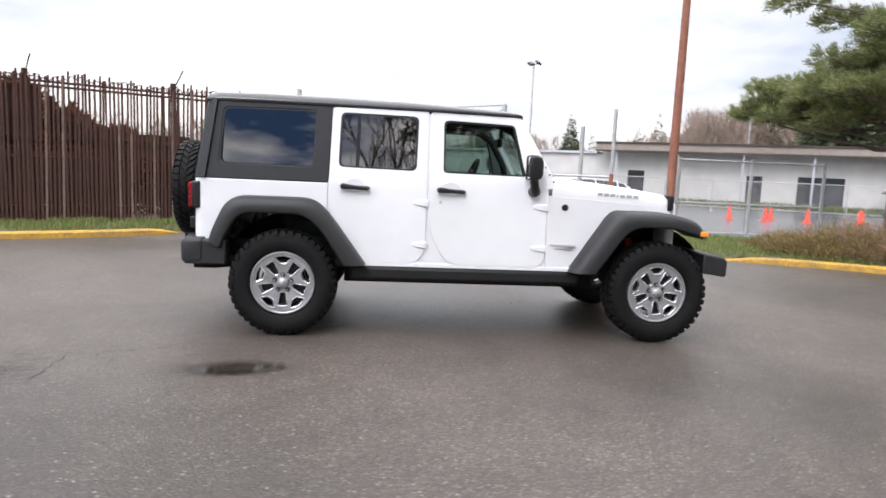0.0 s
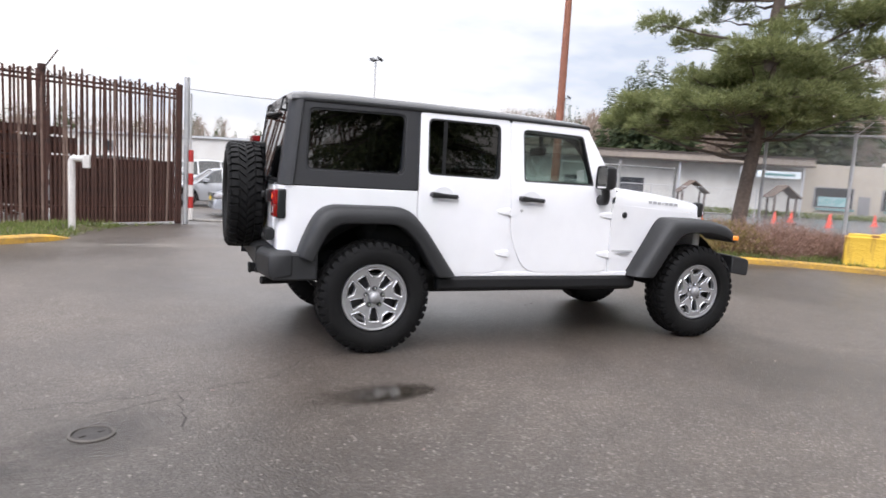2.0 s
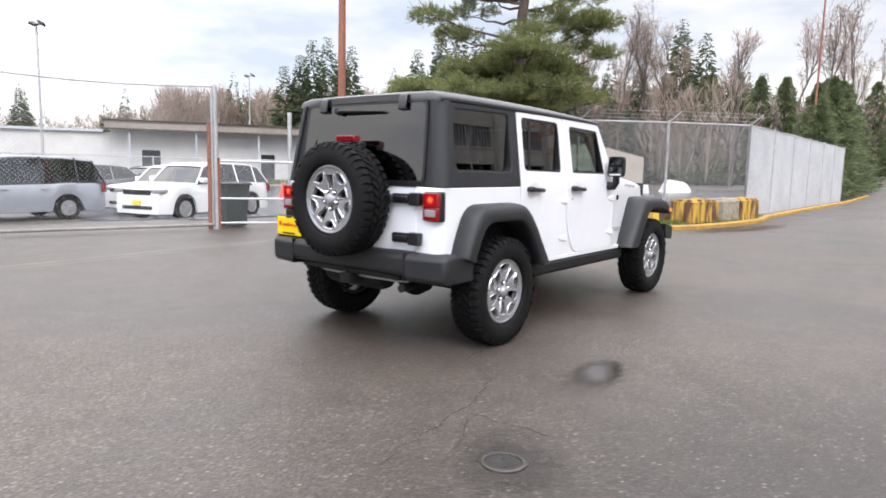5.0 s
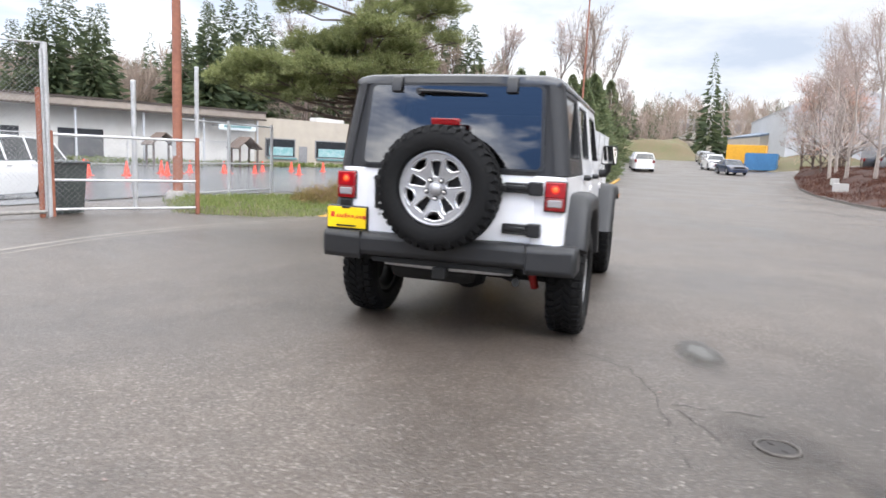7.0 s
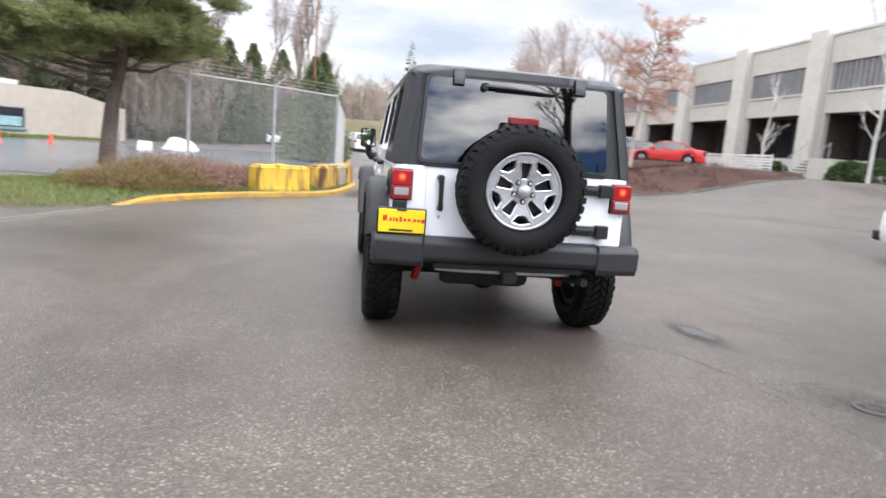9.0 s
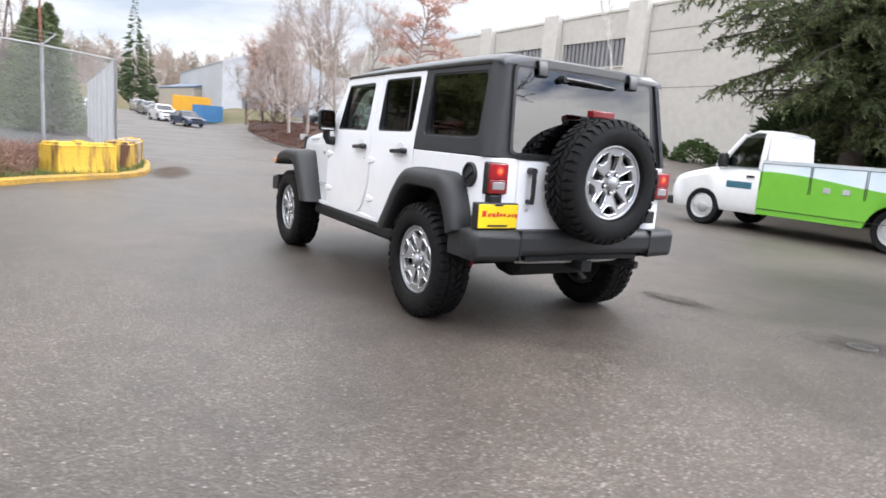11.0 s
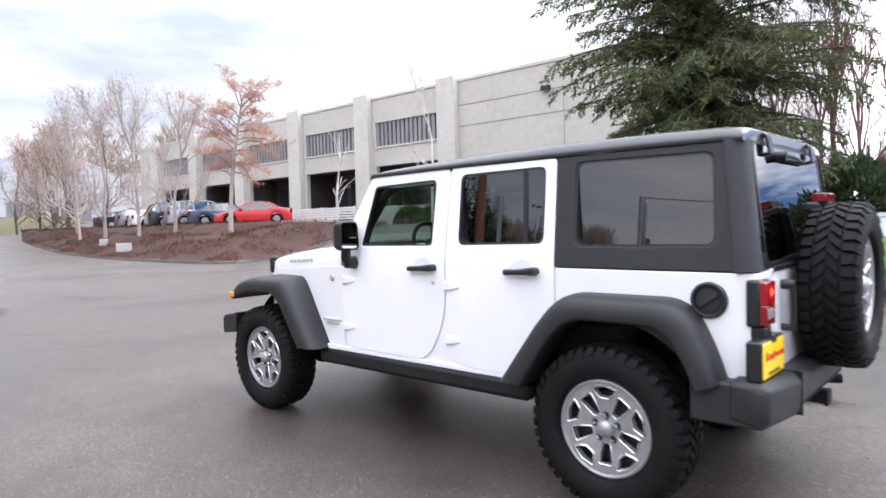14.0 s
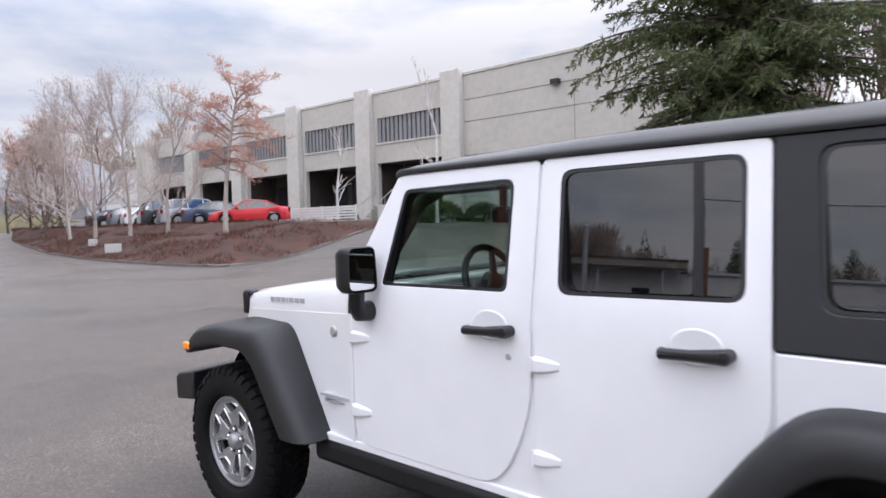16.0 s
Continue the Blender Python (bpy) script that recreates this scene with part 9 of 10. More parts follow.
def low_shrub(x, y, r, h, rn, g):
    r, h = r * 1.08, h * 1.05
    n = int(2600 * r / 0.6)
    a, q = g.random(n) * 6.283, g.random(n) ** 0.6
    lump = 0.85 + 0.30 * numpy.sin(a * 3 + x * 5) * q + 0.22 * numpy.sin(a * 7 + y * 9) * q
    top = h * (1 - 0.6 * q ** 2) * (0.62 + 0.50 * g.random(n)) * lump
    P = numpy.stack([numpy.cos(a) * q * r, numpy.sin(a) * q * r, top * g.random(n) ** 0.5], 1)
    D = numpy.stack([numpy.cos(a) * 0.5, numpy.sin(a) * 0.5, numpy.full(n, 0.5)], 1) + g.normal(size=(n, 3)) * 0.6
    s = thing("low_shrub", pose(x, y, ground_z(x, y) + 0.085), "low brownish shrub with dead stems in the bed behind the kerb", "shrub", group="low shrubs in the bed")
    ob = tagged(new("leaf_mass", sprays("leaf_mass", P, D, g.uniform(0.05, 0.17, n), g.uniform(0.007, 0.016, n), M_SHRUB if x < 9.4 else M_HEATH, g)), kind="stuff")
    ob.parent = s
    segs = []
    for _ in range(int(46 * r)):
        w, e = rn.uniform(0, 6.283), rn.random()
        p = Vector((math.cos(w) * e * r * 0.7, math.sin(w) * e * r * 0.7, 0.0))
        d = Vector((math.cos(w) * e + rn.gauss(0, 0.35), math.sin(w) * e + rn.gauss(0, 0.35), 1.0)).normalized()
        m = p + d * h * rn.uniform(0.5, 0.8)
        k = m + (d + Vector((rn.gauss(0, 0.4), rn.gauss(0, 0.4), 0))).normalized() * h * rn.uniform(0.3, 0.6)
        segs += [(tuple(p), tuple(m), 0.006, 0.005), (tuple(m), tuple(k), 0.005, 0.002)]
    ob = tagged(new("stem_work", bare_mesh("stem_work", segs, M_PALERED, 3)), kind="stuff")
    ob.parent = s


for x, y, r, h in ((8.1, 5.0, 0.6, 0.45), (8.8, 4.7, 0.9, 0.66), (9.5, 4.2, 0.8, 0.62), (9.3, 5.2, 0.9, 0.68), (10.2, 4.7, 1.0, 0.75), (10.7, 3.9, 0.8, 0.5), (11.2, 4.6, 0.8, 0.55), (11.6, 3.6, 0.8, 0.5), (12.3, 3.2, 0.8, 0.5), (12.6, 4.0, 0.7, 0.45), (13.2, 2.8, 0.7, 0.45), (13.9, 2.5, 0.6, 0.4), (10.4, 5.7, 0.7, 0.45), (8.3, 5.8, 0.6, 0.4), (12.2, 4.8, 0.6, 0.4)):
    low_shrub(x, y, r, h, rnd, gen)
# dry plants on the mulch island
P, D, L = [], [], []
for x, y in scatter(KERB_I, 30000, rnd):
    if noise.noise((x * 0.6, y * 0.6, 9.0)) < -0.05:
        continue
    P.append((x, y, isl(x, y) - 0.03))
    D.append((rnd.gauss(0, 0.6), rnd.gauss(0, 0.6), 0.8))
    L.append(rnd.uniform(0.10, 0.38))
M_DRY = foliage("russet_ground_plants", (0.040, 0.015, 0.009), (0.100, 0.034, 0.018), (0.165, 0.080, 0.044), 0.85, 0.1)
tagged(new("ground_plants", sprays("ground_plants", P, D, L, 0.016, M_DRY, gen)), "russet dry plants over the mulched island", "plants", kind="stuff")

# ---- buildings ----
M_CONCRETE = mat("pale_precast_concrete", (0.50, 0.475, 0.43), 0.85, 0, 0, 1.1, bump=0.15, bscale=20, col2=(0.42, 0.395, 0.355))
M_PILASTER = mat("pale_pilaster_concrete", (0.56, 0.535, 0.49), 0.85, 0, 0, 1.4, bump=0.15, bscale=20, col2=(0.47, 0.445, 0.40))
M_REVEAL = mat("dark_reveal", (0.20, 0.19, 0.17), 0.9, 0, 0.2, 4)
M_WINDARK = mat("dark_window_glass", (0.035, 0.037, 0.042), 0.12, 0, 0.3, 2)
M_BAND = mat("grey_window_band", (0.15, 0.152, 0.160), 0.35, 0, 0.3, 2)
# dark brown holds the shade of the entrance recess
M_RECESS = mat("recess_painted_shade", (0.055, 0.042, 0.036), 0.8, 0, 0.5, 1.2)
M_SLATGREY = mat("grey_window_slat", (0.25, 0.248, 0.255), 0.6, 0, 0.3, 3)
M_TAN = mat("tan_wall_paint", (0.43, 0.38, 0.315), 0.85, 0, 0, 0.6, bump=0.15, bscale=12, col2=(0.36, 0.32, 0.265))
M_OFFWHITE = mat("off_white_wall", (0.62, 0.61, 0.58), 0.8, 0, 0, 0.5, bump=0.15, bscale=10, col2=(0.52, 0.50, 0.47))
M_BROWNROOF = mat("brown_roof_edge", (0.14, 0.10, 0.08), 0.8, 0, 0.3, 2)
M_TEAL = mat("turquoise_panel", (0.15, 0.30, 0.30), 0.5, 0, 0.3, 2)
M_GREYMETAL = mat("pale_metal_cladding", (0.50, 0.51, 0.53), 0.6, 0.2, 0.15, 0.6)


def out(name, bm, m, parent, label="", bevel=0.0):
    bmesh.ops.recalc_face_normals(bm, faces=bm.faces)
    return part(name, bm, m, parent, label, bevel=bevel, smooth=0)


# office: its long front faces the yard; own x along the front, y out of it
OFF = thing("office_building", pose(-0.35, -30.0, 0), "pale concrete office building with pilasters and dark window bands", "building")
PIL = [(27.1, 28.7), (35.7, 37.3), (44.4, 46.0), (53.2, 54.8), (62.0, 63.6), (70.8, 72.4)]
H0, H1 = 0.6, 10.75
# front wall, pierced by the windows
holes = []
for (a0, a1), (b0, b1) in zip(PIL, PIL[1:]):
    holes.append([(a1 + 0.25, 7.2), (b0 - 0.35, 7.2), (b0 - 0.35, 9.0), (a1 + 0.25, 9.0)])
    holes.append([(a1 + 0.15, 2.7), (b0 - 0.30, 2.7), (b0 - 0.30, 5.75), (a1 + 0.15, 5.75)])
bm = bmesh.new()
sheet(bm, [(10.4, H0), (76, H0), (76, H1), (10.4, H1)], holes, lambda u, v: (u, 0, v))
bm.normal_update()
for f in bm.faces:
    if f.normal.y < 0:
        f.normal_flip()
thick(bm, 0.35)
front = out("front_wall", bm, M_CONCRETE, OFF)
for x0, x1, y0, y1 in ((10.4, 10.75, -22, -0.36), (75.65, 76, -22, -0.36), (10.75, 75.65, -22, -21.65)):
    out("side_wall", boxes((x0, x1, y0, y1, H0, H1)), M_CONCRETE, OFF)
out("roof", boxes((10.8, 75.6, -21.6, -0.4, H1 - 0.5, H1 - 0.25)), M_BROWNROOF, OFF)
bm = boxes((10.35, 76.05, -0.40, 0.06, H1, H1 + 0.18))
out("parapet_cap", bm, M_PILASTER, OFF, bevel=0.02)
for a, b in PIL:
    bm = boxes((a, b, 0.0, 0.50, H0, H1 + 0.40))
    out("pilaster", bm, M_PILASTER, OFF, bevel=0.04)
for z in (9.15, 7.75, 5.6):
    out("reveal_line", boxes((10.4, PIL[0][0] - 0.01, 0.0, 0.012, z, z + 0.045)), M_REVEAL, OFF)
for x in (19.0,):
    out("panel_joint", boxes((x, x + 0.03, 0.0, 0.010, H0, 9.13)), M_REVEAL, OFF)
for (a0, a1), (b0, b1) in zip(PIL, PIL[1:]):
    w = out("window_band", boxes((a1 + 0.26, b0 - 0.36, -0.28, -0.24, 7.21, 8.99)), M_BAND, OFF, "dark window band behind upright slats")
    n = 15
    for k in range(n):
        x = a1 + 0.4 + (b0 - a1 - 0.9) * k / (n - 1)
        out("window_slat", boxes((x - 0.14, x + 0.14, -0.22, -0.10, 7.21, 8.99)), M_SLATGREY, w)
    out("window_sill", boxes((a1 + 0.20, b0 - 0.30, -0.05, 0.08, 7.08, 7.195)), M_PILASTER, OFF)
    # recessed ground floor; back, sides and ceiling carry its shade in their colour
    out("recess_back", boxes((a1 + 0.1, b0 - 0.2, -3.0, -2.9, 1.5, 5.8)), M_RECESS, OFF, "entrance recess back wall, its shade put into the dark colour")
    out("recess_floor", boxes((a1 + 0.0, b0 - 0.0, -2.9, -0.36, 2.35, 2.6)), M_CONCRETE, OFF)
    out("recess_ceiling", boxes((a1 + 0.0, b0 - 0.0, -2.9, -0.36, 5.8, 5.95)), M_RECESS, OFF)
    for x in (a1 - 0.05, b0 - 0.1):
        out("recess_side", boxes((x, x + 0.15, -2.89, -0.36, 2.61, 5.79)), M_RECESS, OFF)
    for k in range(3):
        x = a1 + 1.2 + 1.9 * k
        out("recess_window", boxes((x, x + 1.3, -2.89, -2.84, 2.9, 4.9)), M_WINDARK, OFF)
lm = thing("wall_lamp", pose(19.8, -29.9, 9.25), "small dark wall lamp high on the office wall", "lamp")
out("lamp_body", boxes((-0.28, 0.28, -0.1, 0.22, -0.14, 0.14)), M_TRIM, lm, bevel=0.03)
out("lamp_glass", boxes((-0.2, 0.2, 0.02, 0.18, -0.17, -0.145)), M_CLEARLENS, lm)
# stair up to the recess
st = thing("entrance_stairs", pose(30.4, -29.0, 0), "open concrete entrance stairs with a grey handrail", "stairs")
for k in range(7):
    z = ground_z(30, -27) + 0.18 * (k + 1)
    out("stair_tread", boxes((3.4 - 0.32 * k - 0.34, 3.4 - 0.32 * k, 1.0, 2.4, z - 0.07, z)), M_PILASTER, st)
bm = bmesh.new()
for y in (1.0, 2.4):
    z = ground_z(30, -27)
    tube(bm, (3.4, y, z + 1.0), (1.1, y, z + 2.3), 0.03)
    for k in range(4):
        tube(bm, (3.3 - 0.7 * k, y, z + 0.1 + 0.39 * k), (3.3 - 0.7 * k, y, z + 1.05 + 0.395 * k), 0.025)
out("handrail", bm, M_STEEL, st)
out("stair_landing", boxes((-1.0, 1.1, -0.1, 2.4, 0.9, 2.6)), M_CONCRETE, st)
# white slatted railing in front of the cars' lot
rl = thing("slatted_railing", pose(0, -22.0, 0), "white slatted low railing on a concrete base", "railing")
zb = ground_z(32, -22)
out("railing_base", boxes((28.4, 36.4, -0.12, 0.12, zb - 0.1, zb + 0.35)), M_CONCRETE, rl)
M_RAILW = mat("white_rail_paint", (0.66, 0.66, 0.64), 0.5, 0, 0.15, 3)
for k in range(5):
    out("rail_board", boxes((28.4, 36.4, -0.02, 0.02, zb + 0.42 + 0.16 * k, zb + 0.53 + 0.16 * k)), M_RAILW, rl)
for k in range(6):
    out("rail_post", boxes((28.4 + 1.58 * k, 28.5 + 1.58 * k, -0.09, -0.022, zb + 0.35, zb + 1.22)), M_RAILW, rl)
rnd = random.Random(33)
gen2 = numpy.random.default_rng(33)
M_LAWN = foliage("clipped_shrub_leaves", (0.030, 0.052, 0.018), (0.070, 0.105, 0.035), (0.11, 0.13, 0.05))
for x, y, r, h in ((28.6, -27.0, 1.2, 1.1), (26.0, -26.8, 1.4, 1.2), (23.2, -27.2, 1.2, 1.0), (20.0, -27.4, 1.3, 1.2), (35.2, -27.0, 1.0, 0.9), (17.0, -27.4, 1.2, 1.1), (13.5, -27.2, 1.3, 1.1)):
    n = 1600
    u = gen2.normal(size=(n, 3))
    u[:, 2] = numpy.abs(u[:, 2])
    u = unit(u)
    P = u * gen2.uniform(0.75, 1.05, n)[:, None] * numpy.array([r, r * 0.8, h])
    s = thing("clipped_shrub", pose(x, y, ground_z(x, y)), "rounded green shrub at the foot of the office", "shrub", group="shrubs by the office")
    ob = new("leaves", sprays("leaves", P, u + gen2.normal(size=(n, 3)) * 0.5, gen2.uniform(0.12, 0.25, n), 0.13, M_LAWN, gen2))
    ob.parent = s
# pale rocks and small boards at the island's rim
def marker_board(x, y, w, h, turn):
    b = thing("marker_board", pose(x, y, isl(x, y) - 0.05, 0, 0, turn), "small weathered pale board standing in the mulch", "sign", group="pale boards on the island")
    out("board", boxes((-w / 2, w / 2, -0.02, 0.02, 0.12, 0.12 + h), m=Matrix.Rotation(radians(-12), 4, "X")), M_OFFWHITE, b, bevel=0.008)
    for u in (-w * 0.35, w * 0.35):
        out("stake", boxes((u - 0.02, u + 0.02, 0.024, 0.05, 0.0, 0.35)), M_BARK, b)


marker_board(33.6, -10.6, 0.75, 0.45, 62)
marker_board(38.4, -11.4, 0.45, 0.40, 75)


# ---- far buildings ----
def long_house(name, at, ln, depth, h, m, label, roof_m, roof_h=0.5, over=0.4):
    b = thing(name, at, label, "building")
    for x0, x1, y0, y1 in ((0, ln, -0.3, 0), (0, ln, depth, depth + 0.3), (-0.3, 0, -0.3, depth + 0.3), (ln, ln + 0.3, -0.3, depth + 0.3)):
        out("wall", boxes((x0, x1, y0, y1, -0.8, h)), m, b)
    bm = bmesh.new()
    loft(bm, [[(-over, -over, h), (-over, depth / 2, h + roof_h), (-over, depth + over, h)], [(ln + over, -over, h), (ln + over, depth / 2, h + roof_h), (ln + over, depth + over, h)]])
    bmesh.ops.recalc_face_normals(bm, faces=bm.faces)
    thick(bm, 0.25)
    out("roof", bm, roof_m, b)
    for x0, x1 in ((-0.3, 0.0), (ln, ln + 0.3)):
        bm = bmesh.new()
        loft(bm, [[(x, -0.3, h - 0.02), (x, depth / 2, h + roof_h - 0.27), (x, depth + 0.3, h - 0.02)] for x in (x0, x1)], closed=True)
        for x in (x0, x1):
            bm.faces.new([bm.verts.new((x, y, z)) for y, z in ((-0.3, h - 0.02), (depth / 2, h + roof_h - 0.27), (depth + 0.3, h - 0.02))])
        bmesh.ops.remove_doubles(bm, verts=bm.verts, dist=0.0005)
        out("gable", bm, m, b)
    return b


def pane(b, x0, x1, z0, z1, m, frame_m=None, name="window", at_y=0.0):
    w = out(name, boxes((x0, x1, at_y - 0.36, at_y - 0.302, z0, z1)), m, b)
    for a in ((x0 - 0.08, x0, z0 - 0.08, z1 + 0.08), (x1, x1 + 0.08, z0 - 0.08, z1 + 0.08), (x0, x1, z1, z1 + 0.08), (x0, x1, z0 - 0.08, z0)):
        out("window_frame", boxes((a[0], a[1], at_y - 0.39, at_y - 0.302, a[2], a[3])), frame_m or M_SLATGREY, w)
    return w


# one long low building closes the far lot: own x along its front, y away from the yard
M_ROOFDARK = mat("dark_roof_fascia", (0.060, 0.045, 0.036), 0.75, 0, 0.3, 2)
yb = thing("long_low_building", pose(42.6, 29.0, -0.25, 0, 0, -29.7), "long low building, off-white and tan, with a dark roof overhang", "building")
out("white_wall", boxes((-95, -29.0, 0, 0.3, -0.6, 3.45)), M_OFFWHITE, yb, "off-white painted wall")
out("pale_roof_edge", boxes((-95.2, -29.4, -0.25, 11, 3.46, 3.64)), M_GREYMETAL, yb)
out("shaded_wall", boxes((-28.99, -1.5, 0, 0.3, -0.6, 3.72)), M_OFFWHITE, yb)
out("overhanging_roof", boxes((-29.3, -1.2, -1.5, 11, 4.19, 4.32)), M_ROOFDARK, yb, "dark brown overhanging roof")
out("brown_fascia", boxes((-29.2, -1.25, -1.42, -1.34, 3.725, 4.185)), mat("faded_fascia_board", (0.30, 0.255, 0.215), 0.8, 0, 0.25, 1.5), yb)
out("gutter", boxes((-29.2, -1.25, -1.55, -1.43, 3.60, 3.72)), M_ROOFDARK, yb)
for k in range(7):
    x = -27.7 + 4.3 * k
    out("roof_post", boxes((x - 0.06, x + 0.06, -1.33, -1.21, -0.4, 3.94)), M_GREYMETAL, yb)
out("tan_wall", boxes((-1.48, 11.6, 0, 0.3, -0.6, 3.95)), M_TAN, yb, "tan painted wall with a plain parapet")
bm = bmesh.new()
loft(bm, [[(x, 0.0, -0.6), (x, 0.0, z), (x, 0.3, z), (x, 0.3, -0.6)] for x, z in ((11.61, 3.93), (16.8, 2.95))], closed=True)
for x, z in ((11.61, 3.93), (16.8, 2.95)):
    bm.faces.new([bm.verts.new(p) for p in ((x, 0.0, -0.6), (x, 0.0, z), (x, 0.3, z), (x, 0.3, -0.6))])
bmesh.ops.remove_doubles(bm, verts=bm.verts, dist=0.0005)
out("sloping_wall", bm, M_TAN, yb)
out("back_wall", boxes((-95, 16.8, 10.7, 11, -0.6, 2.9)), M_TAN, yb)
out("end_wall", boxes((16.5, 16.8, 0.31, 10.69, -0.6, 2.9)), M_TAN, yb)
out("flat_roof", boxes((-1.1, 16.4, 0.35, 10.6, 2.6, 2.85)), M_BROWNROOF, yb)
out("roof_vent", boxes((5.0, 7.9, 1.2, 2.4, 2.86, 4.35)), M_OFFWHITE, yb, "white roof vent box", bevel=0.05)
for x in (-57.5, -43.3, -38.4):
    pane(yb, x, x + 0.75, 2.05, 2.85, M_WINDARK, at_y=0.30)
for x0, x1, z1 in ((-27.0, -25.8, 2.3), (-18.8, -17.8, 2.2), (-15.6, -12.8, 2.25)):
    out("dark_opening", boxes((x0, x1, -0.04, -0.002, 0.0, z1)), M_WINDARK, yb)
# teal of the posters, mixed with pale glass reflections put into the colour
M_STICKER = mat("poster_and_reflection", (0.42, 0.50, 0.52), 0.5, 0, 0, 9, col2=(0.10, 0.30, 0.30))
for x0, x1 in ((-0.5, 2.1), (4.2, 7.4)):
    w = pane(yb, x0, x1, 0.85, 2.25, M_WINDARK, at_y=0.30)
    out("poster_and_reflection", boxes((x0 + 0.25, x1 - 0.15, -0.075, -0.062, 0.93, 1.62)), M_STICKER, w, "turquoise posters and painted pale reflections on a window")
    out("turquoise_sill", boxes((x0 + 0.1, x1 + 0.2, -0.16, -0.092, 0.62, 0.768)), M_TEAL, yb)
out("grey_door", boxes((2.55, 3.35, -0.05, -0.002, 0.1, 1.75)), M_SLATGREY, yb)
out("name_board", boxes((-5.2, -2.2, -1.62, -1.56, 2.75, 3.25)), mat("pale_sign_board", (0.66, 0.72, 0.75), 0.5, 0, 0.1, 2), yb, "pale blue sign board with unreadable print")
out("name_print", boxes((-4.8, -2.6, -1.64, -1.625, 2.92, 3.08)), M_TEAL, yb)
for x in (-5.0, -2.4):
    out("sign_strut", boxes((x - 0.04, x + 0.04, -1.56, -0.01, 3.02, 3.10)), M_GREYMETAL, yb)
# two small gabled shelters stand before it
for x, w in ((-10.0, 1.7), (-3.9, 1.6)):
    sh = thing("gabled_shelter", yb.matrix_basis @ pose(x, -3.2, 0), "small open shelter with a dark gabled roof", "shelter", group="shelters before the low building")
    for u in (-w / 2 + 0.1, w / 2 - 0.1):
        for v in (-0.7, 0.7):
            out("shelter_post", boxes((u - 0.06, u + 0.06, v - 0.06, v + 0.06, -0.3, 1.45)), M_BARK, sh)
    bm = bmesh.new()
    loft(bm, [[(-w / 2 - 0.2, v, 1.40), (0, v, 2.25), (w / 2 + 0.2, v, 1.40)] for v in (-1.0, 1.0)])
    bmesh.ops.recalc_face_normals(bm, faces=bm.faces)
    thick(bm, 0.08)
    out("shelter_roof", bm, M_BROWNROOF, sh)
# clipped green strip along the foot of the tan wall
g3 = numpy.random.default_rng(77)
n = 7000
u = numpy.stack([g3.uniform(-30, 13.5, n), g3.uniform(-1.1, -0.5, n) - 0.6 * (g3.random(n) < 0.3), g3.uniform(0.0, 0.35, n)], 1)
hd_ob = tagged(new("low_hedge", sprays("low_hedge", u, g3.normal(size=(n, 3)) * 0.6 + numpy.array([0, -0.3, 0.8]), g3.uniform(0.12, 0.3, n), 0.10, M_GRASS, g3)), "low rough green strip along a wall foot", "hedge", kind="stuff")
hd_ob.matrix_basis = yb.matrix_basis @ pose(0, 0, -0.05)
# grey warehouse and houses far along the road
wh = long_house("grey_warehouse", pose(90.0, -31.5, 1.3), 34, 14, 8.3, M_GREYMETAL, "pale grey metal warehouse with a shallow gable roof", M_GREYMETAL, 2.6)
for y in (2.0, 8.0):
    out("roller_door", boxes((-0.36, -0.302, y, y + 3.6, 0.2, 3.9)), M_SLATGREY, wh)
an = long_house("warehouse_annex", pose(92.0, -53.0, 1.2), 30, 20, 8.2, M_OFFWHITE, "off-white flat-roofed annex beside a warehouse", M_GREYMETAL, 0.3)
for y in (3.0, 9.0, 15.0):
    out("roller_door", boxes((-0.36, -0.302, y, y + 3.0, 0.2, 3.4)), M_SLATGREY, an)
long_house("roadside_shed", pose(106.0, -26.0, 2.3, 0, 0, 12), 14, 10, 4.2, M_TAN, "low tan shed with a blue-grey roof by the road", mat("blue_grey_roof", (0.16, 0.20, 0.26), 0.6, 0, 0.2, 2), 1.3)
hb = long_house("hillside_block", pose(188.0, -7.0, 9.6, 0, 0, -97), 17, 12, 4.6, M_OFFWHITE, "long pale building on top of the far slope", M_GREYMETAL, 0.4)
for q in range(6):
    pane(hb, 1.0 + q * 2.6, 2.6 + q * 2.6, 1.6, 3.4, M_SLATGREY)
# grassy banks beside the far road
M_BANK = mat("rough_bank_grass", (0.085, 0.092, 0.036), 0.95, 0, 0, 1.6, bump=0.7, bscale=8, col2=(0.125, 0.088, 0.052))
for lab, x0, x1, f in (("rough grass bank at the end of the road", 108, 130, lambda y: 3.2 * step01((y + 9.0) / 4.0) * (1 - step01((y - 20) / 8)) + 0.4),
                       ("rough grass bank beside the parked lorry", 70, 112, lambda y: 1.0 * (1 - step01((y + 16.5) / 4.5)) * step01((y + 24) / 3))):
    ya, yz = (-9.5, 28.0) if x0 > 100 else (-24.0, -12.0)
    bm = bmesh.new()
    loft(bm, [[(x, y, ground_z(x, y) - 0.06 + f(y) * step01((x - x0) / 8.0) * (1 - step01((x - x1 + 6) / 6.0) * (x0 < 100)) * (0.85 + 0.3 * noise.noise((x * 0.3, y * 0.3, 4)))) for y in (ya + (yz - ya) * k / 24 for k in range(25))] for x in (x0 + (x1 - x0) * k / 20 for k in range(21))])
    bmesh.ops.recalc_face_normals(bm, faces=bm.faces)
    solo("grass_bank", bm, M_BANK, lab, "bank", kind="structure", smooth=60)
rnd = random.Random(9)
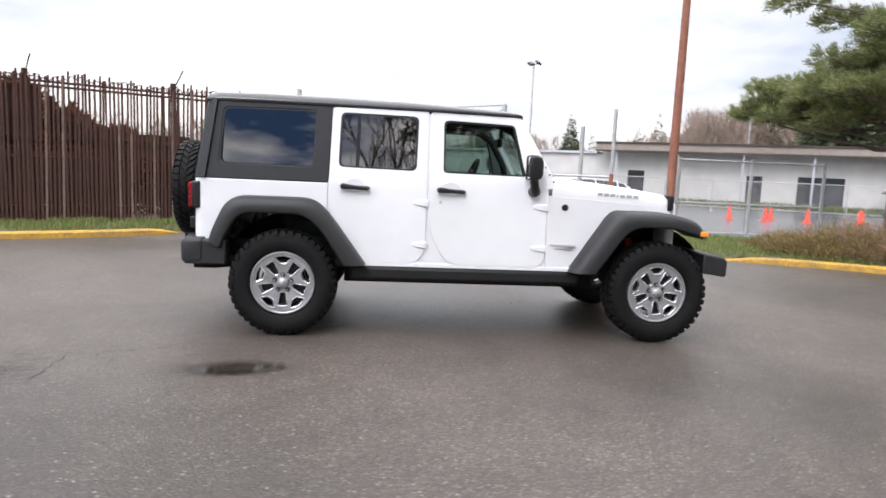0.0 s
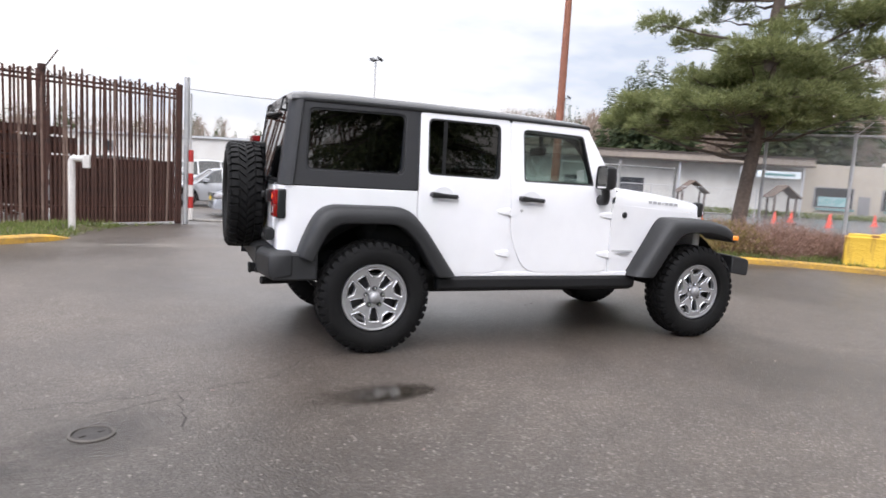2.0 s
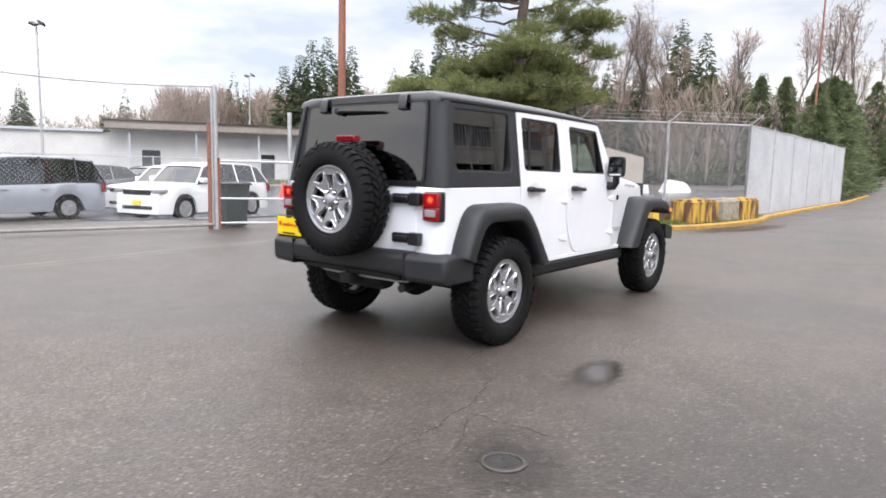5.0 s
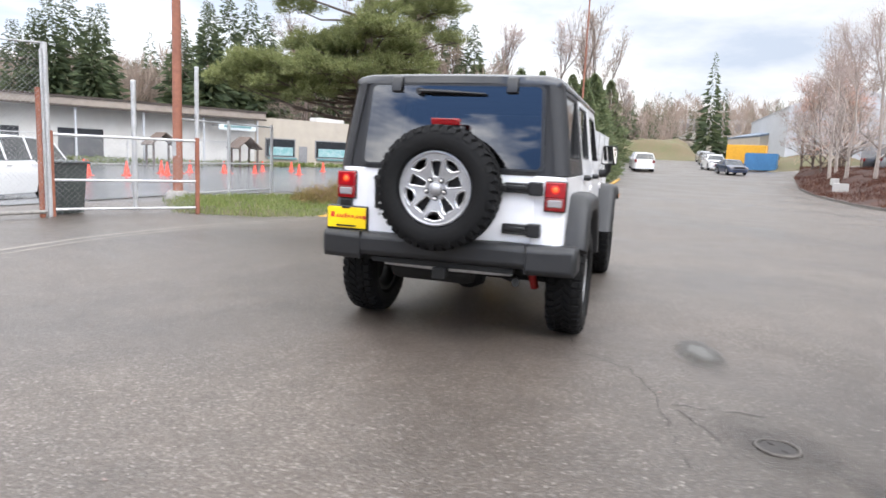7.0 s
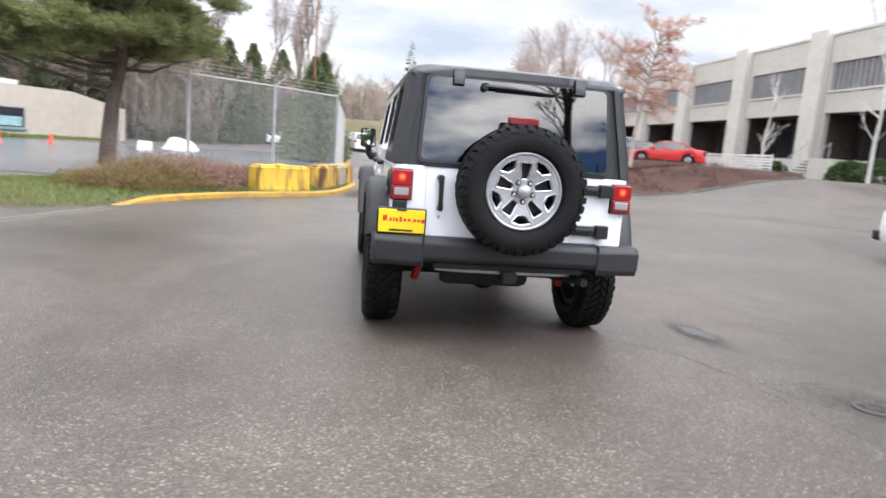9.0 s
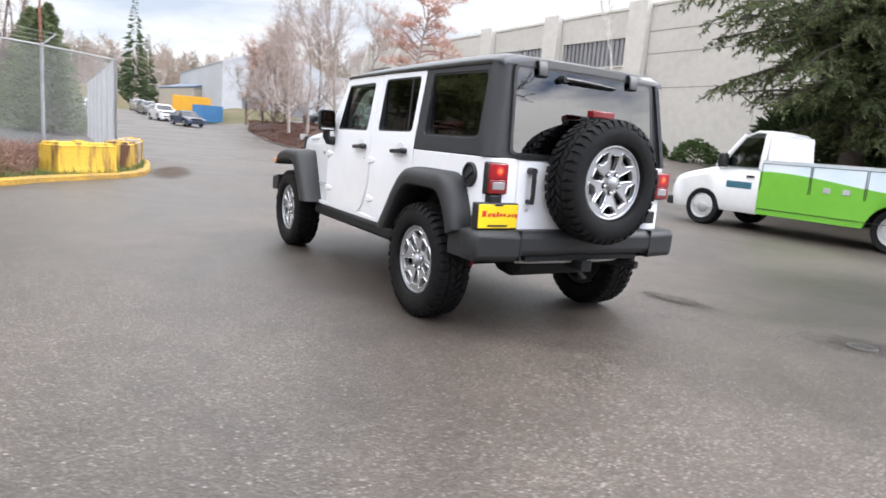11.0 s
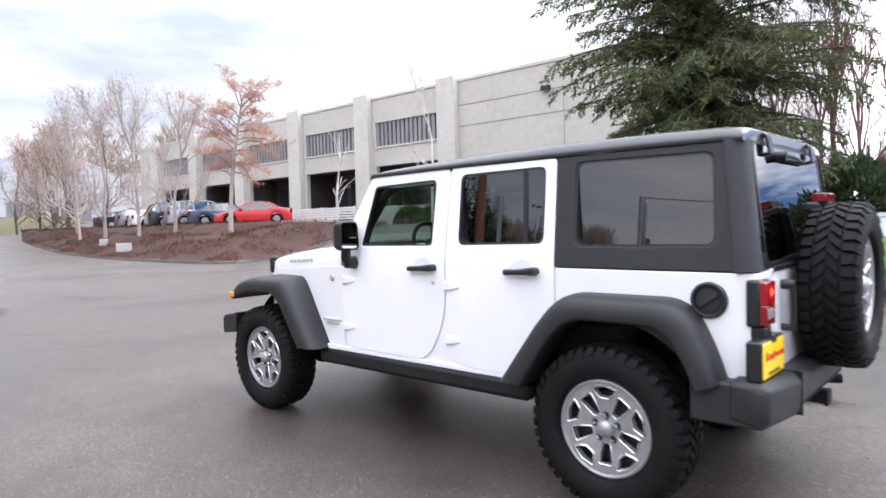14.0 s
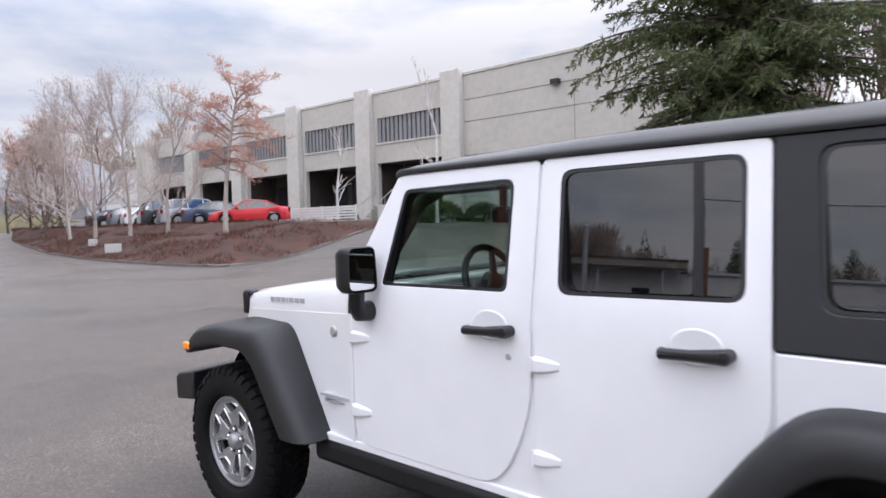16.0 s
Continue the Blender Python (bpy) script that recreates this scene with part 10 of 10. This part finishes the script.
for k, (x, y, w, h, m) in enumerate(((205, 2, 10, 4.2, M_OFFWHITE), (212, -22, 12, 4.5, M_TAN), (200, -44, 10, 4, M_OFFWHITE), (215, 26, 11, 4.2, M_TAN), (222, -8, 13, 4.6, M_OFFWHITE), (198, 14, 9, 3.8, M_GREYMETAL))):
    z = 10.0 * step01((x - 125) / 75) * 0.85
    hs = long_house("hillside_house", pose(x, y, z, 0, 0, -90 + rnd.uniform(-12, 12)), w, 10, h, m, "pale house standing on the far slope", M_BROWNROOF, 2.2)
    for q in range(4):
        pane(hs, 1.2 + q * w / 4.4, 2.2 + q * w / 4.4, h * 0.45, h * 0.75, M_SLATGREY)
# parked lorry and container down the road
M_YELLOW = mat("yellow_lorry_paint", (0.72, 0.36, 0.02), 0.5, 0, 0.2, 2)
M_CONTBLUE = mat("blue_container_paint", (0.06, 0.20, 0.40), 0.55, 0, 0.25, 2)
tk = thing("yellow_lorry", pose(79.0, -11.0, ground_z(79, -11.0), 0, 0, 75) @ Matrix.Scale(0.74, 4), "yellow box lorry parked beside the far road", "lorry")
out("lorry_box", boxes((-3.4, 2.2, -1.25, 1.25, 1.0, 3.9)), M_YELLOW, tk, bevel=0.05)
out("lorry_cab", boxes((-5.2, -3.5, -1.15, 1.15, 0.7, 2.7)), M_YELLOW, tk, bevel=0.2)
out("lorry_windscreen", boxes((-5.23, -5.19, -1.0, 1.0, 1.7, 2.5)), M_WINDARK, tk)
for x in (-4.3, 1.0):
    for s in (-1, 1):
        share("tyre", V_TYRE, tk, pose(x, s * 1.05, 0.48) @ Matrix.Diagonal((1.45, 1.3, 1.45, 1)))
ct = thing("shipping_container", pose(75.5, -12.6, ground_z(75.5, -12.6) + 0.1, 0, 0, 75) @ Matrix.Diagonal((0.40, 0.7, 0.72, 1)), "blue corrugated shipping container by the far road", "container")
bm = bmesh.new()
xs2 = [-4.0 + 0.1 * k for k in range(81)]
for s in (-1, 1):
    loft(bm, [[(x, s * (1.22 + 0.03 * (k // 2 % 2)), 0.1), (x, s * (1.22 + 0.03 * (k // 2 % 2)), 2.55)] for k, x in enumerate(xs2)])
box(bm, -4.05, -4.0, -1.25, 1.25, 0.1, 2.6), box(bm, 4.0, 4.05, -1.25, 1.25, 0.1, 2.6), box(bm, -4.0, 4.0, -1.21, 1.21, 2.5, 2.6), box(bm, -4.0, 4.0, -1.21, 1.21, 0.0, 0.15)
out("container_shell", bm, M_CONTBLUE, ct)
# white sheeted crates on the lot behind the fence
M_TARP = mat("white_tarpaulin", (0.70, 0.70, 0.68), 0.6, 0, 0.15, 3, bump=0.4, bscale=6)
heap = thing("covered_heap", on_ground(42.0, 12.3, 25), "crumpled white tarpaulin over a heap on the far lot", "heap")
bm = bmesh.new()
rows = []
for i in range(19):
    u = -1.45 + 2.9 * i / 18
    row = []
    for k in range(11):
        v = -1.0 + 2.0 * k / 10
        lift = max(0.0, 1 - (u / 1.45) ** 2) * max(0.0, 1 - v * v)
        row.append((u, v, lift ** 0.5 * (0.72 + 0.45 * noise.noise((u * 1.6, v * 1.6, 4.0))) + 0.10 * noise.noise((u * 5, v * 5, 1.0)) * lift))
    rows.append(row)
loft(bm, rows)
bmesh.ops.recalc_face_normals(bm, faces=bm.faces)
thick(bm, 0.03)
out("tarpaulin", bm, M_TARP, heap)
for x, y, w, h, lab in ((41.5, 14.5, 0.7, 0.65, "white crate standing on the far lot"), (46.6, 13.4, 0.9, 0.4, "white tarpaulin over a pallet on the far lot")):
    p = thing("covered_pallet", on_ground(x, y, 20), lab, "pallet", group="covered pallets on the far lot")
    bm = bmesh.new()
    loft(bm, [[(-w / 2, -0.5, 0.0), (w / 2, -0.5, 0.0), (w / 2, 0.5, 0.0), (-w / 2, 0.5, 0.0)], [(-w * 0.42, -0.42, h * 0.9), (w * 0.42, -0.42, h), (w * 0.3, 0.42, h * 0.85), (-w * 0.42, 0.42, h)]], closed=True)
    bm.faces.new([v for v in bm.verts if v.co.z > 0.1])
    out("tarpaulin", bm, M_TARP, p, bevel=0.05)
